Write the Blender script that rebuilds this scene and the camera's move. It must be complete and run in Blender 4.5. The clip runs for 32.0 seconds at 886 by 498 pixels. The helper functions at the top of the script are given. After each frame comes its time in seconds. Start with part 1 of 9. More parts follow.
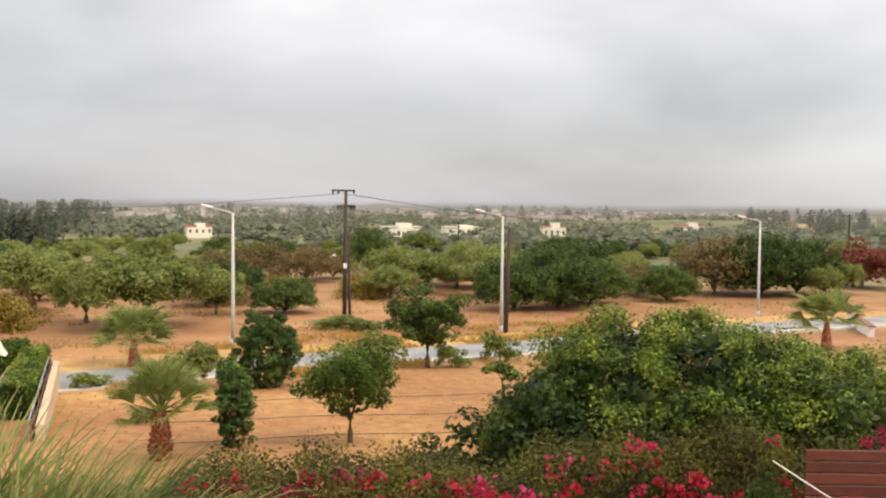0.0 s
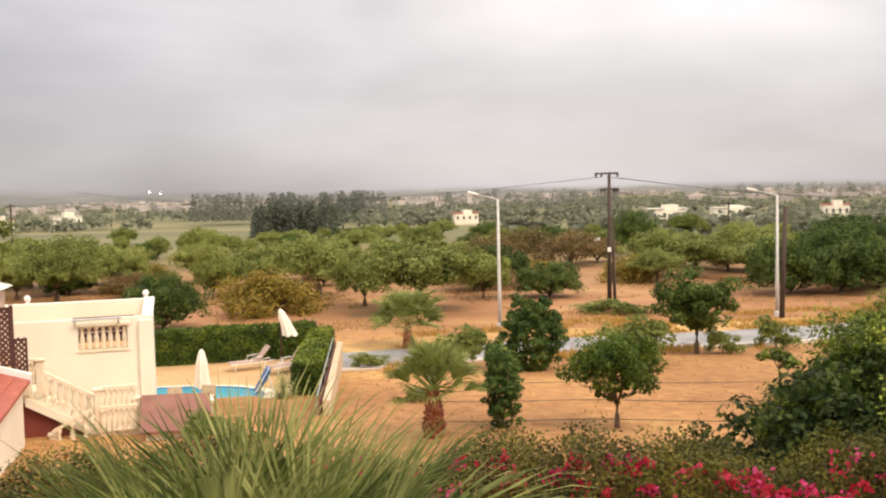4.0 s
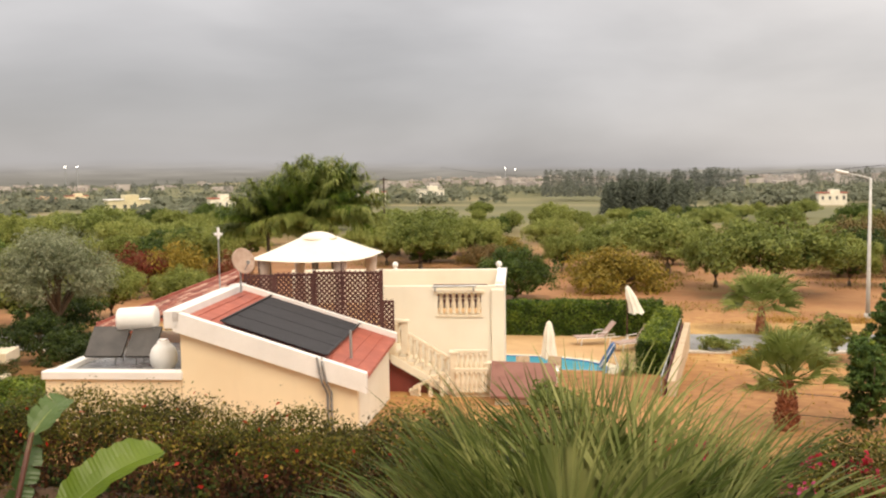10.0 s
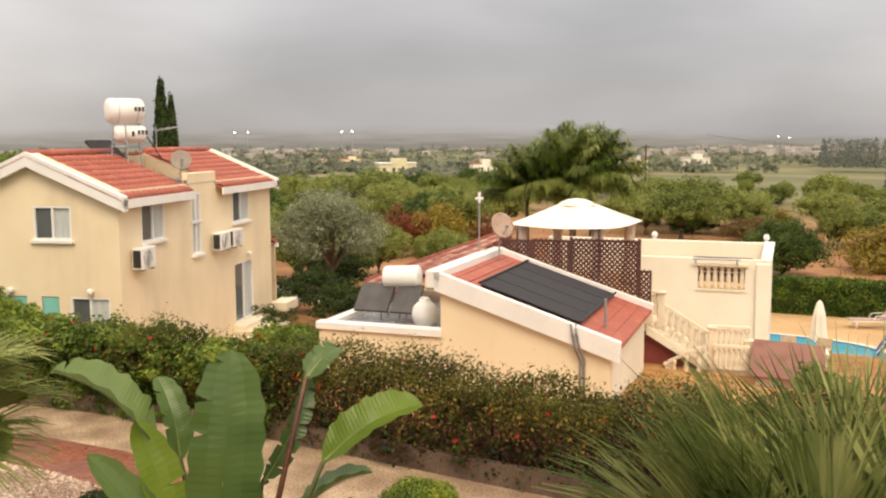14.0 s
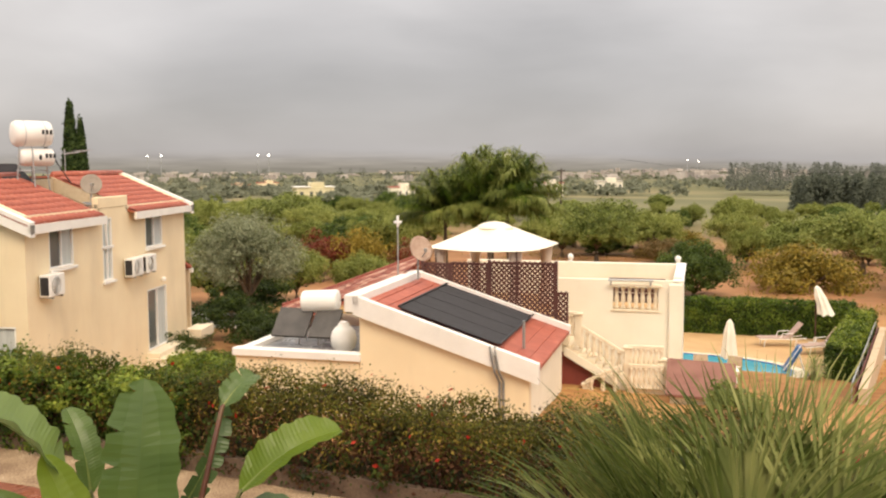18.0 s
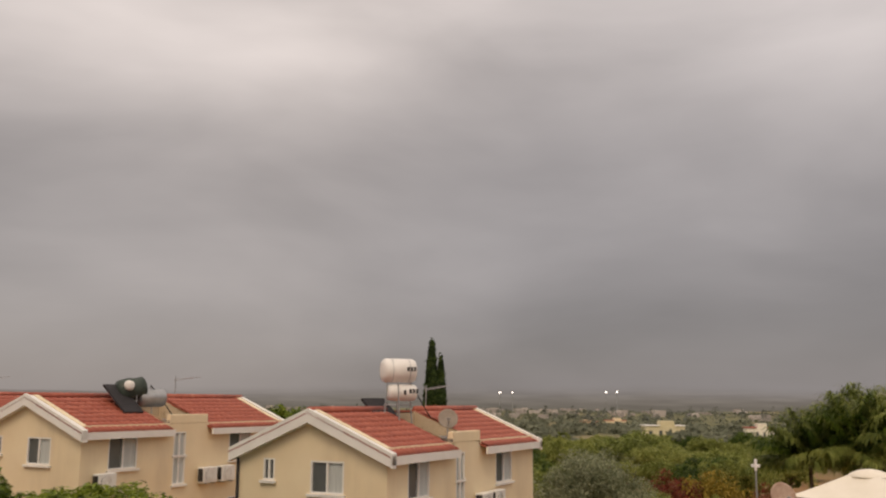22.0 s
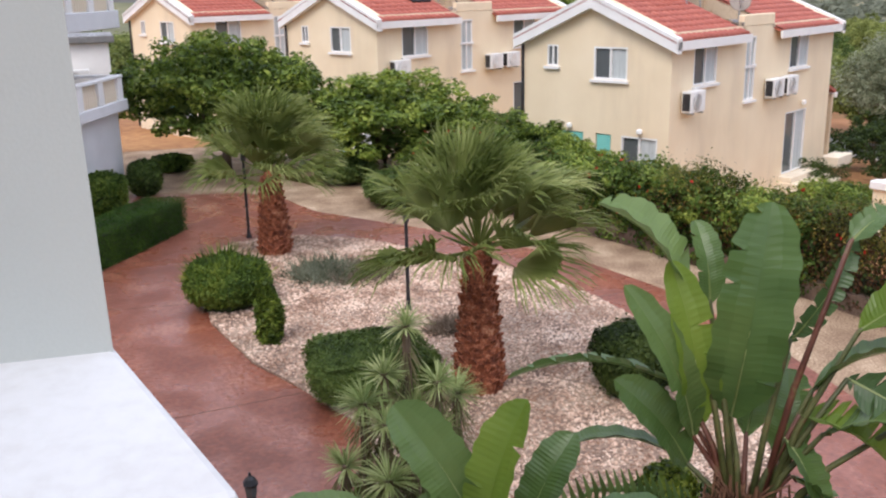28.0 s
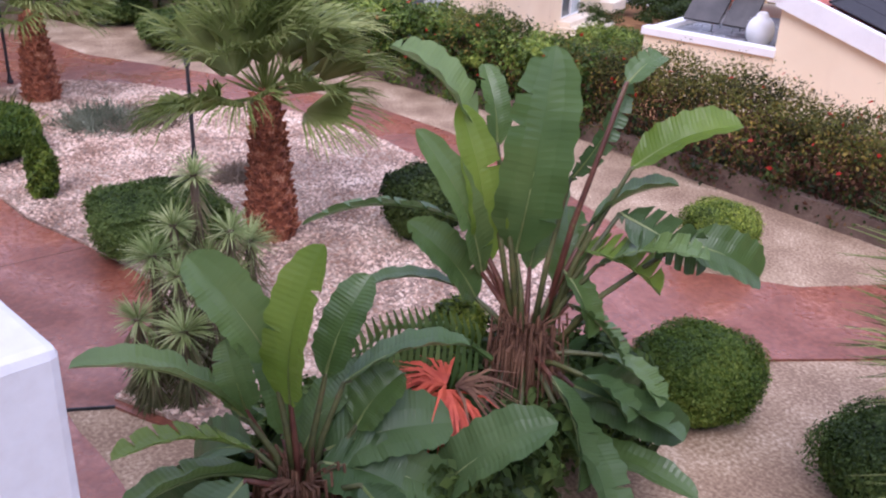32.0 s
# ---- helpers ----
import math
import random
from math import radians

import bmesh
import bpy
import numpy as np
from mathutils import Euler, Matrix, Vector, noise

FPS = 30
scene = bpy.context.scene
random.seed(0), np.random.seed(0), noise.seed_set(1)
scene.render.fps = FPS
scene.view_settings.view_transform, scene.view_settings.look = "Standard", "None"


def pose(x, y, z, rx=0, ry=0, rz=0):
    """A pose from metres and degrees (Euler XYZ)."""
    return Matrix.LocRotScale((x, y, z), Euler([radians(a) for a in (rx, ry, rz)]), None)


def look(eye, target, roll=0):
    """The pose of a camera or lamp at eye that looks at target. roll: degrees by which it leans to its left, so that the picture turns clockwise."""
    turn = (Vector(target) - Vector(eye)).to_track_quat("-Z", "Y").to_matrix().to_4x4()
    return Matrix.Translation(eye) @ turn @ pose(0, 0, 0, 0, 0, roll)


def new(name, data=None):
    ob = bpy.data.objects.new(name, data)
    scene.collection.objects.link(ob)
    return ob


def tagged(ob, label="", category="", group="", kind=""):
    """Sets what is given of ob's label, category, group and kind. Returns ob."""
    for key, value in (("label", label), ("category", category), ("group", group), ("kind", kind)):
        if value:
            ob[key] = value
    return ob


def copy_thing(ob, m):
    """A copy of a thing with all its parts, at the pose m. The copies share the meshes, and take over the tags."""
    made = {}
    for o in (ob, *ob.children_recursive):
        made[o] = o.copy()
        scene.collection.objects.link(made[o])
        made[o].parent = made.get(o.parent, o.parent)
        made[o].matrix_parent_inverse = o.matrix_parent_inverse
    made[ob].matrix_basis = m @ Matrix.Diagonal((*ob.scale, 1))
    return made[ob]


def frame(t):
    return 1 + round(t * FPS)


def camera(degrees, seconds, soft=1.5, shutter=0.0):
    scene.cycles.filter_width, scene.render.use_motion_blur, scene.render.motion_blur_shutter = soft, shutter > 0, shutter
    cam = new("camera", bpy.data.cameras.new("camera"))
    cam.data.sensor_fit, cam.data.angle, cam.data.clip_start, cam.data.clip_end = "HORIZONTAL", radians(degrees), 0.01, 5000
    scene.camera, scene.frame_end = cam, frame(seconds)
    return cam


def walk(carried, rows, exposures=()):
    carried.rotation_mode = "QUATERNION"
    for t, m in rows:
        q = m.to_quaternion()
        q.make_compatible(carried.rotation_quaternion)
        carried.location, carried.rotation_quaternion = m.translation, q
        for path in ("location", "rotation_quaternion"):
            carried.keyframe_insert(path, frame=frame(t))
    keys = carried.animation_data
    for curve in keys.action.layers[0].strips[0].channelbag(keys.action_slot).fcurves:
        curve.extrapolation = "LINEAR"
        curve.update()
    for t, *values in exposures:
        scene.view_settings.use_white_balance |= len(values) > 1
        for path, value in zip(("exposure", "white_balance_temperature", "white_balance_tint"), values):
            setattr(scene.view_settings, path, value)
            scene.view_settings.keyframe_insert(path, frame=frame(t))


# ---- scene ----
cam = camera(50.17, 32.0, soft=2.2)
EYE = (0, 0, 5.6)
PATH = [
    (0.0, pose(*EYE, 87.15, -0.60, -10.35)),
    (0.5, pose(*EYE, 86.69, -0.88, -8.85)),
    (1.0, pose(*EYE, 86.56, -0.79, -5.79)),
    (1.5, pose(*EYE, 86.04, 0.21, -3.50)),
    (2.0, pose(*EYE, 85.80, 0.53, -1.72)),
    (2.5, pose(*EYE, 85.42, 1.50, -0.33)),
    (3.0, pose(*EYE, 86.13, 1.22, 1.06)),
    (3.5, pose(*EYE, 85.78, 1.39, 3.22)),
    (4.0, pose(*EYE, 86.28, 1.25, 5.44)),
    (4.5, pose(*EYE, 86.35, 0.99, 8.53)),
    (6.5, pose(*EYE, 85.24, 0.48, 14.72)),
    (7.0, pose(*EYE, 85.18, 0.58, 17.74)),
    (7.5, pose(*EYE, 84.93, 0.58, 18.57)),
    (8.0, pose(*EYE, 84.87, 0.66, 19.73)),
    (8.5, pose(*EYE, 85.02, 0.57, 21.47)),
    (9.0, pose(*EYE, 84.82, 0.62, 22.87)),
    (9.5, pose(*EYE, 84.83, 0.85, 24.86)),
    (10.0, pose(*EYE, 85.24, 0.83, 26.41)),
    (10.5, pose(*EYE, 84.43, 1.13, 28.56)),
    (11.0, pose(*EYE, 84.47, 1.29, 31.02)),
    (11.5, pose(*EYE, 84.50, 1.56, 32.95)),
    (12.0, pose(*EYE, 84.74, 1.52, 34.33)),
    (12.5, pose(*EYE, 84.55, 1.34, 36.25)),
    (13.0, pose(*EYE, 83.73, 1.06, 37.36)),
    (13.5, pose(*EYE, 83.66, 0.54, 39.58)),
    (14.0, pose(*EYE, 83.38, 0.28, 42.03)),
    (14.5, pose(*EYE, 84.42, -0.21, 43.09)),
    (16.5, pose(*EYE, 85.85, -0.43, 40.09)),
    (17.0, pose(*EYE, 84.87, -0.90, 38.25)),
    (17.5, pose(*EYE, 84.84, -0.89, 37.87)),
    (18.0, pose(*EYE, 84.78, 0.26, 37.09)),
    (18.5, pose(*EYE, 84.39, 1.60, 37.48)),
    (19.0, pose(*EYE, 85.85, 0.57, 40.16)),
    (19.5, pose(*EYE, 86.68, -1.17, 42.01)),
    (20.0, pose(*EYE, 93.50, -2.23, 43.96)),
    (20.5, pose(*EYE, 99.63, -1.55, 43.78)),
    (21.0, pose(*EYE, 100.84, -1.33, 46.88)),
    (21.5, pose(*EYE, 100.09, -1.56, 52.15)),
    (22.0, pose(*EYE, 99.03, -0.39, 57.76)),
    (22.5, pose(*EYE, 98.70, -0.76, 61.46)),
    (23.0, pose(*EYE, 97.91, -0.26, 66.65)),
    (23.5, pose(*EYE, 96.01, -0.42, 70.33)),
    (24.0, pose(*EYE, 93.09, -0.57, 72.11)),
    (24.5, pose(*EYE, 90.66, -1.17, 74.86)),
    (25.0, pose(*EYE, 87.76, 0.07, 76.43)),
    (25.5, pose(*EYE, 85.61, -0.02, 75.41)),
    (26.0, pose(*EYE, 83.15, 0.53, 74.38)),
    (26.5, pose(*EYE, 80.49, 1.13, 74.34)),
    (28.5, pose(*EYE, 72.95, 0.80, 73.62)),
    (29.0, pose(*EYE, 71.48, 0.57, 72.33)),
    (29.5, pose(*EYE, 70.01, 0.51, 70.72)),
    (30.0, pose(*EYE, 69.24, 0.12, 69.16)),
    (30.5, pose(*EYE, 68.56, -0.20, 67.57)),
    (31.0, pose(0, 0.013, 5.6, 67.38, -0.53, 66.18)),
    (31.5, pose(0, -0.012, 5.6, 66.47, -1.35, 64.05)),
    (32.0, pose(0, -0.040, 5.6, 65.25, -2.00, 61.96)),
]
WALK_LIGHT = [(0.0, 0.34, 6800, 12), (3.0, 0.45, 7050, 17), (9.0, 0.27, 7200, 14), (14.5, 0.28, 7250, 14), (19.3, 0.32, 7300, 15), (20.0, 0.03, 7200, 16), (20.5, -0.47, 7200, 17), (21.0, -0.78, 7250, 18), (22.0, -0.70, 7450, 19), (23.0, -0.76, 7350, 19), (24.0, -0.28, 7400, 18), (24.5, -0.06, 7300, 18), (26.0, 0.42, 7650, 18), (26.5, 0.42, 7200, 18), (28.5, 0.20, 5450, 19), (29.0, 0.18, 5450, 27), (30.0, 0.22, 5600, 33), (31.0, 0.20, 5550, 43), (32.0, 0.36, 5150, 34)]
walk(cam, PATH, WALK_LIGHT)

# ---- sky and sun ----
world = bpy.data.worlds.new("world")
scene.world = world
world.use_nodes = True
wn = world.node_tree
wn.nodes.clear()


def wnode(kind, **kw):
    n = wn.nodes.new(kind)
    for k, v in kw.items():
        n.inputs[k].default_value = v
    return n


w_out, w_bg = wnode("ShaderNodeOutputWorld"), wnode("ShaderNodeBackground")
w_sky = wnode("ShaderNodeTexSky")
w_sky.sky_type, w_sky.sun_disc = "NISHITA", False
w_sky.sun_elevation, w_sky.sun_rotation = radians(51), radians(232)
w_co, w_sep = wnode("ShaderNodeTexCoord"), wnode("ShaderNodeSeparateXYZ")
w_map = wnode("ShaderNodeMapping", Scale=(1.3, 1.3, 3.6), Location=(0.3, 1.7, 0.0))
w_noise = wnode("ShaderNodeTexNoise", Scale=2.0, Detail=5.0, Roughness=0.45, Distortion=0.25)
w_ramp = wnode("ShaderNodeValToRGB")
stops = [(0.0, (0.20, 0.19, 0.17)), (0.49, (0.30, 0.298, 0.29)), (0.5, (0.385, 0.392, 0.411)), (0.535, (0.43, 0.437, 0.456)), (0.585, (0.552, 0.562, 0.578)), (0.63, (0.615, 0.622, 0.632)), (0.67, (0.86, 0.865, 0.87)), (0.72, (1.02, 1.025, 1.03)), (1.0, (1.08, 1.08, 1.07))]
for i, (p, c) in enumerate(stops):
    e = w_ramp.color_ramp.elements[i] if i < 2 else w_ramp.color_ramp.elements.new(p)
    e.position, e.color = p, (*c, 1)
w_half = wnode("ShaderNodeMath")
w_half.operation = "MULTIPLY_ADD"
w_half.inputs[1].default_value, w_half.inputs[2].default_value = 0.5, 0.5
w_dark = wnode("ShaderNodeMapRange")
for k, v in (("From Min", 0.25), ("From Max", 0.75), ("To Min", 0.73), ("To Max", 1.30)):
    w_dark.inputs[k].default_value = v
# the cloud is thinner towards +x, so that side of the sky is lighter
w_side = wnode("ShaderNodeMapRange")
for k, v in (("From Min", -0.95), ("From Max", 0.4), ("To Min", 1.0), ("To Max", 1.12)):
    w_side.inputs[k].default_value = v
# a dark rain cloud hangs over the plain beyond the villas
w_dot = wnode("ShaderNodeVectorMath")
w_dot.operation = "DOT_PRODUCT"
w_dot.inputs[1].default_value = (-0.60, 0.79, 0.10)
w_rain = wnode("ShaderNodeMapRange")
w_rain.interpolation_type = "SMOOTHSTEP"
for k, v in (("From Min", 0.84), ("From Max", 0.99), ("To Min", 0.0), ("To Max", 1.0)):
    w_rain.inputs[k].default_value = v
w_mul, w_mul2, w_mul3, w_mix = (wnode("ShaderNodeMix") for _ in range(4))
for n, kind in ((w_mul, "MULTIPLY"), (w_mul2, "MULTIPLY"), (w_mul3, "MULTIPLY"), (w_mix, "ADD")):
    n.data_type, n.blend_type = "RGBA", kind
    n.inputs["Factor"].default_value = 1.0
w_mix.inputs["Factor"].default_value = 0.012
w_mul3.inputs["B"].default_value = (0.82, 0.84, 0.87, 1)
for a, b in ((w_co.outputs["Generated"], w_sep.inputs[0]), (w_sep.outputs["Z"], w_half.inputs[0]), (w_half.outputs[0], w_ramp.inputs[0]),
             (w_co.outputs["Generated"], w_map.inputs[0]), (w_map.outputs[0], w_noise.inputs["Vector"]), (w_noise.outputs["Fac"], w_dark.inputs["Value"]),
             (w_sep.outputs["X"], w_side.inputs["Value"]),
             (w_ramp.outputs["Color"], w_mul.inputs["A"]), (w_dark.outputs[0], w_mul.inputs["B"]),
             (w_mul.outputs["Result"], w_mul2.inputs["A"]), (w_side.outputs[0], w_mul2.inputs["B"]),
             (w_co.outputs["Generated"], w_dot.inputs[0]), (w_dot.outputs["Value"], w_rain.inputs["Value"]), (w_rain.outputs[0], w_mul3.inputs["Factor"]),
             (w_mul2.outputs["Result"], w_mul3.inputs["A"]), (w_mul3.outputs["Result"], w_mix.inputs["A"]), (w_sky.outputs[0], w_mix.inputs["B"]),
             (w_mix.outputs["Result"], w_bg.inputs["Color"]), (w_bg.outputs[0], w_out.inputs[0])):
    wn.links.new(a, b)
w_bg.inputs["Strength"].default_value = 1.0

sun = new("sun", bpy.data.lights.new("sun", "SUN"))
sun.data.energy, sun.data.angle, sun.data.color = 1.85, radians(28), (1.0, 0.88, 0.69)
sun.matrix_world = look((28, -22, 44), (0, 0, 0))


# ---- materials ----
def mat(name, c1, c2=None, scale=3.0, rough=0.8, bump=0.0, bscale=None, metal=0.0, fine=0.5, c3=None, wet=0.0, coord="Object", stretch=(1, 1, 1), per_piece=0.0):
    """A painted, mineral or wooden surface: a coarse and a fine noise between two or three tones, with relief."""
    m = bpy.data.materials.new(name)
    m.use_nodes = True
    t = m.node_tree
    bs = t.nodes["Principled BSDF"]
    co, mp = t.nodes.new("ShaderNodeTexCoord"), t.nodes.new("ShaderNodeMapping")
    mp.inputs["Scale"].default_value = stretch
    t.links.new(co.outputs[coord], mp.inputs[0])
    n1, n2 = t.nodes.new("ShaderNodeTexNoise"), t.nodes.new("ShaderNodeTexNoise")
    n1.inputs["Scale"].default_value, n1.inputs["Detail"].default_value = scale, 5
    n2.inputs["Scale"].default_value, n2.inputs["Detail"].default_value = bscale or scale * 9, 3
    for n in (n1, n2):
        t.links.new(mp.outputs[0], n.inputs["Vector"])
    mx = t.nodes.new("ShaderNodeMath")
    mx.operation = "MULTIPLY_ADD"
    mx.inputs[1].default_value = fine
    t.links.new(n2.outputs["Fac"], mx.inputs[0])
    sub = t.nodes.new("ShaderNodeMath")
    sub.operation = "MULTIPLY_ADD"
    sub.inputs[1].default_value, sub.inputs[2].default_value = 1.0, -fine * 0.5
    t.links.new(n1.outputs["Fac"], sub.inputs[0])
    t.links.new(sub.outputs[0], mx.inputs[2])
    fac = mx.outputs[0]
    if per_piece:
        oi = t.nodes.new("ShaderNodeObjectInfo")
        pp = t.nodes.new("ShaderNodeMath")
        pp.operation = "MULTIPLY_ADD"
        pp.inputs[1].default_value = per_piece
        t.links.new(oi.outputs["Random"], pp.inputs[0])
        p2 = t.nodes.new("ShaderNodeMath")
        p2.operation = "SUBTRACT"
        p2.inputs[1].default_value = per_piece * 0.5
        t.links.new(fac, pp.inputs[2])
        t.links.new(pp.outputs[0], p2.inputs[0])
        fac = p2.outputs[0]
    rp = t.nodes.new("ShaderNodeValToRGB")
    c2 = c2 or tuple(min(1, k * 1.15) for k in c1)
    rp.color_ramp.elements[0].position, rp.color_ramp.elements[0].color = 0.30, (*c1, 1)
    rp.color_ramp.elements[1].position, rp.color_ramp.elements[1].color = 0.62, (*c2, 1)
    if c3:
        e = rp.color_ramp.elements.new(0.75)
        e.color = (*c3, 1)
    t.links.new(fac, rp.inputs[0])
    t.links.new(rp.outputs[0], bs.inputs["Base Color"])
    bs.inputs["Roughness"].default_value, bs.inputs["Metallic"].default_value = rough, metal
    if wet:
        mr = t.nodes.new("ShaderNodeMapRange")
        mr.inputs["From Min"].default_value, mr.inputs["From Max"].default_value = 0.4, 0.6
        mr.inputs["To Min"].default_value, mr.inputs["To Max"].default_value = rough, wet
        t.links.new(n1.outputs["Fac"], mr.inputs["Value"])
        t.links.new(mr.outputs[0], bs.inputs["Roughness"])
    if bump:
        bp = t.nodes.new("ShaderNodeBump")
        bp.inputs["Strength"].default_value, bp.inputs["Distance"].default_value = bump, 0.02
        t.links.new(n2.outputs["Fac"], bp.inputs["Height"])
        t.links.new(bp.outputs[0], bs.inputs["Normal"])
    return m


def leaf_mat(name, c1, c2, c3, rough=0.5, trans=0.38, sheen=0.18, clump=1.25):
    """Leaves: each one takes its own tone between three."""
    m = bpy.data.materials.new(name)
    m.use_nodes = True
    t = m.node_tree
    bs, out = t.nodes["Principled BSDF"], t.nodes["Material Output"]
    g, oi = t.nodes.new("ShaderNodeNewGeometry"), t.nodes.new("ShaderNodeObjectInfo")
    ns = t.nodes.new("ShaderNodeTexNoise")
    ns.inputs["Scale"].default_value, ns.inputs["Detail"].default_value = 1.3, 2
    co = t.nodes.new("ShaderNodeTexCoord")
    t.links.new(co.outputs["Object"], ns.inputs["Vector"])
    a, b = t.nodes.new("ShaderNodeMath"), t.nodes.new("ShaderNodeMath")
    a.operation = b.operation = "MULTIPLY_ADD"
    a.inputs[1].default_value = 0.45
    t.links.new(g.outputs["Random Per Island"], a.inputs[0])
    b.inputs[1].default_value, b.inputs[2].default_value = 0.25, -0.12
    t.links.new(oi.outputs["Random"], b.inputs[0])
    t.links.new(b.outputs[0], a.inputs[2])
    c = t.nodes.new("ShaderNodeMath")
    c.operation = "MULTIPLY_ADD"
    c.inputs[1].default_value = clump
    shift = t.nodes.new("ShaderNodeMath")
    shift.operation = "SUBTRACT"
    shift.inputs[1].default_value = 0.5 - 0.275 / clump
    t.links.new(ns.outputs["Fac"], shift.inputs[0])
    t.links.new(shift.outputs[0], c.inputs[0])
    t.links.new(a.outputs[0], c.inputs[2])
    rp = t.nodes.new("ShaderNodeValToRGB")
    rp.color_ramp.elements[0].position, rp.color_ramp.elements[0].color = 0.2, (*c1, 1)
    rp.color_ramp.elements[1].position, rp.color_ramp.elements[1].color = 0.85, (*c3, 1)
    rp.color_ramp.elements.new(0.5).color = (*c2, 1)
    t.links.new(c.outputs[0], rp.inputs[0])
    t.links.new(rp.outputs[0], bs.inputs["Base Color"])
    bs.inputs["Roughness"].default_value = rough
    bs.inputs["Specular IOR Level"].default_value = sheen
    tr, mx = t.nodes.new("ShaderNodeBsdfTranslucent"), t.nodes.new("ShaderNodeMixShader")
    t.links.new(rp.outputs[0], tr.inputs["Color"])
    mx.inputs[0].default_value = trans
    t.links.new(bs.outputs[0], mx.inputs[1])
    t.links.new(tr.outputs[0], mx.inputs[2])
    t.links.new(mx.outputs[0], out.inputs["Surface"])
    return m


def weathered(m, tone, amount):
    """Faint runs of dirt down a rendered wall."""
    t = m.node_tree
    bs = t.nodes["Principled BSDF"]
    base = bs.inputs["Base Color"].links[0].from_socket
    co, mp, ns, mr, mx = (t.nodes.new("ShaderNode" + k) for k in ("TexCoord", "Mapping", "TexNoise", "MapRange", "Mix"))
    mp.inputs["Scale"].default_value = (0.8, 0.8, 0.16)
    ns.inputs["Scale"].default_value, ns.inputs["Detail"].default_value, ns.inputs["Roughness"].default_value = 1.0, 6, 0.65
    for k, v in (("From Min", 0.5), ("From Max", 0.8), ("To Min", 0.0), ("To Max", amount)):
        mr.inputs[k].default_value = v
    mx.data_type = "RGBA"
    mx.inputs["B"].default_value = (*tone, 1)
    t.links.new(co.outputs["Object"], mp.inputs[0])
    t.links.new(mp.outputs[0], ns.inputs["Vector"])
    t.links.new(ns.outputs["Fac"], mr.inputs["Value"])
    t.links.new(mr.outputs[0], mx.inputs["Factor"])
    t.links.new(base, mx.inputs["A"])
    t.links.new(mx.outputs["Result"], bs.inputs["Base Color"])
    return m


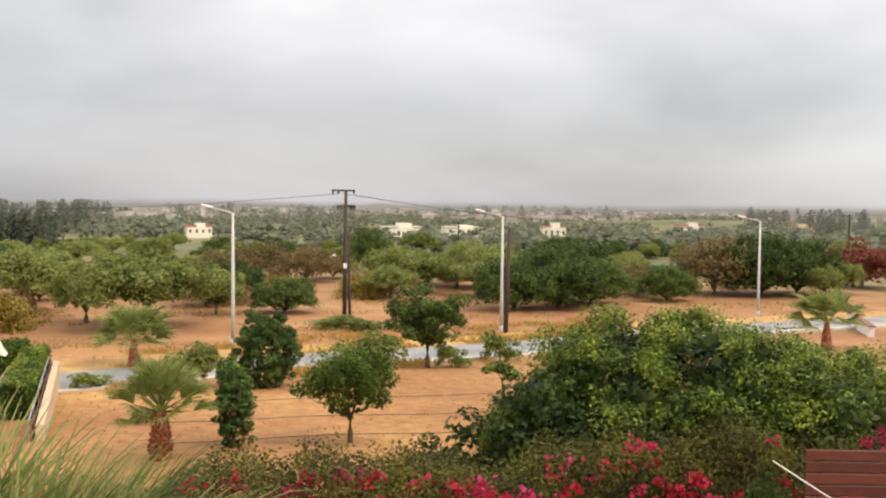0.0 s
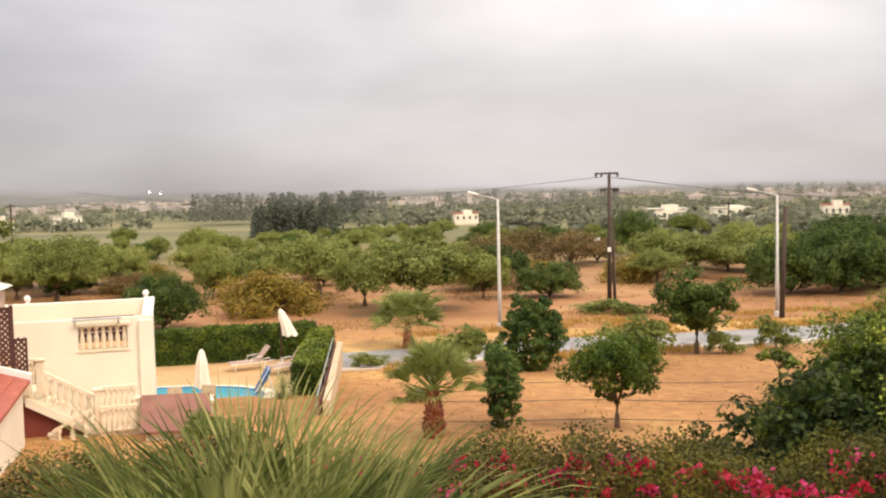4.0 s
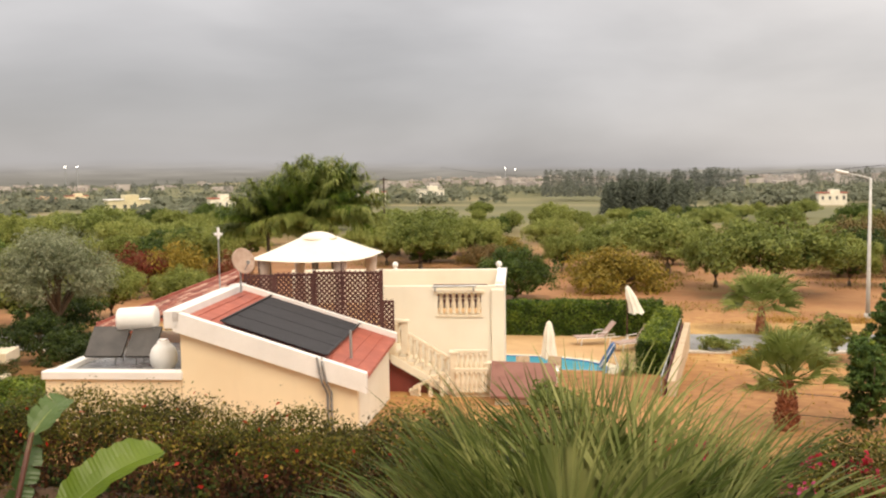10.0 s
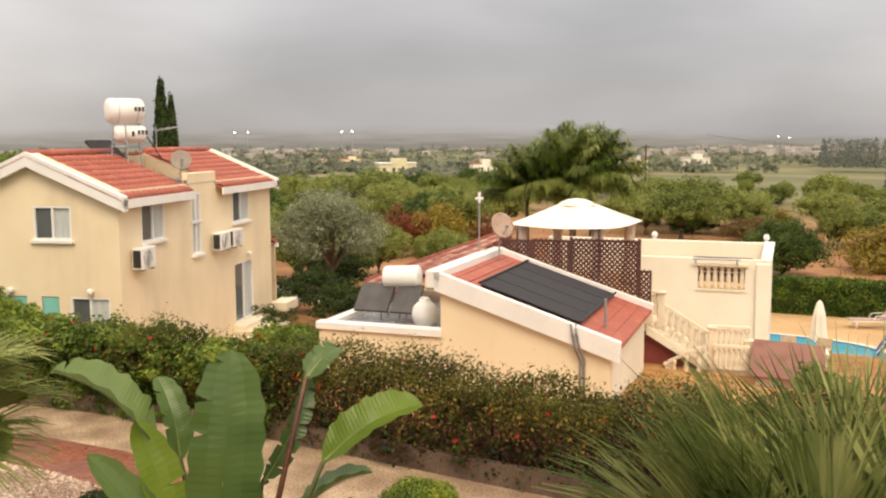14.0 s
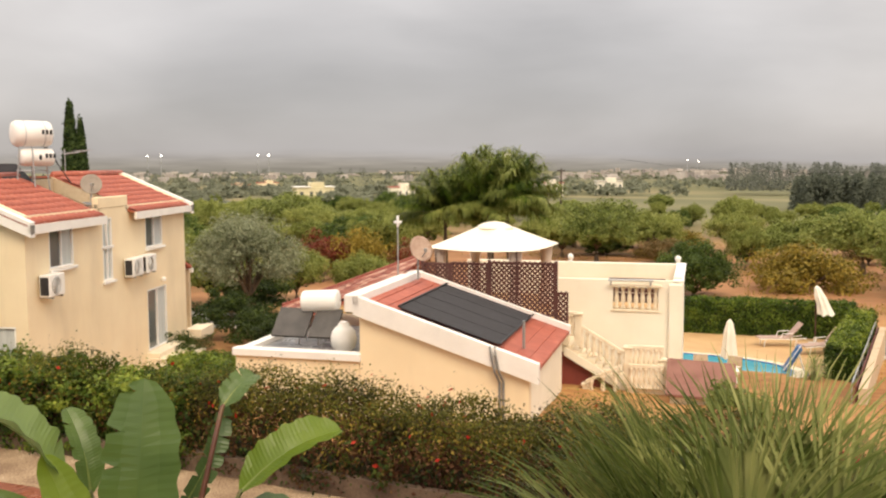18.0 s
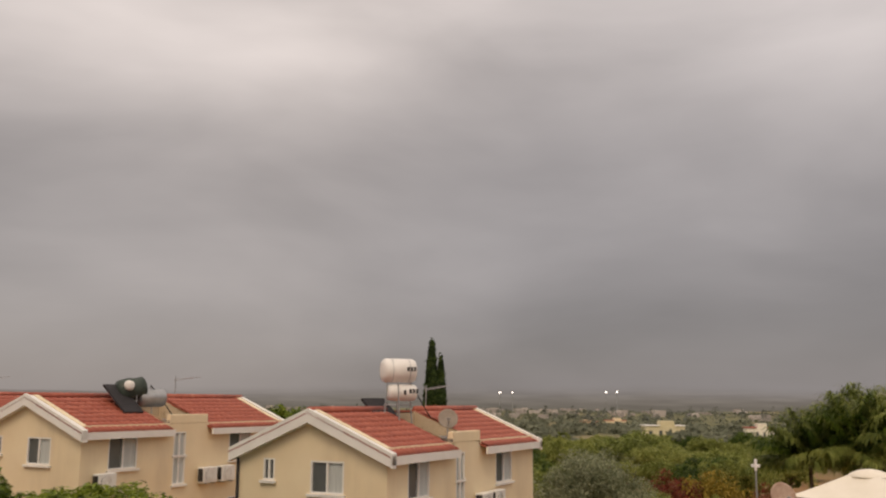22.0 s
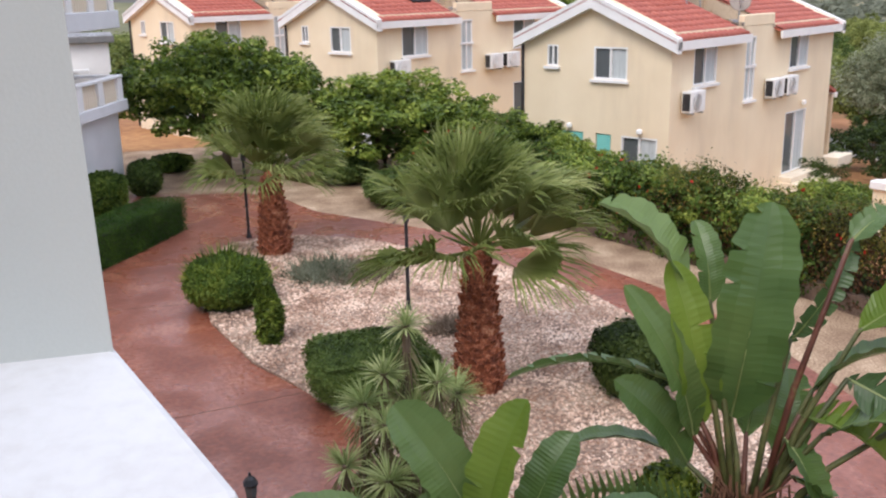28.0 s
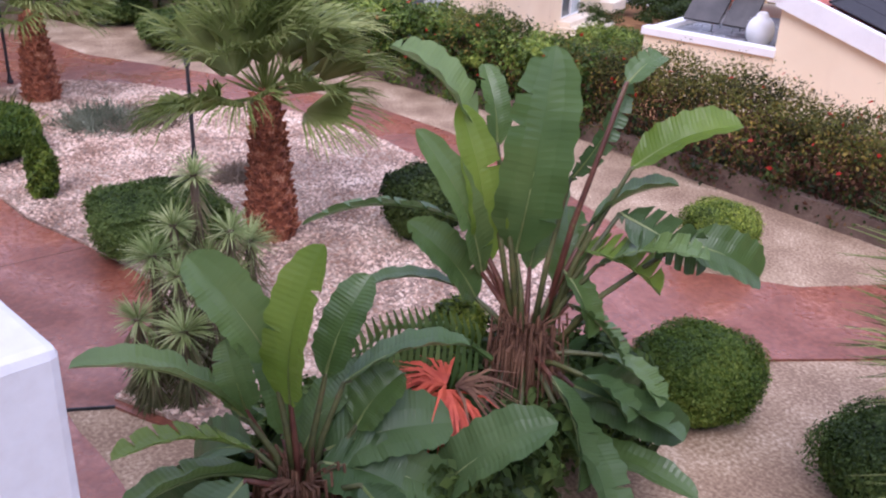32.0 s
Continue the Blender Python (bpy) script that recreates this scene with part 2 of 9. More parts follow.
M = dict(
    stucco=weathered(mat("stucco_cream", (0.78, 0.642, 0.428), (0.84, 0.706, 0.485), 0.6, 0.9, 0.25, 40, fine=0.25, c3=(0.86, 0.737, 0.52)), (0.55, 0.44, 0.30), 0.4),
    stucco_white=weathered(mat("stucco_white", (0.77, 0.71, 0.575), (0.85, 0.795, 0.665), 0.5, 0.9, 0.2, 45, fine=0.25), (0.58, 0.50, 0.38), 0.3),
    white=mat("white_paint", (0.76, 0.74, 0.70), (0.84, 0.82, 0.78), 1.2, 0.6, 0.08, 30, fine=0.3),
    parapet=mat("parapet_paint", (0.55, 0.54, 0.525), (0.61, 0.61, 0.60), 2.4, 0.8, 0.12, 34, fine=0.7, c3=(0.625, 0.625, 0.62)),
    balcony_white=mat("balcony_paint", (0.63, 0.63, 0.62), (0.71, 0.71, 0.70), 1.1, 0.75, 0.04, 60, fine=0.2),
    pillar=mat("pillar_render", (0.42, 0.44, 0.405), (0.465, 0.485, 0.45), 0.9, 0.9, 0.05, 160, fine=0.2),
    tile=mat("roof_tile", (0.33, 0.078, 0.047), (0.42, 0.11, 0.066), 2.5, 0.6, 0.15, 25, per_piece=0.22, c3=(0.50, 0.165, 0.10)),
    tile_pale=mat("roof_tile_mortared", (0.24, 0.055, 0.035), (0.40, 0.125, 0.075), 3.0, 0.7, 0.2, 25, per_piece=0.75, c3=(0.56, 0.33, 0.24)),
    glass=mat("window_glass", (0.075, 0.085, 0.085), (0.125, 0.135, 0.135), 0.4, 0.06, 0, fine=0.1),
    curtain=mat("curtain", (0.42, 0.45, 0.44), (0.55, 0.58, 0.56), 2.0, 0.9, 0.3, 20, stretch=(6, 6, 0.3)),
    teal=mat("teal_shutter", (0.16, 0.48, 0.42), (0.22, 0.58, 0.50), 2.0, 0.6, 0.1),
    ac=mat("appliance_white", (0.74, 0.73, 0.69), (0.80, 0.79, 0.75), 3.0, 0.45, 0, fine=0.2),
    dark=mat("dark_metal", (0.02, 0.02, 0.022), (0.035, 0.035, 0.037), 6, 0.5, 0.1, metal=0.2),
    steel=mat("galvanised", (0.35, 0.36, 0.36), (0.45, 0.46, 0.46), 5, 0.45, 0.1, metal=0.7),
    grey=mat("grey_deck", (0.16, 0.155, 0.15), (0.22, 0.215, 0.205), 1.5, 0.7, 0.2, wet=0.25),
    mat_black=mat("pool_heating_mat", (0.022, 0.021, 0.023), (0.038, 0.036, 0.04), 1.4, 0.92, 0.4, 60, stretch=(1, 12, 1)),
    collector=mat("glazed_collector", (0.045, 0.04, 0.036), (0.085, 0.075, 0.066), 1.5, 0.5, 0, fine=0.2),
    trellis=mat("stained_trellis", (0.062, 0.022, 0.018), (0.10, 0.036, 0.029), 5, 0.7, 0.3),
    canvas=mat("cream_canvas", (0.78, 0.72, 0.60), (0.86, 0.80, 0.69), 1.0, 0.9, 0.15, 25, fine=0.25),
    drape=mat("gazebo_drape", (0.60, 0.46, 0.37), (0.70, 0.56, 0.46), 3, 0.9, 0.3, 12, stretch=(8, 8, 0.4)),
    stone=mat("cast_stone", (0.70, 0.59, 0.43), (0.79, 0.70, 0.54), 2.5, 0.85, 0.25, 30),
    oxblood=mat("oxblood_paint", (0.16, 0.032, 0.024), (0.21, 0.045, 0.032), 1.3, 0.8, 0.2, 30),
    brown_roof=mat("brown_roof", (0.20, 0.085, 0.062), (0.26, 0.12, 0.09), 2, 0.8, 0.3, 30),
    stalk=mat("leaf_stalk", (0.045, 0.055, 0.016), (0.10, 0.105, 0.030), 4, 0.5, 0.2, 30, c3=(0.13, 0.055, 0.03)),
    stalk_red=mat("reddish_leaf_stalk", (0.07, 0.022, 0.014), (0.12, 0.042, 0.022), 4, 0.5, 0.2, 30, c3=(0.13, 0.10, 0.035)),
    paving=mat("pool_paving", (0.48, 0.29, 0.13), (0.58, 0.37, 0.18), 0.7, 0.75, 0.2, 12, c3=(0.62, 0.42, 0.23)),
    water=mat("pool_water", (0.06, 0.34, 0.46), (0.10, 0.44, 0.56), 0.6, 0.08, 0.12, 5, fine=0.2),
    mosaic=mat("pool_band", (0.03, 0.12, 0.30), (0.06, 0.2, 0.42), 8, 0.3),
    blue=mat("pool_cover_blue", (0.02, 0.10, 0.27), (0.035, 0.15, 0.36), 3, 0.45, 0.2),
    teal_cloth=mat("teal_cloth", (0.02, 0.33, 0.40), (0.04, 0.42, 0.48), 3, 0.6, 0.2),
    pinkish=mat("sunbed_mesh", (0.38, 0.26, 0.21), (0.46, 0.33, 0.28), 4, 0.7, 0.2),
    sheet=mat("green_sheeting", (0.018, 0.030, 0.022), (0.045, 0.062, 0.048), 4, 0.6, 0.4, 14),
    wicker=mat("wicker", (0.40, 0.29, 0.19), (0.52, 0.40, 0.28), 8, 0.85, 0.4, 60),
    # dark filler colour in place of the shade inside dense foliage
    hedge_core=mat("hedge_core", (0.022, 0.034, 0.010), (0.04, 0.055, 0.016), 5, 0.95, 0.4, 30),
    straw=mat("straw_verge", (0.33, 0.17, 0.06), (0.52, 0.32, 0.11), 0.5, 0.95, 0.8, 14, fine=0.9, c3=(0.60, 0.42, 0.17)),
    gravel_tan=mat("tan_gravel", (0.21, 0.13, 0.075), (0.40, 0.28, 0.17), 1.2, 0.85, 0.9, 24, fine=1.1, c3=(0.56, 0.425, 0.29)),
    gravel=mat("gravel_bed", (0.16, 0.10, 0.07), (0.40, 0.285, 0.20), 1.2, 0.85, 0.9, 22, fine=1.1, c3=(0.62, 0.51, 0.395)),
    pebble=mat("pebble", (0.42, 0.31, 0.24), (0.72, 0.62, 0.50), 3, 0.7, 0.2, 30, fine=0.8, per_piece=0.5, c3=(0.80, 0.72, 0.62)),
    path=mat("stamped_concrete", (0.165, 0.052, 0.028), (0.28, 0.098, 0.056), 1.1, 0.48, 0.6, 13, wet=0.16, fine=0.75, c3=(0.37, 0.16, 0.098)),
    asphalt=mat("asphalt", (0.20, 0.195, 0.19), (0.26, 0.255, 0.245), 0.5, 0.6, 0.3, 30, wet=0.3),
    kerb=mat("kerb_concrete", (0.52, 0.47, 0.40), (0.62, 0.57, 0.50), 1.5, 0.85, 0.2),
    rusty=mat("faded_dish", (0.36, 0.23, 0.17), (0.48, 0.35, 0.27), 4, 0.8, 0.1, c3=(0.28, 0.15, 0.10)),
    dull=mat("dull_dish", (0.26, 0.22, 0.18), (0.33, 0.28, 0.23), 4, 0.8, 0.1),
    twig=mat("reddish_twig", (0.07, 0.028, 0.018), (0.14, 0.06, 0.036), 6, 0.9, 0.2),
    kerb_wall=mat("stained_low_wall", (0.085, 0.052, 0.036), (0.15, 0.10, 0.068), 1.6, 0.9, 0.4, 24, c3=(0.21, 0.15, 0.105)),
    wall_buff=mat("buff_wall", (0.50, 0.37, 0.24), (0.60, 0.47, 0.32), 1.0, 0.9, 0.3, 20, c3=(0.40, 0.28, 0.18)),
    fence=mat("red_timber", (0.085, 0.018, 0.011), (0.14, 0.034, 0.02), 3, 0.62, 0.3, 30, stretch=(1, 1, 6), per_piece=0.4),
    bark=mat("bark", (0.10, 0.07, 0.045), (0.17, 0.12, 0.08), 4, 0.95, 0.6, 20, stretch=(1, 1, 0.4)),
    palm_bark=mat("palm_trunk", (0.10, 0.028, 0.014), (0.36, 0.118, 0.05), 9, 0.9, 0.5, 40, fine=0.9, c3=(0.56, 0.31, 0.18)),
    pole=mat("creosoted_pole", (0.045, 0.028, 0.022), (0.075, 0.05, 0.04), 3, 0.85, 0.4, 20, stretch=(1, 1, 0.15)),
    galv=mat("lamp_post_grey", (0.50, 0.50, 0.47), (0.58, 0.58, 0.55), 3, 0.5, 0.1),
    orange=mat("orange_bract", (0.42, 0.05, 0.025), (0.62, 0.11, 0.045), 6, 0.6, 0.1),
    dead=mat("dead_leaf", (0.060, 0.024, 0.012), (0.20, 0.100, 0.050), 5, 0.9, 0.4),
    townwall=mat("town_wall", (0.36, 0.32, 0.295), (0.74, 0.67, 0.62), 0.02, 0.9, 0, fine=0.1, per_piece=0.5),
    far_yellow=mat("yellow_wall", (0.60, 0.53, 0.33), (0.68, 0.61, 0.40), 0.3, 0.9, 0.1),
)
L = dict(
    orchard=leaf_mat("orchard_leaf", (0.100, 0.130, 0.028), (0.215, 0.255, 0.064), (0.360, 0.390, 0.120)),
    orchard_pale=leaf_mat("pale_orchard_leaf", (0.125, 0.150, 0.032), (0.255, 0.290, 0.072), (0.390, 0.405, 0.125)),
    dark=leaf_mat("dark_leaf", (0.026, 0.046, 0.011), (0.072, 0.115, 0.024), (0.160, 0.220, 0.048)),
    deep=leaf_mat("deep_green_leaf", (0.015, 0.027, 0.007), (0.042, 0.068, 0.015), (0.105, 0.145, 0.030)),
    olive=leaf_mat("olive_leaf", (0.110, 0.132, 0.066), (0.240, 0.264, 0.150), (0.430, 0.450, 0.300), 0.55),
    ochre=leaf_mat("ochre_leaf", (0.150, 0.125, 0.024), (0.290, 0.215, 0.038), (0.450, 0.330, 0.065)),
    rust=leaf_mat("rust_leaf", (0.100, 0.095, 0.032), (0.190, 0.140, 0.055), (0.310, 0.190, 0.080)),
    wine=leaf_mat("wine_leaf", (0.117, 0.026, 0.018), (0.234, 0.052, 0.030), (0.195, 0.123, 0.045)),
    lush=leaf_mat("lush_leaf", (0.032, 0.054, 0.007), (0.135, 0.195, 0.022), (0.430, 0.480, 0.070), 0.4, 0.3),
    hedge=leaf_mat("hedge_leaf", (0.028, 0.055, 0.008), (0.085, 0.140, 0.018), (0.210, 0.270, 0.040)),
    box_leaf=leaf_mat("box_hedge_leaf", (0.028, 0.070, 0.009), (0.062, 0.128, 0.016), (0.115, 0.195, 0.028)),
    mixed=leaf_mat("shrub_leaf", (0.022, 0.021, 0.007), (0.066, 0.058, 0.013), (0.175, 0.155, 0.028)),
    fresh=leaf_mat("fresh_shoot", (0.042, 0.050, 0.010), (0.118, 0.126, 0.022), (0.260, 0.250, 0.046), 0.5, 0.42),
    scarlet=leaf_mat("scarlet_flower", (0.360, 0.020, 0.012), (0.520, 0.040, 0.022), (0.600, 0.075, 0.045), 0.6, 0.4),
    browny=leaf_mat("browned_leaf", (0.055, 0.022, 0.013), (0.130, 0.058, 0.027), (0.210, 0.135, 0.045)),
    conifer=leaf_mat("conifer_leaf", (0.024, 0.050, 0.012), (0.060, 0.112, 0.025), (0.135, 0.200, 0.043), 0.6, 0.15),
    deep_conifer=leaf_mat("cypress_leaf", (0.018, 0.034, 0.010), (0.045, 0.078, 0.020), (0.105, 0.150, 0.038), 0.6, 0.15),
    palm=leaf_mat("palm_leaf", (0.090, 0.120, 0.024), (0.210, 0.255, 0.065), (0.400, 0.430, 0.160), 0.4),
    palm_grey=leaf_mat("fan_palm_leaf", (0.046, 0.070, 0.014), (0.140, 0.176, 0.044), (0.360, 0.370, 0.130), 0.45),
    paddle=leaf_mat("paddle_leaf", (0.050, 0.096, 0.023), (0.104, 0.172, 0.044), (0.190, 0.275, 0.080), 0.32, 0.35, 0.5, 0.7),
    paddle_young=leaf_mat("young_paddle_leaf", (0.075, 0.135, 0.014), (0.150, 0.235, 0.026), (0.260, 0.350, 0.050), 0.34, 0.45, 0.4, 0.7),
    # darker copy of the paddle leaf, painting shade on the low leaves
    paddle_dark=leaf_mat("dark_paddle_leaf", (0.036, 0.072, 0.022), (0.074, 0.128, 0.040), (0.135, 0.205, 0.072), 0.36, 0.3, 0.4, 0.7),
    yucca=leaf_mat("spiky_leaf", (0.150, 0.210, 0.055), (0.320, 0.380, 0.140), (0.500, 0.540, 0.260), 0.45),
    dull_blade=leaf_mat("older_blade", (0.060, 0.062, 0.022), (0.140, 0.140, 0.055), (0.250, 0.215, 0.110), 0.6),
    magenta=leaf_mat("bougainvillea_bract", (0.360, 0.015, 0.060), (0.500, 0.035, 0.110), (0.620, 0.090, 0.250), 0.6, 0.4),
    red=leaf_mat("red_bract", (0.360, 0.015, 0.030), (0.520, 0.035, 0.070), (0.600, 0.070, 0.130), 0.6, 0.4),
    grass=leaf_mat("dry_grass", (0.300, 0.170, 0.035), (0.460, 0.290, 0.070), (0.560, 0.400, 0.130), 0.8, 0.3),
    weed=leaf_mat("dead_weed", (0.230, 0.145, 0.050), (0.360, 0.235, 0.085), (0.500, 0.360, 0.130), 0.8, 0.45),
    grey_bush=leaf_mat("grey_shrub", (0.130, 0.095, 0.065), (0.230, 0.175, 0.125), (0.330, 0.270, 0.200), 0.7, 0.2),
    sage=leaf_mat("grey_green_shrub", (0.095, 0.105, 0.065), (0.170, 0.185, 0.120), (0.270, 0.285, 0.200), 0.7, 0.2),
    garden=leaf_mat("garden_tree_leaf", (0.038, 0.064, 0.010), (0.138, 0.204, 0.028), (0.350, 0.410, 0.068), 0.4, 0.35),
    # far foliage: the haze of distance is mixed into these pale, greyed tones
    far=leaf_mat("hazed_far_leaf", (0.165, 0.180, 0.125), (0.220, 0.235, 0.165), (0.280, 0.290, 0.205), 0.8, 0.45),
    far_hazed=leaf_mat("hazed_far_pine", (0.170, 0.185, 0.160), (0.205, 0.220, 0.185), (0.240, 0.255, 0.210), 0.8, 0.45),
    far_dark=leaf_mat("hazed_far_conifer", (0.115, 0.132, 0.100), (0.145, 0.162, 0.122), (0.175, 0.195, 0.145), 0.8, 0.45),
)


# ---- building blocks ----
class Mesh:
    """Collects vertices and faces of one part."""

    def __init__(self):
        self.v, self.f = [], []

    def add(self, vs, fs):
        n = len(self.v)
        self.v += [tuple(p) for p in vs]
        self.f += [tuple(i + n for i in q) for q in fs]
        return self

    def box(self, lo, hi, bev=0.0, m=None):
        (x0, y0, z0), (x1, y1, z1) = lo, hi
        if bev <= 0:
            vs = [(x, y, z) for z in (z0, z1) for x, y in ((x0, y0), (x1, y0), (x1, y1), (x0, y1))]
            fs = [(3, 2, 1, 0), (4, 5, 6, 7), (0, 1, 5, 4), (1, 2, 6, 5), (2, 3, 7, 6), (3, 0, 4, 7)]
        else:
            b = min(bev, (x1 - x0) / 2.1, (y1 - y0) / 2.1, (z1 - z0) / 2.1)
            bm = bmesh.new()
            bmesh.ops.create_cube(bm, size=1)
            for q in bm.verts:
                q.co = Vector(((x0 + x1) / 2 + q.co.x * (x1 - x0), (y0 + y1) / 2 + q.co.y * (y1 - y0), (z0 + z1) / 2 + q.co.z * (z1 - z0)))
            bmesh.ops.bevel(bm, geom=bm.edges[:], offset=b, segments=1, affect="EDGES")
            bm.verts.index_update()
            vs = [q.co[:] for q in bm.verts]
            fs = [[q.index for q in f.verts] for f in bm.faces]
            bm.free()
        if m is not None:
            vs = [(m @ Vector(p))[:] for p in vs]
        return self.add(vs, fs)

    def tube(self, pts, radii, n=8, cap=True):
        pts = [Vector(p) for p in pts]
        vs, fs = [], []
        for i, p in enumerate(pts):
            d = (pts[min(i + 1, len(pts) - 1)] - pts[max(i - 1, 0)]).normalized()
            a = d.cross(Vector((0, 0, 1)))
            a = Vector((1, 0, 0)) if a.length < 1e-3 else a.normalized()
            b = d.cross(a)
            for k in range(n):
                w = 2 * math.pi * k / n
                vs.append((p + (a * math.cos(w) + b * math.sin(w)) * radii[i])[:])
        for i in range(len(pts) - 1):
            for k in range(n):
                fs.append((i * n + k, i * n + (k + 1) % n, (i + 1) * n + (k + 1) % n, (i + 1) * n + k))
        if cap:
            fs += [tuple(range(n))[::-1], tuple((len(pts) - 1) * n + k for k in range(n))]
        return self.add(vs, fs)

    def lathe(self, profile, c=(0, 0, 0), n=12, m=None):
        vs, fs = [], []
        for r, z in profile:
            for k in range(n):
                w = 2 * math.pi * k / n
                p = Vector((c[0] + r * math.cos(w), c[1] + r * math.sin(w), c[2] + z))
                vs.append((m @ p if m is not None else p)[:])
        for i in range(len(profile) - 1):
            for k in range(n):
                fs.append((i * n + k, i * n + (k + 1) % n, (i + 1) * n + (k + 1) % n, (i + 1) * n + k))
        fs += [tuple(range(n))[::-1], tuple((len(profile) - 1) * n + k for k in range(n))]
        return self.add(vs, fs)

    def prism(self, ring, z0, z1):
        """An upright slab over a ring of (x, y); z0 and z1 are heights."""
        n = len(ring)
        vs = [(x, y, z0) for x, y in ring] + [(x, y, z1) for x, y in ring]
        fs = [tuple(range(n))[::-1], tuple(range(n, 2 * n))] + [(i, (i + 1) % n, n + (i + 1) % n, n + i) for i in range(n)]
        return self.add(vs, fs)

    def solid(self, quad, thick):
        """A board: four corners and the vector of its thickness."""
        q, t = [Vector(p) for p in quad], Vector(thick)
        vs = [p[:] for p in q] + [(p + t)[:] for p in q]
        return self.add(vs, [(3, 2, 1, 0), (4, 5, 6, 7), (0, 1, 5, 4), (1, 2, 6, 5), (2, 3, 7, 6), (3, 0, 4, 7)])


def mesh_of(name, b, material, smooth=False):
    me = bpy.data.meshes.new(name)
    if isinstance(b, Mesh):
        me.from_pydata(b.v, [], b.f)
        bm = bmesh.new()
        bm.from_mesh(me)
        bmesh.ops.recalc_face_normals(bm, faces=bm.faces[:])
        bm.to_mesh(me)
        bm.free()
    else:
        v, f = b
        me.vertices.add(len(v))
        me.vertices.foreach_set("co", np.ascontiguousarray(v, dtype=np.float32).ravel())
        me.loops.add(f.size)
        me.loops.foreach_set("vertex_index", np.ascontiguousarray(f, dtype=np.int32).ravel())
        me.polygons.add(len(f))
        me.polygons.foreach_set("loop_start", np.arange(0, f.size, f.shape[1], dtype=np.int32))
        me.update(calc_edges=True)
    me.materials.append(material)
    if smooth:
        me.polygons.foreach_set("use_smooth", [True] * len(me.polygons))
    return me


def part(name, b, material, parent=None, label="", smooth=False, m=None):
    ob = new(name, b if isinstance(b, bpy.types.Mesh) else mesh_of(name, b, material, smooth))
    ob.parent = parent
    if m is not None:
        ob.matrix_basis = m
    return tagged(ob, label)


def thing(name, m, label, category, group="", kind=""):
    ob = new(name)
    ob.matrix_basis = m
    ob.empty_display_size = 0.2
    return tagged(ob, label, category, group, kind)


def setting(name, b, material, label="", smooth=False):
    return tagged(part(name, b, material, None, label, smooth), kind="structure")


def blades(P, D, N, ln, wd, bend=0.0):
    """Leaf blades: at P along D, facing N; each is two quads bent at the middle."""
    D = D / np.linalg.norm(D, axis=1, keepdims=True)
    S = np.cross(D, N)
    S /= np.linalg.norm(S, axis=1, keepdims=True) + 1e-9
    U = np.cross(S, D)
    ln, wd = np.broadcast_to(ln, len(P))[:, None], np.broadcast_to(wd, len(P))[:, None]
    mid = P + D * ln * 0.5 + U * ln * bend * 0.3
    tip = P + D * ln - U * ln * bend
    v = np.stack([P - S * wd * 0.25, P + S * wd * 0.25, mid + S * wd * 0.5, tip + S * wd * 0.08, tip - S * wd * 0.08, mid - S * wd * 0.5], 1).reshape(-1, 3)
    k = np.arange(len(P))[:, None] * 6
    f = np.concatenate([k + np.array([0, 1, 2, 5]), k + np.array([5, 2, 3, 4])])
    return v, f


def rhombs(P, N, size, rng, aspect=0.55):
    """Small leaves: one four-cornered face each, lying roughly across N."""
    n = len(P)
    T = rng.normal(size=(n, 3))
    N = N + rng.normal(size=(n, 3)) * 0.55
    N /= np.linalg.norm(N, axis=1, keepdims=True) + 1e-9
    T -= (T * N).sum(1, keepdims=True) * N
    T /= np.linalg.norm(T, axis=1, keepdims=True) + 1e-9
    S = np.cross(N, T)
    s = (size * rng.uniform(0.65, 1.3, n))[:, None]
    v = np.stack([P - T * s, P + S * s * aspect + N * s * 0.15, P + T * s, P - S * s * aspect + N * s * 0.15], 1).reshape(-1, 3)
    return v, np.arange(4 * n).reshape(n, 4)


def joined(pieces):
    vs, fs, k = [], [], 0
    for v, f in pieces:
        vs.append(v)
        fs.append(f + k)
        k += len(v)
    return np.concatenate(vs), np.concatenate(fs)


def on_sphere(n, rng):
    d = rng.normal(size=(n, 3))
    return d / np.linalg.norm(d, axis=1, keepdims=True)


def crown_leaves(rng, r, h, z0, clumps, per, size, droop=0.0, aspect=0.55, spread=0.30, hollow=0.35):
    """A crown of leaf clumps inside an uneven ellipsoid, with gaps between the clumps."""
    d = on_sphere(clumps, rng)
    d[:, 2] = np.where(d[:, 2] < -0.45, -d[:, 2] * 0.6, d[:, 2])
    rad = (hollow + (1 - hollow) * rng.uniform(0, 1, clumps) ** 0.5) * rng.uniform(0.8, 1.12, clumps)
    c = d * rad[:, None] * np.array([r, r, h / 2]) + np.array([0, 0, z0 + h / 2])
    q = on_sphere(clumps * per, rng)
    cr = np.repeat(rng.uniform(0.7, 1.3, clumps) * spread * r, per)
    C = np.repeat(c, per, 0)
    P = C + q * (cr * rng.uniform(0.55, 1.0, len(q)))[:, None] * np.array([1, 1, 0.75])
    N = q + np.array([0, 0, 0.5])
    P[:, 2] -= droop * np.abs(rng.normal(size=len(P))) * cr
    return rhombs(P, N, size, rng, aspect), c


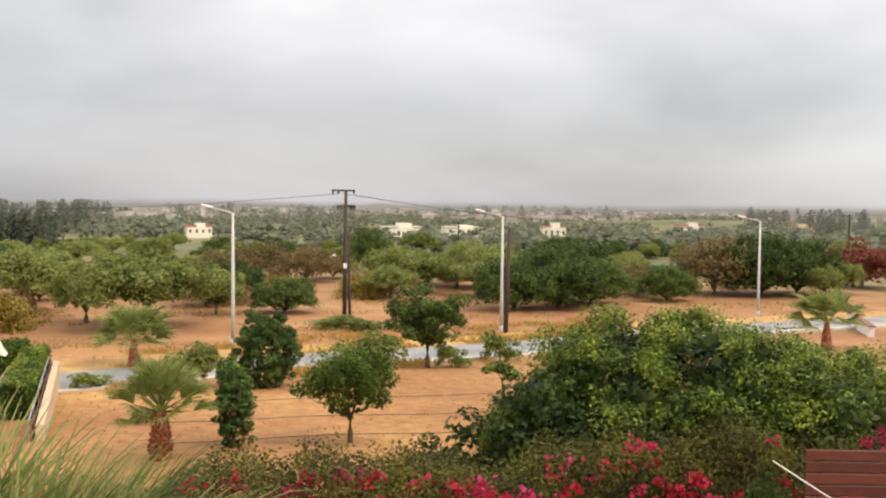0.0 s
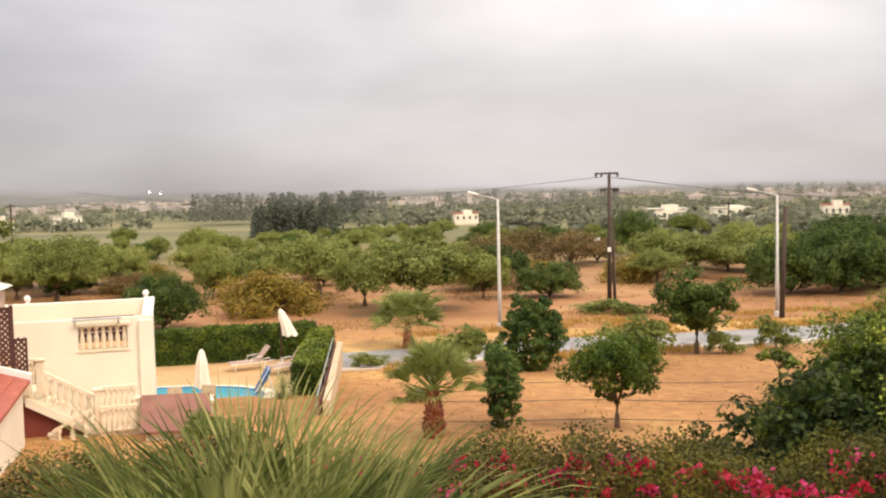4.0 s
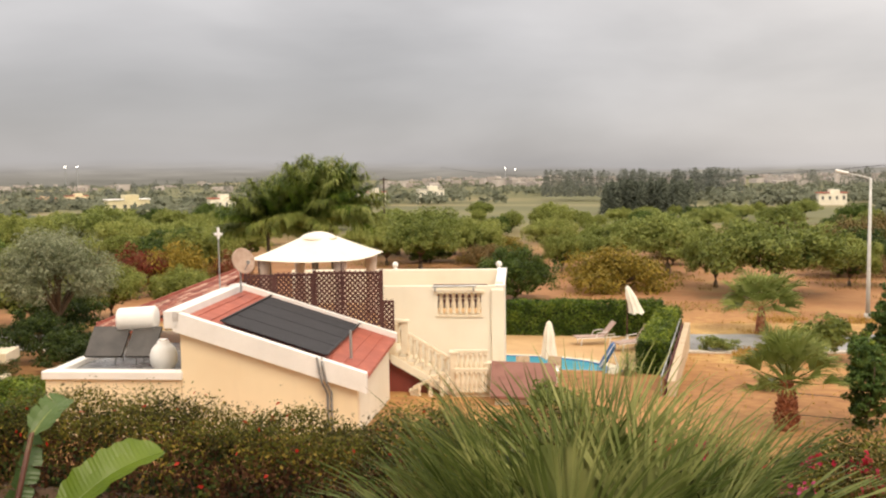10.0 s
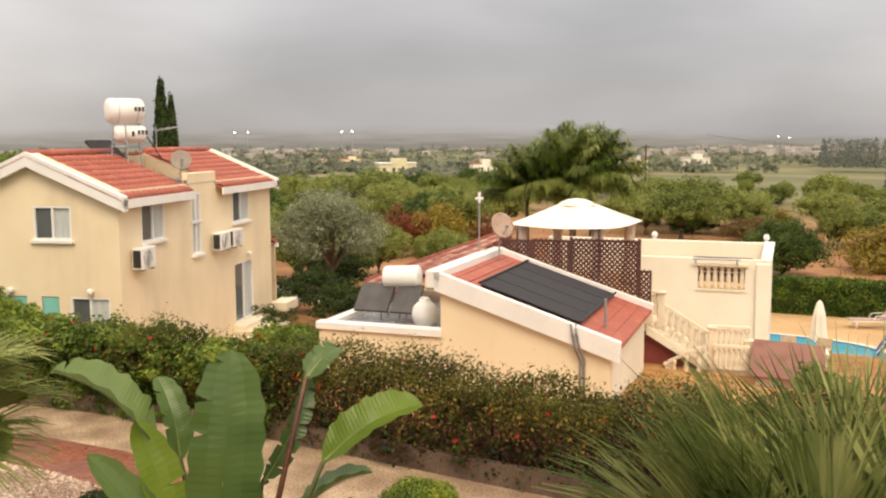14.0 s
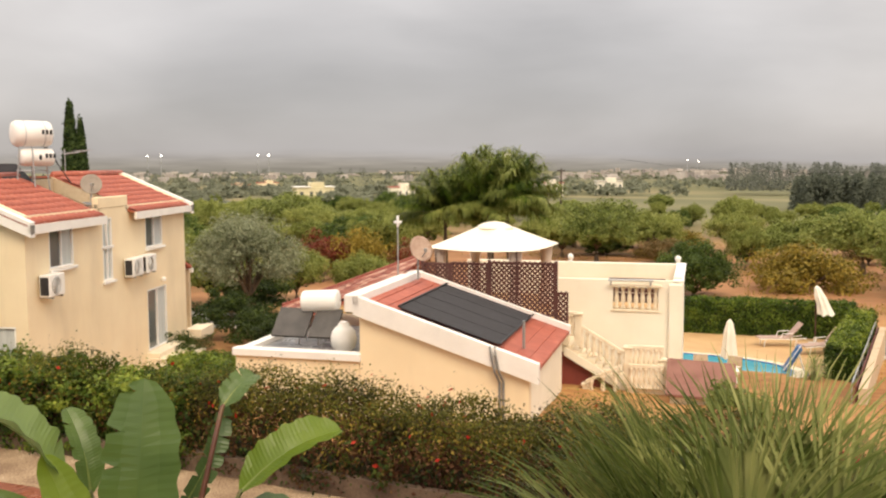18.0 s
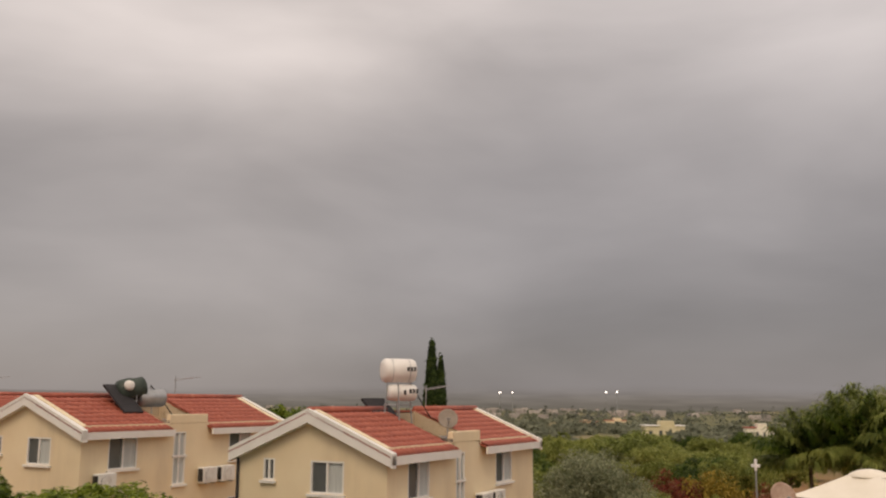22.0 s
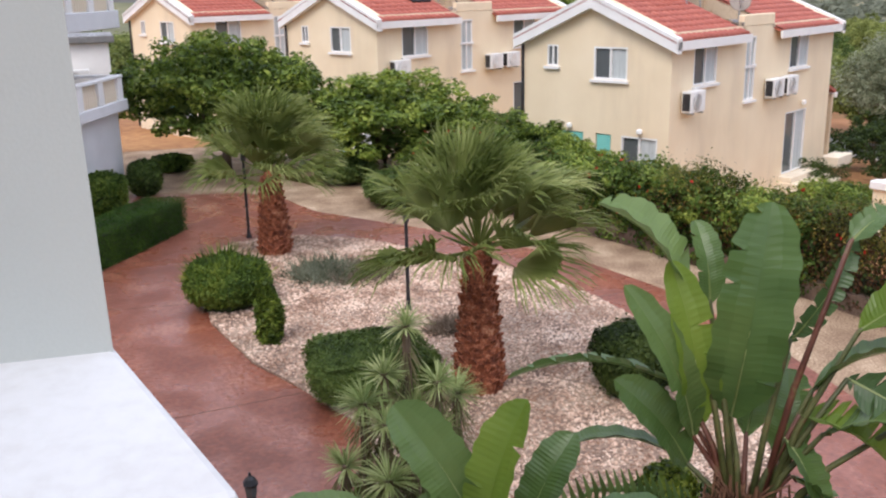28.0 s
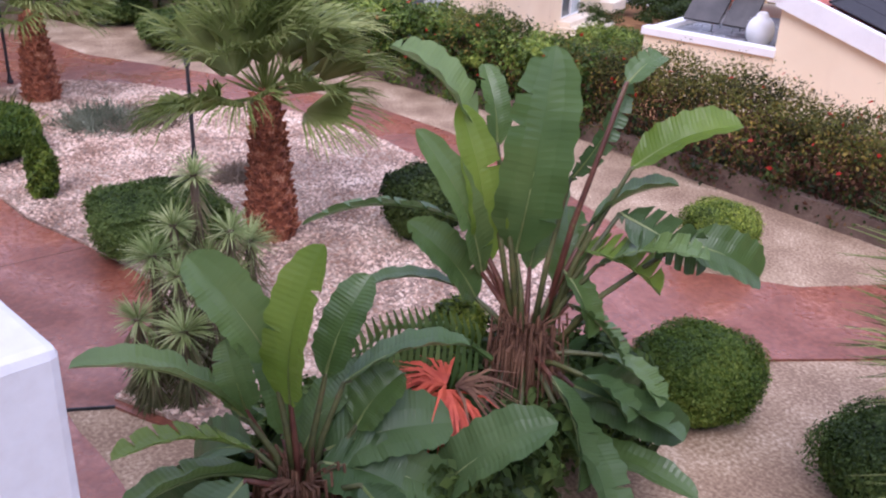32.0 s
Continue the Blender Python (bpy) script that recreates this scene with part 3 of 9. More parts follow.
def limbs(rng, c, base_r, fork, n=7, lean=0.0):
    """A tapered trunk that forks into limbs that end in some of the clumps c."""
    b = Mesh()
    top = Vector((lean, lean * 0.5, fork))
    b.tube([(0, 0, -0.15), (lean * 0.3, 0.02, fork * 0.5), top], [base_r * 1.25, base_r, base_r * 0.85], 8)
    for i in rng.choice(len(c), min(n, len(c)), replace=False):
        e = Vector(c[i])
        mid = top.lerp(e, 0.5) + Vector((rng.normal() * 0.08, rng.normal() * 0.08, 0.12)) * (e - top).length
        b.tube([top, mid, e], [base_r * 0.6, base_r * 0.38, base_r * 0.12], 6)
    return b


def make_tree(name, seed, r, h, z0, clumps, per, size, leaf, base_r, label, category="tree", n=7, bark="bark", lean=0.0, inner=0, inner_k=0.62, **kw):
    """A tree at the origin: trunk with limbs, and a crown of r across and h high that starts at z0."""
    rng = np.random.default_rng(seed)
    ob = thing(name, Matrix(), label, category)
    (v, f), c = crown_leaves(rng, r, h, z0, clumps, per, size, **kw)
    part("trunk", limbs(rng, c, base_r, max(z0 + h * 0.12, 0.3), n, lean), M[bark], ob, smooth=True)
    part("crown", (v, f), leaf, ob)
    # inner leaves take a dark colour that stands in for shade between clumps
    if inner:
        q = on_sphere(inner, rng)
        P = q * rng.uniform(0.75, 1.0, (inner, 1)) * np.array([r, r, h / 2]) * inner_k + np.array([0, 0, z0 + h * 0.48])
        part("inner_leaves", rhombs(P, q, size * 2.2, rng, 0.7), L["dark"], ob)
    return ob


def hedge_leaves(rng, ring_pts, width, z0, z1, per_m2, size, top_wave=0.12, aspect=0.6, lump=0.0):
    """Leaves over the two sides and the top of a hedge along a line of points."""
    out = []
    for (x0, y0), (x1, y1) in zip(ring_pts, ring_pts[1:]):
        ln = math.hypot(x1 - x0, y1 - y0)
        n = int(ln * (2 * (z1 - z0) + width) * per_m2)
        t, s = rng.uniform(0, 1, n), rng.uniform(0, 2 * (z1 - z0) + width, n)
        hgt = z1 - z0
        side = np.where(s < hgt, -1.0, np.where(s > hgt + width, 1.0, 0.0))
        off = np.where(side == 0, s - hgt - width / 2, side * width / 2)
        zz = np.where(side == -1, s, np.where(side == 1, s - hgt - width, hgt))
        tx, ty = (x1 - x0) / ln, (y1 - y0) / ln
        wob = top_wave * (np.sin(t * ln * 1.3 + x0) + np.sin(t * ln * 3.1 + y0) * 0.6 + rng.normal(size=n) * 0.6)
        depth = rng.normal(size=n) * min(0.08 * min(1, width), top_wave + 0.015)
        P = np.stack([x0 + tx * t * ln - ty * (off + side * (depth + wob * 0.5)), y0 + ty * t * ln + tx * (off + side * (depth + wob * 0.5)), z0 + zz + np.where(side == 0, wob + depth, wob * zz / hgt)], 1)
        N = np.stack([-ty * side, tx * side, np.where(side == 0, 1.0, 0.25)], 1)
        if lump:
            P += N * (lump * np.array([noise.noise(q * 1.5) + 0.6 * noise.noise(q * 3.7) for q in map(Vector, P)]))[:, None]
        out.append(rhombs(P, N, size, rng, aspect))
    return joined(out)


def ground_z(x, y):
    """Height of the land: level round the house, then falling to the plain."""
    r = math.hypot(x, y)
    xs = (0, 14.5, 18, 26, 40, 52, 80, 400, 1200, 5000)
    zs = (0, 0, -0.5, -1.25, -2.2, -2.95, -3.6, -7.5, -11.0, -26)
    z = float(np.interp(r, xs, zs))
    a = math.degrees(math.atan2(-x, y))
    k = float(np.interp(a, (-180, -170, -100, 55, 66, 92, 130, 180), (0.3, 0.3, 1, 1, 1, 0.35, 0.3, 0.3)))
    garden = 1 if (x < -3 and y < 12.6 and r < 31 and a > 20) else 0
    if r < 60 and a > 62:
        z = max(z * k, -1.5)
    if garden and (a > 75 or y < 12.0 + (x + 8) * 0.2):
        z = 0.0
    return z


def at_ground(x, y, rz=0.0, s=1.0, dz=0.0):
    return pose(x, y, ground_z(x, y) + dz, 0, 0, rz) @ Matrix.Diagonal((s, s, s, 1))


# ---- land ----
def land_material():
    m = mat("land", (0.25, 0.108, 0.036), (0.42, 0.215, 0.075), 0.10, 0.95, 0.5, 2.2, fine=0.7, c3=(0.50, 0.32, 0.11))
    t = m.node_tree
    bs = t.nodes["Principled BSDF"]
    soil = bs.inputs["Base Color"].links[0].from_socket
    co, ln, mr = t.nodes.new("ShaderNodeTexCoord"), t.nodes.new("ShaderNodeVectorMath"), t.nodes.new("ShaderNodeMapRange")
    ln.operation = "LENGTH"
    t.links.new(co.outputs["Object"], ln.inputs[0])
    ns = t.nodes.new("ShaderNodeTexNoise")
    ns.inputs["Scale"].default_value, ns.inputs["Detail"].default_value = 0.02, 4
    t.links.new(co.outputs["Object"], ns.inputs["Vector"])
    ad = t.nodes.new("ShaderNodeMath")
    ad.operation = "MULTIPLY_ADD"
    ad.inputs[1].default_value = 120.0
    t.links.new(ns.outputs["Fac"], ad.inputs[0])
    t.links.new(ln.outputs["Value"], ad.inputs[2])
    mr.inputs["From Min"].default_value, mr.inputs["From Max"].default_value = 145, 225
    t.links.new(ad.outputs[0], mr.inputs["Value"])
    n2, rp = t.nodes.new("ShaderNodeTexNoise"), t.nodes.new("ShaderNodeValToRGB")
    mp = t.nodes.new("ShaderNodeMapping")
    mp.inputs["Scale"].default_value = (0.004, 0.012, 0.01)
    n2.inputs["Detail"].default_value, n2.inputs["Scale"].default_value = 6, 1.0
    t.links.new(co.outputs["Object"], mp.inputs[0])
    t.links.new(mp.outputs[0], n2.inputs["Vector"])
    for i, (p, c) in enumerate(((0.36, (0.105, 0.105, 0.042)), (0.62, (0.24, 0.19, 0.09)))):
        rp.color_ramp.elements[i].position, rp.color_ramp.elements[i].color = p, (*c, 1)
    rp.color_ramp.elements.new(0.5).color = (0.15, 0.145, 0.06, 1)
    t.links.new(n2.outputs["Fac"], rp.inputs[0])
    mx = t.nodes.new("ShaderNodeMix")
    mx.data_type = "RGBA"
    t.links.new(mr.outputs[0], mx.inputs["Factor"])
    # tilled red earth with dead weeds under the orchard trees, paler sand on the lot
    n3, r3, till, mx2 = t.nodes.new("ShaderNodeTexNoise"), t.nodes.new("ShaderNodeValToRGB"), t.nodes.new("ShaderNodeMapRange"), t.nodes.new("ShaderNodeMix")
    n3.inputs["Scale"].default_value, n3.inputs["Detail"].default_value, n3.inputs["Roughness"].default_value = 0.11, 8, 0.68
    t.links.new(co.outputs["Object"], n3.inputs["Vector"])
    for i, (p, c) in enumerate(((0.34, (0.155, 0.115, 0.042)), (0.68, (0.43, 0.27, 0.10)))):
        r3.color_ramp.elements[i].position, r3.color_ramp.elements[i].color = p, (*c, 1)
    r3.color_ramp.elements.new(0.44).color = (0.27, 0.118, 0.046, 1)
    r3.color_ramp.elements.new(0.57).color = (0.36, 0.175, 0.075, 1)
    t.links.new(n3.outputs["Fac"], r3.inputs[0])
    till.inputs["From Min"].default_value, till.inputs["From Max"].default_value = 52, 66
    till.inputs["To Max"].default_value = 0.88
    t.links.new(ln.outputs["Value"], till.inputs["Value"])
    mx2.data_type = "RGBA"
    t.links.new(till.outputs[0], mx2.inputs["Factor"])
    t.links.new(soil, mx2.inputs["A"])
    t.links.new(r3.outputs[0], mx2.inputs["B"])
    t.links.new(mx2.outputs["Result"], mx.inputs["A"])
    t.links.new(rp.outputs[0], mx.inputs["B"])
    t.links.new(mx.outputs["Result"], bs.inputs["Base Color"])
    return m


def polar_land():
    radii = [0.02] + list(np.arange(2, 60, 1.3)) + list(np.geomspace(60, 4900, 50))
    n = 220
    v, f = [], []
    for r in radii:
        for k in range(n):
            a = 2 * math.pi * k / n
            x, y = r * math.sin(a), r * math.cos(a)
            z = ground_z(x, y) + (0.10 * noise.noise((x * 0.22, y * 0.22, 0)) + 0.04 * noise.noise((x * 0.9, y * 0.9, 3)) if 22 < r < 130 else 0) - 0.06
            if r > 120:
                z += 0.006 * r * noise.noise((x * 0.004, y * 0.004, 7))
            v.append((x, y, z))
    for i in range(len(radii) - 1):
        for k in range(n):
            f.append((i * n + k, i * n + (k + 1) % n, (i + 1) * n + (k + 1) % n, (i + 1) * n + k))
    b = Mesh()
    b.add(v, f)
    return b


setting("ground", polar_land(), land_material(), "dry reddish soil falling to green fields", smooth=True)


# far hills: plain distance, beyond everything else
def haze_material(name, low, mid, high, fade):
    """Glowing distance with rain haze painted in: bands of field and wood that melt into the cloud at the top."""
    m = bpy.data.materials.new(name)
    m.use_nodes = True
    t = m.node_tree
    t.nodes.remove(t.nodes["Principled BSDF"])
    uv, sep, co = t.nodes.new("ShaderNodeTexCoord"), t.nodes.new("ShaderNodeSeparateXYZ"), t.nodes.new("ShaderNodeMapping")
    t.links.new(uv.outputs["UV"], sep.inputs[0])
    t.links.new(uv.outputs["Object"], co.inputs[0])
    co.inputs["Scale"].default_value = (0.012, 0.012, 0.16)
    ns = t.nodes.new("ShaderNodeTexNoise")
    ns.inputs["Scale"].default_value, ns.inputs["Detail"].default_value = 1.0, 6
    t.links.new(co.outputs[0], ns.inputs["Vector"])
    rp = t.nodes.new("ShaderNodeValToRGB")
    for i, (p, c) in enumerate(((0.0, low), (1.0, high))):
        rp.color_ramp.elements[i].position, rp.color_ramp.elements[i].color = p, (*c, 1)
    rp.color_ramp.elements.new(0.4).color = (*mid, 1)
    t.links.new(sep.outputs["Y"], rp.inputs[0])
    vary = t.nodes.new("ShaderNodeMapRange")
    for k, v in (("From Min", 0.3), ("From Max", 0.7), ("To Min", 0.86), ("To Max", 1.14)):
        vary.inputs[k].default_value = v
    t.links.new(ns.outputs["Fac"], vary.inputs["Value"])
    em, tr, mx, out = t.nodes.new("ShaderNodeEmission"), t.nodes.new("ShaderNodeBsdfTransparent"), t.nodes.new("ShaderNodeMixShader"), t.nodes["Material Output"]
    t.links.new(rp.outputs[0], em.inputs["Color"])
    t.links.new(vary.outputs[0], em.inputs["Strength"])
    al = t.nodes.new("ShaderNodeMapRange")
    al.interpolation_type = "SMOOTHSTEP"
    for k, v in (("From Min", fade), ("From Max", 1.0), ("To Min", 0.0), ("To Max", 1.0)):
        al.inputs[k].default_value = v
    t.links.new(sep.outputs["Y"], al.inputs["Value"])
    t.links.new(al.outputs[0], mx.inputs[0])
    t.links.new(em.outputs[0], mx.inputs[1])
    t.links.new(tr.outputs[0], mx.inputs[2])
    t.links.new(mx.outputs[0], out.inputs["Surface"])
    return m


HILL_R = 1600


def hills(name, d0, d1, top, foot, material, label):
    """A curved sheet of far hills from bearing d0 to d1; top(d) is the height of its crest."""
    n, rows_ = 150, 6
    me = bpy.data.meshes.new(name)
    vs, uvs = [], []
    for k in range(n + 1):
        d = d0 + (d1 - d0) * k / n
        a, z1 = radians(d), top(d)
        for j in range(rows_ + 1):
            r = HILL_R + 60 * (j / rows_) ** 1.5
            vs.append((-r * math.sin(a), r * math.cos(a), foot + (z1 - foot) * j / rows_))
            uvs.append((k / n, j / rows_))
    fs = [(k * (rows_ + 1) + j, (k + 1) * (rows_ + 1) + j, (k + 1) * (rows_ + 1) + j + 1, k * (rows_ + 1) + j + 1) for k in range(n) for j in range(rows_)]
    me.from_pydata(vs, [], fs)
    lay = me.uv_layers.new(name="height")
    for lp in me.loops:
        lay.data[lp.index].uv = uvs[lp.vertex_index]
    setting(name, me, material, label)
    me.materials.append(material)


def plain_crest(d):
    return float(np.interp(d, (-80, 14, 24, 40, 60, 72, 82), (9, 9, 20, 34, 34, 26, 20))) + 5 * noise.noise((d * 0.12, 0, 0)) + 1.5 * noise.noise((d * 0.7, 4, 0))


def slope_crest(d):
    return float(np.interp(d, (67, 75, 82, 88, 92, 96, 100, 135), (-9, 13, 19, 27, 47, 69, 78, 95))) + 3.5 * noise.noise((d * 0.16, 2, 0)) + 1.2 * noise.noise((d * 0.9, 4, 0))


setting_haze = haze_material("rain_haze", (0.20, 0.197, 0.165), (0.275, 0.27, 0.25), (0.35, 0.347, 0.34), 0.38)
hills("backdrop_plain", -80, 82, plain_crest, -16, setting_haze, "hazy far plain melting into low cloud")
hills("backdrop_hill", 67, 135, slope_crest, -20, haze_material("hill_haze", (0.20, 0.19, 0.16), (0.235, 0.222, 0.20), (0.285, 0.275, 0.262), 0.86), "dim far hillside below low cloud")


# ---- road ----
def ribbon(line, width, dz, lift=0.0, thick=0.0):
    """A strip of given width along a line, draped over the land."""
    b = Mesh()
    pts = []
    for (x0, y0), (x1, y1) in zip(line, line[1:]):
        n = max(2, int(math.hypot(x1 - x0, y1 - y0) / 2))
        pts += [(x0 + (x1 - x0) * i / n, y0 + (y1 - y0) * i / n) for i in range(n)]
    pts.append(line[-1])
    prev = None
    for i, p in enumerate(pts):
        q0, q1 = pts[max(i - 1, 0)], pts[min(i + 1, len(pts) - 1)]
        d = Vector((q1[0] - q0[0], q1[1] - q0[1])).normalized()
        nx, ny = -d.y, d.x
        z = ground_z(*p) + dz
        cur = [(p[0] + nx * o, p[1] + ny * o, z + h) for o, h in ((lift - width / 2, -thick), (lift - width / 2, 0), (lift + width / 2, 0), (lift + width / 2, -thick))]
        if prev:
            vs = prev + cur
            b.add(vs, [(0, 4, 5, 1), (1, 5, 6, 2), (2, 6, 7, 3)])
        prev = cur
    return b


ROAD = [(-44, 32.5), (-20, 39.5), (-8.2, 43.4), (3.4, 50.0), (15.4, 54.4), (28, 61), (44, 67), (80, 76), (140, 80)]
setting("road", ribbon(ROAD, 4.6, 0.06, 0.0, 0.3), M["asphalt"], "wet grey asphalt lane")
setting("kerb_near", ribbon(ROAD, 0.45, 0.17, -2.53, 0.4), M["kerb"], "pale concrete kerb")
setting("verge_far", ribbon(ROAD, 3.4, 0.03, 4.02, 0.3), M["straw"], "straw-covered sandy verge")

# ---- garden floor ----
setting("gravel_floor", Mesh().prism([(-36, -9), (-3, -9), (-2.2, 2), (-2.2, 12.4), (-5, 13.2), (-9.5, 12.2), (-14.1, 11.4), (-19, 9.9), (-26, 8.0), (-31, 7), (-36, 3.4)], -1.0, 0.0), M["gravel_tan"], "beige gravel mulch")
PATH_RING = [(-27.9, -3.4), (-27.85, -1.6), (-27.35, -0.1), (-27.0, 1.5), (-26.2, 2.4), (-25.0, 2.8), (-23.9, 3.2), (-20.6, 5.9), (-17.7, 7.75), (-15.3, 8.45), (-12.5, 8.75), (-10.2, 8.6), (-8.6, 8.6), (-7.6, 9.6), (-6.6, 12.2), (-5.0, 12.2), (-5.83, 9.1), (-6.5, 7.6), (-6.2, 5.5), (-6.6, 3.0), (-7.5, 1.7), (-8.57, 0.97), (-8.73, 0.52), (-8.29, 0.58), (-7.85, 0.7), (-7.43, 0.78), (-6.0, 1.0), (-5.0, 0.6), (-5.0, -2.0), (-9, -2.2), (-14, -2.4), (-18, -2.3), (-20.2, -1.8), (-23, -0.2), (-25, -1.8)]
setting("garden_path", Mesh().prism(PATH_RING, -0.2, 0.03), M["path"], "wet terracotta stamped concrete path")
ISLAND = [(-20.5, 0.45), (-21.1, 0.75), (-21.5, 1.4), (-21.4, 2.6), (-20.6, 3.8), (-19.5, 4.65), (-17.2, 6.3), (-15.1, 7.05), (-13.0, 7.3), (-10.8, 7.25), (-9.0, 6.7), (-7.8, 5.4), (-7.2, 3.8), (-7.4, 1.9), (-8.7, 1.0), (-9.2, 1.75), (-11.0, 2.0), (-11.6, 1.8), (-12.8, 1.3), (-13.9, 0.75), (-16.0, 0.2), (-18.5, 0.1)]
setting("gravel_island", Mesh().prism(ISLAND, -0.1, 0.07), M["gravel"], "planting bed of pale gravel")
rng = np.random.default_rng(5)
for a, b_ in (((-8.73, 0.5), (-8.57, 0.98)), ((-12.6, 1.35), (-12.0, -2.25)), ((-17.4, -2.3), (-17.2, 0.15)), ((-20.6, 3.9), (-22.2, 4.9)), ((-15.2, 7.1), (-15.4, 8.4))):
    d = (Vector(b_) - Vector(a)).normalized() * (0.009 if a[0] > -9 else 0.005)
    n_ = Vector((-d.y, d.x))
    setting("path_joint", Mesh().prism([(a[0] + n_.x, a[1] + n_.y), (b_[0] + n_.x, b_[1] + n_.y), (b_[0] - n_.x, b_[1] - n_.y), (a[0] - n_.x, a[1] - n_.y)], 0.0, 0.034), M["dark" if a[0] > -9 else "kerb_wall"], "dark joint in the path")


# ---- the balcony the camera stands on ----
setting("wall_balcony_pier", Mesh().add([(-1.5, -0.03, 0), (-2.1, -0.15, 0), (-2.1, -2.6, 0), (-1.5, -2.6, 0), (-1.5, -0.218, 9), (-2.1, -0.35, 9), (-2.1, -2.6, 9), (-1.5, -2.6, 9)], [(3, 2, 1, 0), (4, 5, 6, 7), (0, 1, 5, 4), (1, 2, 6, 5), (2, 3, 7, 6), (3, 0, 4, 7)]), M["pillar"], "rendered balcony pier")
setting("parapet_side", Mesh().prism([(-0.99, 0.03), (-1.52, -0.132), (-4.4, -1.05), (-4.3, -1.4), (-1.52, -0.50), (-0.90, -0.32)], 0.0, 5.05), M["parapet"], "white rendered balcony parapet")
round_ = bpy.data.objects["parapet_side"].modifiers.new("rounded_edge", "BEVEL")
round_.width, round_.segments = 0.014, 2
setting("floor_balcony", Mesh().box((-1.5, -3.0, 3.75), (3.0, 0.35, 3.98), 0.01), M["grey"], "balcony floor slab")
setting("wall_back", Mesh().box((-9, -3.3, 0), (9, -3.0, 9.0), 0.01), M["balcony_white"], "rendered wall of the apartment house")


# ---- houses ----
def window(parent, o, u, w, h, n, curtain="right", frame="white", sill=True, name="window"):
    """A sliding window: o is the lower corner, u the way along the wall, n the way out of it."""
    o, u, n = Vector(o), Vector(u), Vector(n)
    z = Vector((0, 0, 1))
    fr = Mesh()
    t = 0.05

    def bar(a, b, c, d, depth=0.06, out=-0.06):
        fr.solid([o + u * a + z * c + n * out, o + u * b + z * c + n * out, o + u * b + z * d + n * out, o + u * a + z * d + n * out], n * depth)
    bar(0, w, 0, t), bar(0, w, h - t, h), bar(0, t, t, h - t), bar(w - t, w, t, h - t), bar(w / 2 - t * 0.6, w / 2 + t * 0.6, t, h - t)
    win = part(name, fr, M[frame], parent)
    for i in range(2):
        a, b = (t, w / 2 - t * 0.6) if i == 0 else (w / 2 + t * 0.6, w - t)
        c = (curtain == "right" and i == 1) or (curtain == "both")
        g = Mesh().solid([o + u * a + z * t - n * 0.075, o + u * b + z * t - n * 0.075, o + u * b + z * (h - t) - n * 0.075, o + u * a + z * (h - t) - n * 0.075], n * 0.012)
        part("curtained_pane" if c else "pane", g, M["curtain" if c else "glass"], win, "pane with a pale curtain behind" if c else "")
    if sill:
        part("window_sill", Mesh().solid([o - u * 0.08 - z * 0.09 - n * 0.03, o + u * (w + 0.08) - z * 0.09 - n * 0.03, o + u * (w + 0.08) - n * 0.03 - z * 0.01, o - u * 0.08 - n * 0.03 - z * 0.01], n * 0.13), M["white"], win)
    return win


def wall_with_holes(parent, name, o, u, n, length, height, holes, material, thick=0.22, gable=0.0):
    """A wall of real thickness with openings (a, b, c, d) left in it; a gable on top where given."""
    o, u, n = Vector(o), Vector(u), Vector(n)
    z = Vector((0, 0, 1))
    xs = sorted({0.0, length, *(h[0] for h in holes), *(h[1] for h in holes)})
    b = Mesh()
    for x0, x1 in zip(xs, xs[1:]):
        cut = sorted((h[2], h[3]) for h in holes if h[0] <= x0 + 1e-6 and h[1] >= x1 - 1e-6)
        zz = 0.0
        for c, d in cut + [(height, height)]:
            if c > zz + 1e-6:
                b.solid([o + u * x0 + z * zz, o + u * x1 + z * zz, o + u * x1 + z * c, o + u * x0 + z * c], -n * thick)
            zz = max(zz, d)
    if gable:
        q = [o + z * height, o + u * length + z * height, o + u * length / 2 + z * (height + gable)]
        vs = [p[:] for p in q] + [(p - n * thick)[:] for p in q]
        b.add(vs, [(0, 1, 2), (5, 4, 3), (0, 3, 4, 1), (1, 4, 5, 2), (2, 5, 3, 0)])
    me = mesh_of(name, b, material)
    bm = bmesh.new()
    bm.from_mesh(me)
    bmesh.ops.remove_doubles(bm, verts=bm.verts[:], dist=0.001)
    bm.to_mesh(me)
    bm.free()
    return part(name, me, None, parent)


def tile_mesh(w, l, name="tile", material="tile"):
    """One curved roof tile, its lower edge proud of the one below."""
    b = Mesh()
    n = 5
    vs = []
    for y, lift in ((0.0, 0.032), (l * 1.08, 0.010)):
        for i in range(n + 1):
            x = w * (i / n)
            vs.append((x, y, lift + 0.034 * math.sin(math.pi * i / n) ** 0.8 if 0 < i < n else lift))
    for i in range(n + 1):
        vs.append((w * i / n, 0.0, -0.02))
    k = n + 1
    b.add(vs, [(i, i + 1, k + i + 1, k + i) for i in range(n)] + [(2 * k + i, 2 * k + i + 1, i + 1, i) for i in range(n)])
    return mesh_of(name, b, M[material], True)


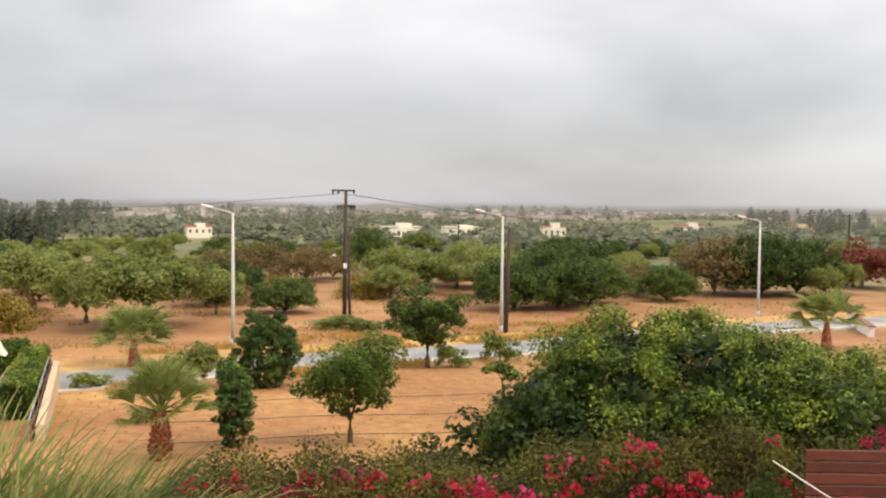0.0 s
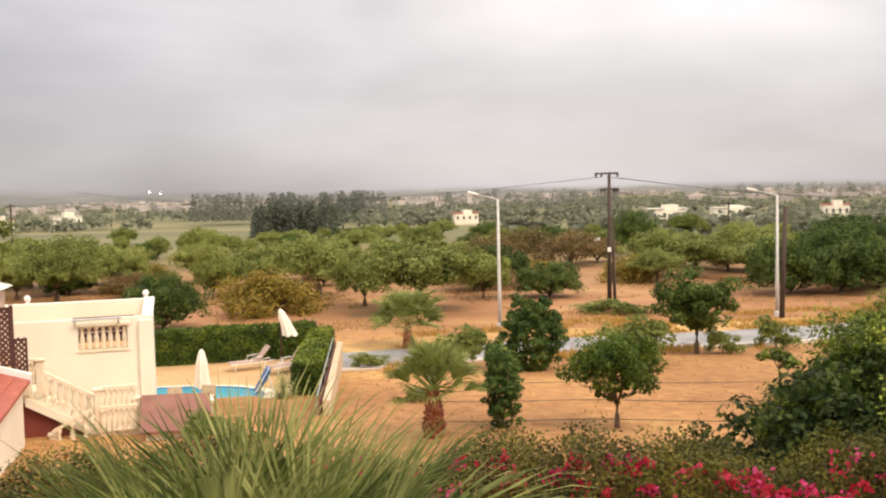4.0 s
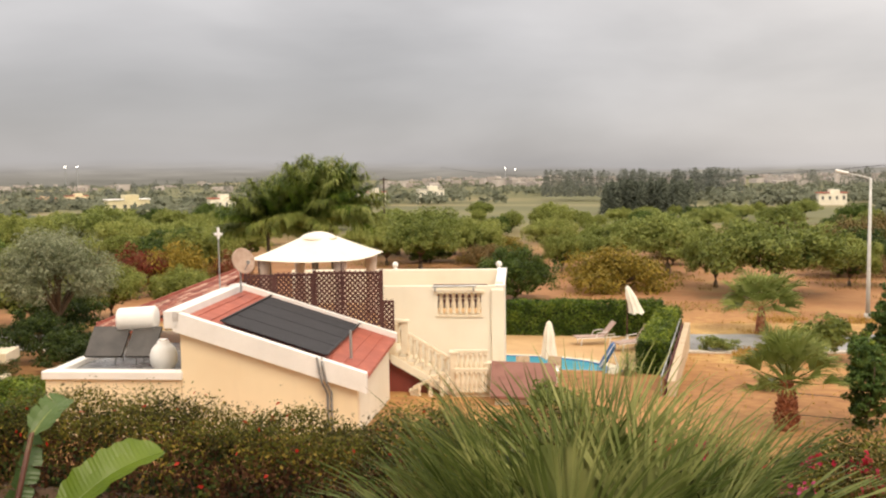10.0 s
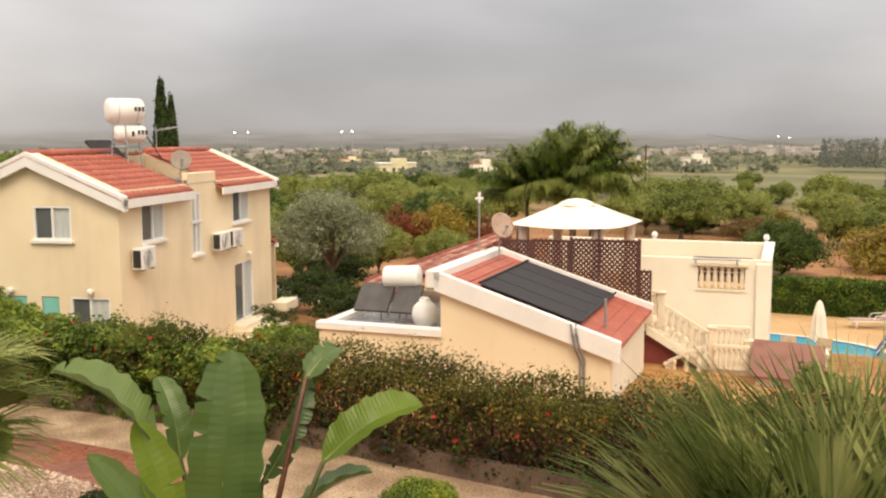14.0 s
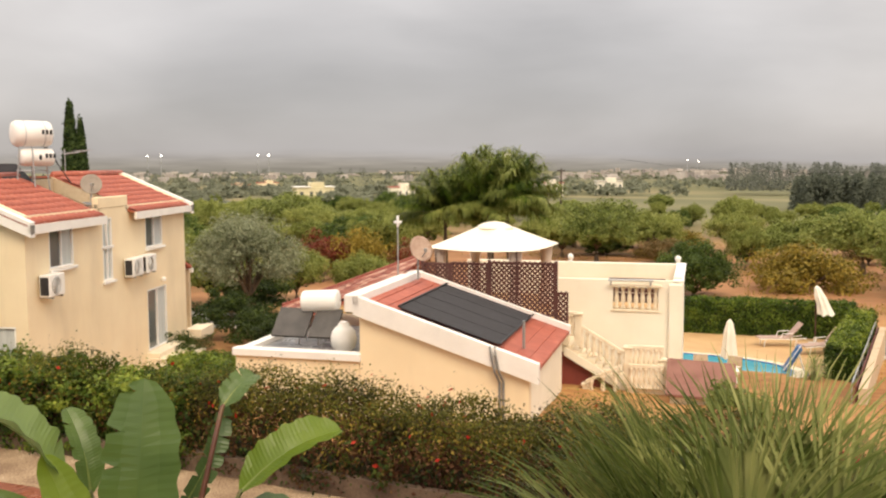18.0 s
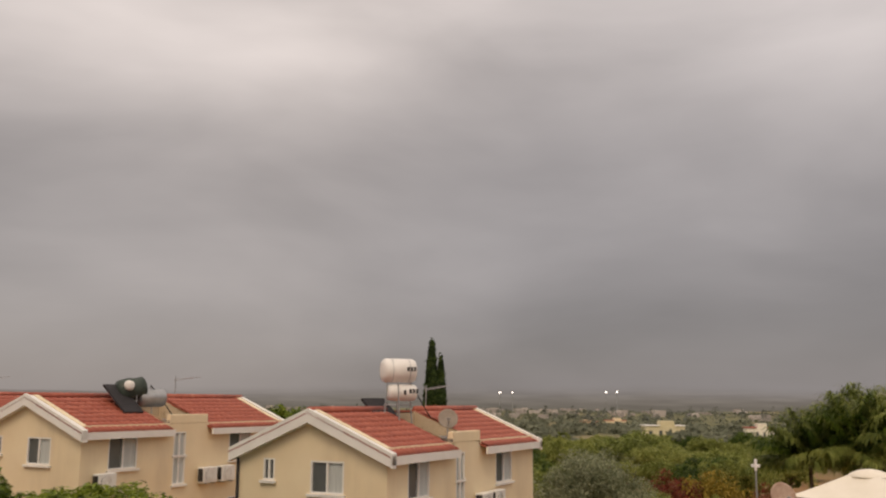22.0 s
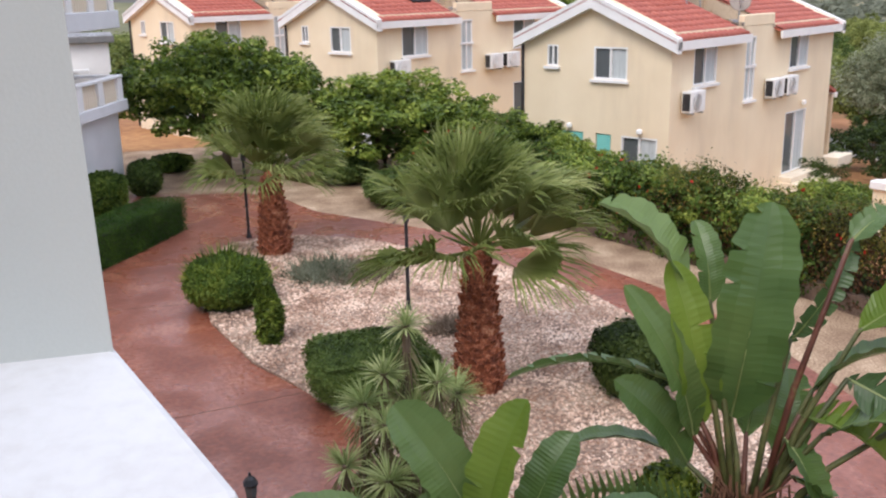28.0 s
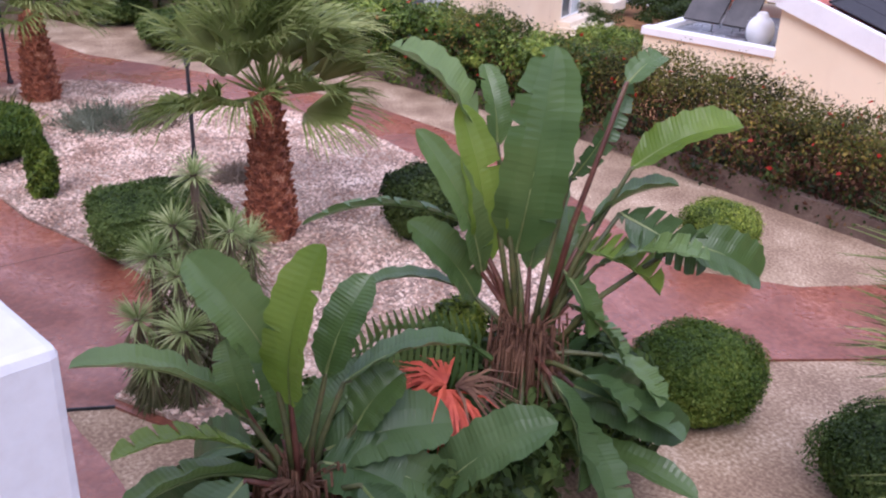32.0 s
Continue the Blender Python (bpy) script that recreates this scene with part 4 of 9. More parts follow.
def lay_tiles(parent, o, u, s, nu, ns, me, w, l, rng, seed=0, skip=None):
    """Rows of tiles from the eave at o along u and up the slope s."""
    u, s = Vector(u).normalized(), Vector(s).normalized()
    n = u.cross(s)
    base = Matrix((u, s, n)).transposed()
    for j in range(ns):
        for i in range(nu):
            if skip and skip(i, j):
                continue
            p = Vector(o) + u * (i * w) + s * (j * l) + n * (0.02 + rng.uniform(-0.006, 0.006))
            ob = new("tile", me)
            ob.parent = parent
            ob.matrix_basis = Matrix.Translation(p) @ base.to_4x4() @ pose(0, 0, 0, rng.uniform(-1, 1), rng.uniform(-1.5, 1.5), rng.uniform(-1, 1))


def air_unit(parent, o, u, n):
    """An outdoor air-conditioner box on brackets, with its fan grille."""
    o, u, n, z = Vector(o), Vector(u), Vector(n), Vector((0, 0, 1))
    m = Matrix((u, n, z)).transposed().to_4x4()
    m.translation = o
    body = part("air_conditioner", Mesh().box((0, 0.06, 0), (0.86, 0.38, 0.62), 0.02, m), M["ac"], parent, "white outdoor air-conditioning unit")
    part("fan_well", Mesh().lathe([(0.24, 0), (0.24, 0.012), (0.05, 0.014)], n=18, m=m @ pose(0.36, 0.38, 0.31, -90, 0, 0)), M["dark"], body)
    gr = Mesh()
    for r in (0.07, 0.125, 0.18, 0.235):
        gr.lathe([(r - 0.008, 0.016), (r - 0.008, 0.026), (r + 0.008, 0.026), (r + 0.008, 0.016)], n=18, m=m @ pose(0.36, 0.38, 0.31, -90, 0, 0))
    part("fan_grille", gr, M["ac"], body)
    part("side_grille", Mesh().box((-0.012, 0.10, 0.06), (0.0, 0.34, 0.56), 0, m), M["dark"], body)
    for a in (0.15, 0.7):
        part("bracket", Mesh().box((a, 0.0, -0.05), (a + 0.04, 0.38, -0.005), 0, m), M["steel"], body)
    return body


TILE_ME = tile_mesh(0.33, 0.36)


def make_house(name, label, palette="stucco"):
    """A two-storey villa: near corner at the origin, long side along x, gable end along y; ground at 0."""
    H, LX, WY = 5.62, 12.0, 5.25
    rng = np.random.default_rng(11)
    ob = thing(name, Matrix(), label, "house", "row of villas")
    g = 1.45
    X, Y, Z0 = (1, 0, 0), (0, 1, 0), g
    side = [(1.3, 2.75, 4.02, 5.28), (4.72, 5.42, 3.25, 5.28), (8.15, 9.7, 4.02, 5.28), (8.15, 9.95, 0.28, 2.5)]
    end = [(3.93, 4.35, 4.55, 5.2), (1.45, 2.62, 4.22, 5.18), (2.96, 3.95, 1.35, 2.58), (1.95, 2.5, 0.25, 2.58), (0.36, 1.58, 0.25, 2.58)]
    wall_with_holes(ob, "wall", (0.22, 0, -0.3), X, (0, -1, 0), LX - 0.22, H + 0.3, [(a - 0.22, b - 0.22, c + 0.3, d + 0.3) for a, b, c, d in side], M[palette])
    wall_with_holes(ob, "gable_wall", (0, WY, -0.3), (0, -1, 0), (-1, 0, 0), WY, H + 0.3, [(WY - b, WY - a, c + 0.3, d + 0.3) for a, b, c, d in end], M[palette], gable=1.12)
    part("wall", Mesh().box((0.22, WY - 0.22, -0.3), (LX, WY, H)), M[palette], ob)
    wall_with_holes(ob, "gable_wall", (LX, 0.22, -0.3), Y, (1, 0, 0), WY - 0.22, H + 0.3, [], M[palette], gable=1.12)
    part("floor", Mesh().box((0.22, 0.22, 2.7), (LX - 0.22, WY - 0.22, 2.95)), M["grey"], ob)
    part("interior_wall", Mesh().box((0.4, 0.95, 0), (LX - 0.4, 1.1, H - 0.05)), M["curtain"], ob)
    for (a, b, c, d), cur in zip(side, ("right", "both", "right", "right")):
        window(ob, (a, 0, c), X, b - a, d - c, (0, -1, 0), cur, name="patio_door" if d - c > 2 and c < 1 else "window", sill=c > 1)
    for (a, b, c, d), cur in zip(end, ("none", "right", "both", "both", "right")):
        teal = (a, b) in ((2.96, 3.95), (1.95, 2.5))
        if teal:
            o = Vector((0, b, c))
            part("shutter", Mesh().box((0.02, a + 0.03, c + 0.03), (0.07, b - 0.03, d - 0.03), 0.01), M["teal"], ob, "teal painted shutter")
        else:
            window(ob, (0, b, c), (0, -1, 0), b - a, d - c, (-1, 0, 0), cur, name="window" if c > 1 else "patio_door", sill=c > 1)
    part("window_surround", Mesh().box((4.66, -0.03, 4.28), (5.48, 0.0, 4.38), 0.008), M["white"], ob)
    # roof: front block, back block, with a flat deck cut into the slope between them
    ov, t = 0.26, 0.16
    half = WY / 2
    s_up = Vector((0, half, 1.12)).normalized()
    slope = math.hypot(half + ov, 1.12 * (half + ov) / half)

    def zr(y):
        return H - 0.17 + 1.12 * (y / half if y <= half else (WY - y) / half)
    for name_, x0, x1 in (("front_roof", -ov, 4.45), ("back_roof", 6.7, LX + ov)):
        roof = part(name_, Mesh().solid([(x0, -ov, zr(-ov)), (x1, -ov, zr(-ov)), (x1, half, zr(half)), (x0, half, zr(half))], (0, 0, 0.05)).solid([(x1, WY + ov, zr(WY + ov)), (x0, WY + ov, zr(WY + ov)), (x0, half, zr(half)), (x1, half, zr(half))], (0, 0, 0.05)), M["tile"], ob)
        lo = zr(-ov) + 0.06
        nu, ns = int((x1 - x0 - 0.36) / 0.33), int(slope / 0.36)
        off = 0.3 if x0 < 0 else 0.06
        lay_tiles(roof, (x0 + off, -ov, lo), (1, 0, 0), s_up, nu, ns, TILE_ME, 0.33, 0.36, rng)
        ridge = Mesh().tube([(x0 + 0.1, half, zr(half) + 0.08), (x1, half, zr(half) + 0.08)], [0.13, 0.13], 8)
        part("ridge_tiles", ridge, M["tile"], roof, smooth=True)
        part("fascia", Mesh().solid([(x0, -ov - 0.06, zr(-ov) - 0.2), (x1, -ov - 0.06, zr(-ov) - 0.2), (x1, -ov - 0.06, zr(-ov) + 0.05), (x0, -ov - 0.06, zr(-ov) + 0.05)], (0, 0.08, 0)), M["white"], ob)
        for x, outer in ((x0, True), (x1 - 0.24, False)):
            if (x0 > 0) == outer:
                continue
            for ya, yb in ((-ov - 0.06, half), (WY + ov, half)):
                part("barge_board", Mesh().solid([(x, ya, zr(ya) - 0.26), (x + 0.24, ya, zr(ya) - 0.26), (x + 0.24, yb, zr(yb) - 0.26), (x, yb, zr(yb) - 0.26)], (0, 0, 0.42)), M["white"], ob)
    mid = part("mid_roof", Mesh().solid([(4.45, WY + ov, zr(WY + ov)), (6.7, WY + ov, zr(WY + ov)), (6.7, half, zr(half)), (4.45, half, zr(half))], (0, 0, 0.06)), M["tile"], ob)
    part("roof_deck", Mesh().box((4.45, 0.0, H - 0.02), (6.7, half, H + 0.12)), M["grey"], ob)
    ch = Mesh()
    for x in (4.45, 6.58):
        ch.solid([(x, 0.0, H), (x, half, H), (x, half, zr(half) + 0.02), (x, 0.0, zr(0) + 0.02)], (0.12, 0, 0))
    ch.box((4.57, half - 0.1, H), (6.58, half, zr(half) - 0.04))
    part("deck_cheek", ch, M["wall_buff"], ob)
    part("deck_parapet", Mesh().box((4.45, -0.012, H - 0.02), (6.7, 0.2, H + 0.34), 0.02), M[palette], ob)
    for x, z in ((0.55, 3.32), (6.15, 3.22), (7.3, 3.22)):
        air_unit(ob, (x, 0, z), (1, 0, 0), (0, -1, 0))
    st = Mesh()
    for i in range(3):
        st.box((7.9 - 0.1 * i, -0.5 - 0.32 * i, -0.3), (10.4 + 0.25 * i, -0.004, 0.26 - 0.19 * i), 0.01)
    part("door_step", st, M["stone"], ob)
    part("wall_lamp", Mesh().lathe([(0.02, -0.09), (0.09, -0.04), (0.09, 0.05), (0.03, 0.09)], (9.4, -0.12, 2.75), 10), M["white"], ob)
    for y in (0.9, 3.4):
        part("wall_lamp", Mesh().lathe([(0.02, -0.09), (0.09, -0.04), (0.09, 0.05), (0.03, 0.09)], (-0.12, y, 2.76), 10), M["white"], ob)
    part("downpipe", Mesh().tube([(-0.06, WY + 0.02, H - 0.1), (-0.06, WY + 0.02, 0)], [0.05, 0.05], 8), M["dark"], ob)
    por = Mesh().solid([(LX, 0.1, 3.1), (LX + 1.0, 0.1, 2.75), (LX + 1.0, 2.6, 2.75), (LX, 2.6, 3.1)], (0, 0, 0.12))
    part("porch_roof", por, M["tile"], ob)
    part("porch_fascia", Mesh().box((LX + 0.92, 0.04, 2.58), (LX + 1.05, 2.6, 2.76), 0.01), M["white"], ob)
    part("porch_post", Mesh().box((LX + 0.8, 0.15, -0.3), (LX + 0.95, 0.3, 2.7), 0.01), M["wall_buff"], ob)
    return ob


def roof_tanks(m, label, group, second=True, dark=False):
    """Two solar water tanks on a steel stand, with a collector panel leaning below."""
    ob = thing("water_tank", m, label, "water tank", group)

    def drum(c, r, ln, rz, mt):
        q = pose(*c, 0, 90, rz)
        b = Mesh().lathe([(r * 0.55, -ln / 2), (r * 0.9, -ln / 2 + 0.04), (r, -ln / 2 + 0.12), (r, ln / 2 - 0.12), (r * 0.9, ln / 2 - 0.04), (r * 0.55, ln / 2)], n=18, m=q)
        return part("drum", b, M[mt], ob, smooth=True)
    if second:
        d = drum((0, 0, 1.2), 0.41, 1.18, -42, "white")
        for k in (-0.3, 0.3):
            part("strap", Mesh().lathe([(0.418, k - 0.01), (0.418, k + 0.01)], n=18, m=pose(0, 0, 1.2, 0, 90, -42)), M["steel"], d)
        d2 = drum((0.03, -0.12, 0.46), 0.28, 1.05, -42, "ac")
        for dr, zc, rad in ((d, 1.2, 0.413), (d2, 0.46, 0.283)):
            for k in range(3):
                part("mark", Mesh().box((0.18 + 0.12 * k, -rad - 0.004, -0.02), (0.26 + 0.12 * k, -rad + 0.02, 0.12), 0.0, pose(0 if dr is d else 0.03, 0 if dr is d else -0.12, zc, 0, 0, -42)), M["dark"], dr)
        part("valve", Mesh().lathe([(0.09, 0), (0.09, 0.03), (0.05, 0.05)], n=10, m=pose(-0.36, -0.48, 0.46, 0, -90, -42)), M["dark"], d2)
    elif dark:
        drum((0.45, -0.2, 0.3), 0.36, 1.15, -20, "steel")
        part("wrapped_drum", Mesh().lathe([(0.2, -0.6), (0.42, -0.5), (0.48, -0.1), (0.44, 0.25), (0.46, 0.5), (0.22, 0.62)], n=14, m=pose(-0.35, 0.15, 0.62, 0, 82, -20)), M["sheet"], ob, "drum wrapped in dark green sheeting", smooth=True)
        drum((-0.75, -0.15, 0.78), 0.2, 0.5, 50, "ac")
    else:
        drum((0.3, -0.25, 0.25), 0.36, 1.3, -30, "white")
        drum((-0.25, 0.3, 0.92), 0.34, 1.1, -30, "white")
    lg = Mesh()
    for x in (-0.45, 0.45):
        for y in (-0.3, 0.3):
            lg.tube([(x, y, -0.6), (x * 0.85, y * 0.7, 0.8)], [0.025, 0.025], 6)
        lg.tube([(x, -0.3, 0.05), (x, 0.3, 0.05)], [0.02, 0.02], 6)
    part("stand", lg, M["steel"], ob)
    part("collector", Mesh().solid([(-0.9, 0.2, -0.55), (0.6, 0.2, -0.55), (0.6, 0.95, 0.2), (-0.9, 0.95, 0.2)] if not dark else [(-1.5, -0.7, -0.3), (-0.5, -0.7, -0.3), (-0.5, 0.5, 0.75), (-1.5, 0.5, 0.75)], (0, -0.05, 0.07)), M["mat_black"], ob)
    part("pipe", Mesh().tube([(0.3, -0.3, 0.8), (0.9, -0.4, 0.2), (1.3, -0.6, -0.4)], [0.02, 0.02, 0.02], 6), M["dark"], ob)
    return ob


def sat_dish(m, r, label, pole=0.6):
    ob = thing("satellite_dish", m, label, "satellite dish")
    q = pose(0, -0.06, 0, 70, 0, 0)
    b = Mesh().lathe([(0.02, 0.0), (r * 0.5, 0.03 * r), (r * 0.85, 0.11 * r), (r, 0.17 * r), (r * 1.0, 0.19 * r), (r * 0.84, 0.13 * r), (r * 0.5, 0.05 * r), (0.02, 0.02)], n=22, m=q)
    part("reflector", b, M["rusty"] if pole > 0.9 else M["dull"], ob, smooth=True)
    part("mast", Mesh().tube([(0, 0.05, -pole), (0, 0.05, 0.05)], [0.03, 0.03], 8), M["steel"], ob)
    part("feed_arm", Mesh().tube([(0, -0.1, -r * 0.8), (0, -r * 0.9, -r * 0.15)], [0.015, 0.015], 6).lathe([(0.05, 0), (0.06, 0.1)], (0, -r * 0.9, -r * 0.15), 8), M["steel"], ob)
    return ob


house1 = make_house("house", "cream two-storey villa with a red tiled roof and white barge boards")
house1.matrix_basis = pose(-24.5, 13.56, -1.42, 0, 0, 122.0)
house2 = copy_thing(house1, pose(-35.25, 7.3, -1.02, 0, 0, 122.0))
house3 = copy_thing(house1, pose(-45.9, 0.86, -0.95, 0, 0, 122.0))


def on_house(h, x, y, z, rz=0):
    return h.matrix_basis @ pose(x, y, z, 0, 0, rz)


roof_tanks(on_house(house1, 4.3, 2.0, 6.78), "white twin solar water tanks on a steel stand", "roof tanks")
roof_tanks(on_house(house2, 4.5, 1.7, 6.3), "weathered steel solar tank beside a drum in dark sheeting", "roof tanks", second=False, dark=True)
roof_tanks(on_house(house3, 4.4, 1.7, 6.3), "two white solar tanks lying on a low stand", "roof tanks", second=False)
sat_dish(on_house(house1, 5.1, 0.5, 6.36, -58), 0.34, "grey satellite dish on the roof deck", 0.75)
for h, s in ((house1, 1.0), (house2, 1.0), (house3, 1.0)):
    an = thing("antenna", on_house(h, 7.6, 2.6, 6.8), "thin television antenna on the ridge", "antenna", "roof antennas")
    part("mast", Mesh().tube([(0, 0, -0.1), (0, 0, 0.75)], [0.02, 0.02], 6), M["steel"], an)
    el = Mesh().tube([(-0.1, 0, 0.55), (1.3, -0.3, 0.75)], [0.012, 0.012], 5)
    for k in range(5):
        el.tube([(0.2 + 0.22 * k, -0.3 - 0.05 * k, 0.6 + 0.03 * k), (0.2 + 0.22 * k, 0.3 - 0.05 * k, 0.6 + 0.03 * k)], [0.006, 0.006], 4)
    part("element", el, M["steel"], an)


# ---- neighbouring apartment house with balconies ----
AB_ME = mesh_of("baluster", Mesh().lathe([(0.04, 0), (0.05, 0.1), (0.055, 0.25), (0.035, 0.42), (0.04, 0.6)], n=6), M["stone"])


def apartment():
    ob = thing("apartment_building", pose(-27.96, -1.49, 0.0, 0, 0, -18), "pale grey apartment house with stacked balconies", "building")
    # local x runs back along the balcony front towards the camera's side, y points out of the facade
    part("wall", Mesh().box((0.6, -9.0, -1.5), (15, -2.3, 9.45), 0.02), M["balcony_white"], ob)
    part("garden_wall", Mesh().box((-0.2, -1.9, -1.5), (15, -0.25, 2.42), 0.02), M["balcony_white"], ob)
    for z, h in ((2.42, 0.3), (4.66, 0.47), (7.21, 0.45)):
        fl = part("balcony", Mesh().box((-0.25, -2.3, z), (15, 0.05, z + h), 0.02), M["balcony_white"], ob)
        z1, top = z + h, z + h + 0.68
        part("rail", Mesh().box((-0.12, -0.22, top - 0.08), (15, 0.02, top), 0.015), M["white"], fl)
        part("end_rail", Mesh().box((-0.12, -2.2, top - 0.08), (0.1, -0.23, top), 0.015), M["white"], fl)
        for x in (-0.1, 1.25, 2.6, 3.95, 5.3):
            part("post", Mesh().box((x, -0.21, z1), (x + 0.34, 0.0, top - 0.081), 0.015), M["white"], fl)
        for x in np.arange(0.3, 5.2, 0.14):
            part("baluster", AB_ME, None, fl, m=Matrix.Translation((x, -0.1, z1)))
        if z > 4:
            for x in (-0.12, 4.2):
                part("column", Mesh().box((x, -0.36, top + 0.001), (x + 0.34, -0.02, 7.21 if z < 7 else 9.42), 0.015), M["balcony_white"], fl)
    part("roof_slab", Mesh().box((-0.1, -9.3, 9.35), (15, 0.2, 9.55), 0.04), M["white"], ob)
    part("roof_edge", Mesh().box((-0.15, 0.2, 9.38), (15, 0.36, 9.68), 0.03), M["white"], ob)
    part("window", Mesh().box((2.0, -2.31, 3.1), (3.4, -2.26, 4.5)), M["glass"], ob)
    return ob


apartment()
wn_ = thing("garden_house", pose(-36.0, -3.4, 0.3, 0, 0, 5), "white garden house with a window and wall unit", "house")
wall_with_holes(wn_, "wall", (0, -4, 0), (0, 1, 0), (1, 0, 0), 5.2, 3.6, [(1.6, 2.9, 1.2, 2.8)], M["white"])
part("wall", Mesh().box((-3, 1.0, 0), (-0.22, 1.2, 3.6)), M["white"], wn_)
part("roof", Mesh().box((-3.2, -4.2, 3.6), (0.2, 1.4, 3.85), 0.03), M["grey"], wn_)
window(wn_, (0, -2.4, 1.2), (0, 1, 0), 1.3, 1.6, (1, 0, 0), "both")
air_unit(wn_, (0, -0.4, 2.1), (0, 1, 0), (1, 0, 0))


# ---- the low villa with the pool: local x to its right, y away from the garden ----
VILLA = pose(0, 0, 0, 0, 0, 21.6)
villa = thing("pool_villa", VILLA, "low cream and white villa with a roof terrace", "house")
part("wall", Mesh().box((-8.83, 23.45, -2.2), (-4.25, 23.75, 0.05)).add([(-8.83, 23.45, 0.05), (-4.25, 23.45, 0.05), (-4.25, 23.45, 0.36), (-8.83, 23.45, 1.9), (-8.83, 23.75, 0.05), (-4.25, 23.75, 0.05), (-4.25, 23.75, 0.36), (-8.83, 23.75, 1.9)], [(0, 1, 2, 3), (7, 6, 5, 4), (0, 4, 5, 1), (1, 5, 6, 2), (2, 6, 7, 3), (3, 7, 4, 0)]), M["stucco"], villa)
part("wall", Mesh().box((-4.55, 23.75, -2.2), (-4.25, 29.2, 0.3)), M["stucco_white"], villa)
part("wall", Mesh().box((-8.83, 23.75, -2.2), (-8.53, 29.2, 1.68)), M["stucco"], villa)
RA, RB = (-8.95, 2.05), (-4.0, 0.45)      # ridge and eave of the lean-to roof: x, height
roof = part("roof", Mesh().solid([(RA[0], 23.5, RA[1] - 0.16), (RB[0], 23.5, RB[1] - 0.16), (RB[0], 29.2, RB[1] - 0.16), (RA[0], 29.2, RA[1] - 0.16)], (0, 0, 0.08)), M["tile"], villa)
rng = np.random.default_rng(3)
sl = Vector((RA[0] - RB[0], 0, RA[1] - RB[1])).normalized()
RT_ME = tile_mesh(0.34, 0.38)
lay_tiles(roof, (RB[0], 29.15, RB[1] - 0.06), (0, -1, 0), sl, 16, 14, RT_ME, 0.34, 0.37, rng, skip=lambda i, j: 3 <= i <= 13 and 3 <= j <= 10)


def rake(y0, y1, up, dn):
    return Mesh().solid([(RA[0], y0, RA[1] - dn), (RB[0] + 0.02, y0, RB[1] - dn), (RB[0] + 0.02, y1, RB[1] - dn), (RA[0], y1, RA[1] - dn)], (0, 0, up + dn))


part("coping", rake(23.28, 23.52, 0.06, 0.46), M["white"], villa, "white rendered roof edge")
part("coping", rake(29.0, 29.25, 0.08, 0.2), M["white"], villa, "white rendered roof edge")
part("coping", Mesh().box((-9.2, 23.28, RA[1] - 0.4), (-8.78, 29.25, RA[1] + 0.07), 0.02), M["white"], villa, "white rendered roof edge")
# black heating mats on the slope
for i in range(4):
    ya, yb = 23.95 + 1.22 * i, 25.12 + 1.22 * i
    p = lambda x, y, d: (x, y, RA[1] + (RB[1] - RA[1]) * (x - RA[0]) / (RB[0] - RA[0]) + d)
    hm = part("heating_mat", Mesh().solid([p(-7.9, ya, 0.02), p(-5.15, ya, 0.02), p(-5.15, yb, 0.02), p(-7.9, yb, 0.02)], (0, 0, 0.025)), M["mat_black"], villa, "black pool heating mat")
hp = Mesh()
for x in (-7.88, -5.1):
    hp.tube([p(x, 23.9, 0.07), p(x, 28.9, 0.07)], [0.03, 0.03], 8)
part("header_pipe", hp, M["dark"], villa)
part("downpipe", Mesh().tube([(-5.12, 23.35, 0.9), (-5.08, 23.24, 0.7), (-5.0, 23.24, 0.3), (-4.9, 23.38, 0.0), (-4.9, 23.38, -2.1)], [0.035] * 5, 8).tube([(-5.24, 23.3, 0.92), (-5.18, 23.22, 0.68), (-5.1, 23.22, 0.28), (-5.0, 23.38, -0.02), (-5.0, 23.38, -2.1)], [0.032] * 5, 8), M["grey"], villa)
part("vent_pipe", Mesh().tube([p(-4.6, 24.6, 0), p(-4.6, 24.6, 0.75)], [0.04, 0.04], 8), M["steel"], villa)
# flat roof with parapet
part("flat_roof", Mesh().box((-12.35, 23.6, -2.2), (-8.95, 28.6, 0.32)), M["grey"], villa)
part("wall", Mesh().box((-12.5, 23.45, -2.2), (-8.85, 23.62, 0.38)), M["stucco"], villa)
part("coping", Mesh().box((-12.57, 23.36, 0.30), (-8.80, 23.72, 0.52), 0.02), M["white"], villa, "white rendered roof edge")
part("coping", Mesh().box((-12.59, 23.74, 0.24), (-12.3, 28.6, 0.46), 0.02), M["white"], villa, "white rendered roof edge")
# rear tiled roof
rr = part("rear_roof", Mesh().solid([(-14.6, 31.0, 0.36), (-12.5, 27.6, 0.68), (-9.15, 27.6, 1.92), (-9.15, 31.0, 2.38)], (0, 0, -0.1)), M["tile"], villa)
TP_ME = tile_mesh(0.34, 0.38, material="tile_pale")
uu, ss = Vector((2.1, -3.4, 0.32)), Vector((1.0, 0, 0.37))
lay_tiles(rr, (-14.62, 31.0, 0.40), uu, ss, 12, 15, TP_ME, 0.34, 0.38, rng, skip=lambda i, j: -14.6 + i * 0.34 * 0.524 + j * 0.356 > -9.3)
part("verge", Mesh().tube([(-14.6, 31.05, 0.46), (-9.2, 31.05, 2.46)], [0.11, 0.11], 8), M["tile_pale"], rr, "mortared verge tiles")
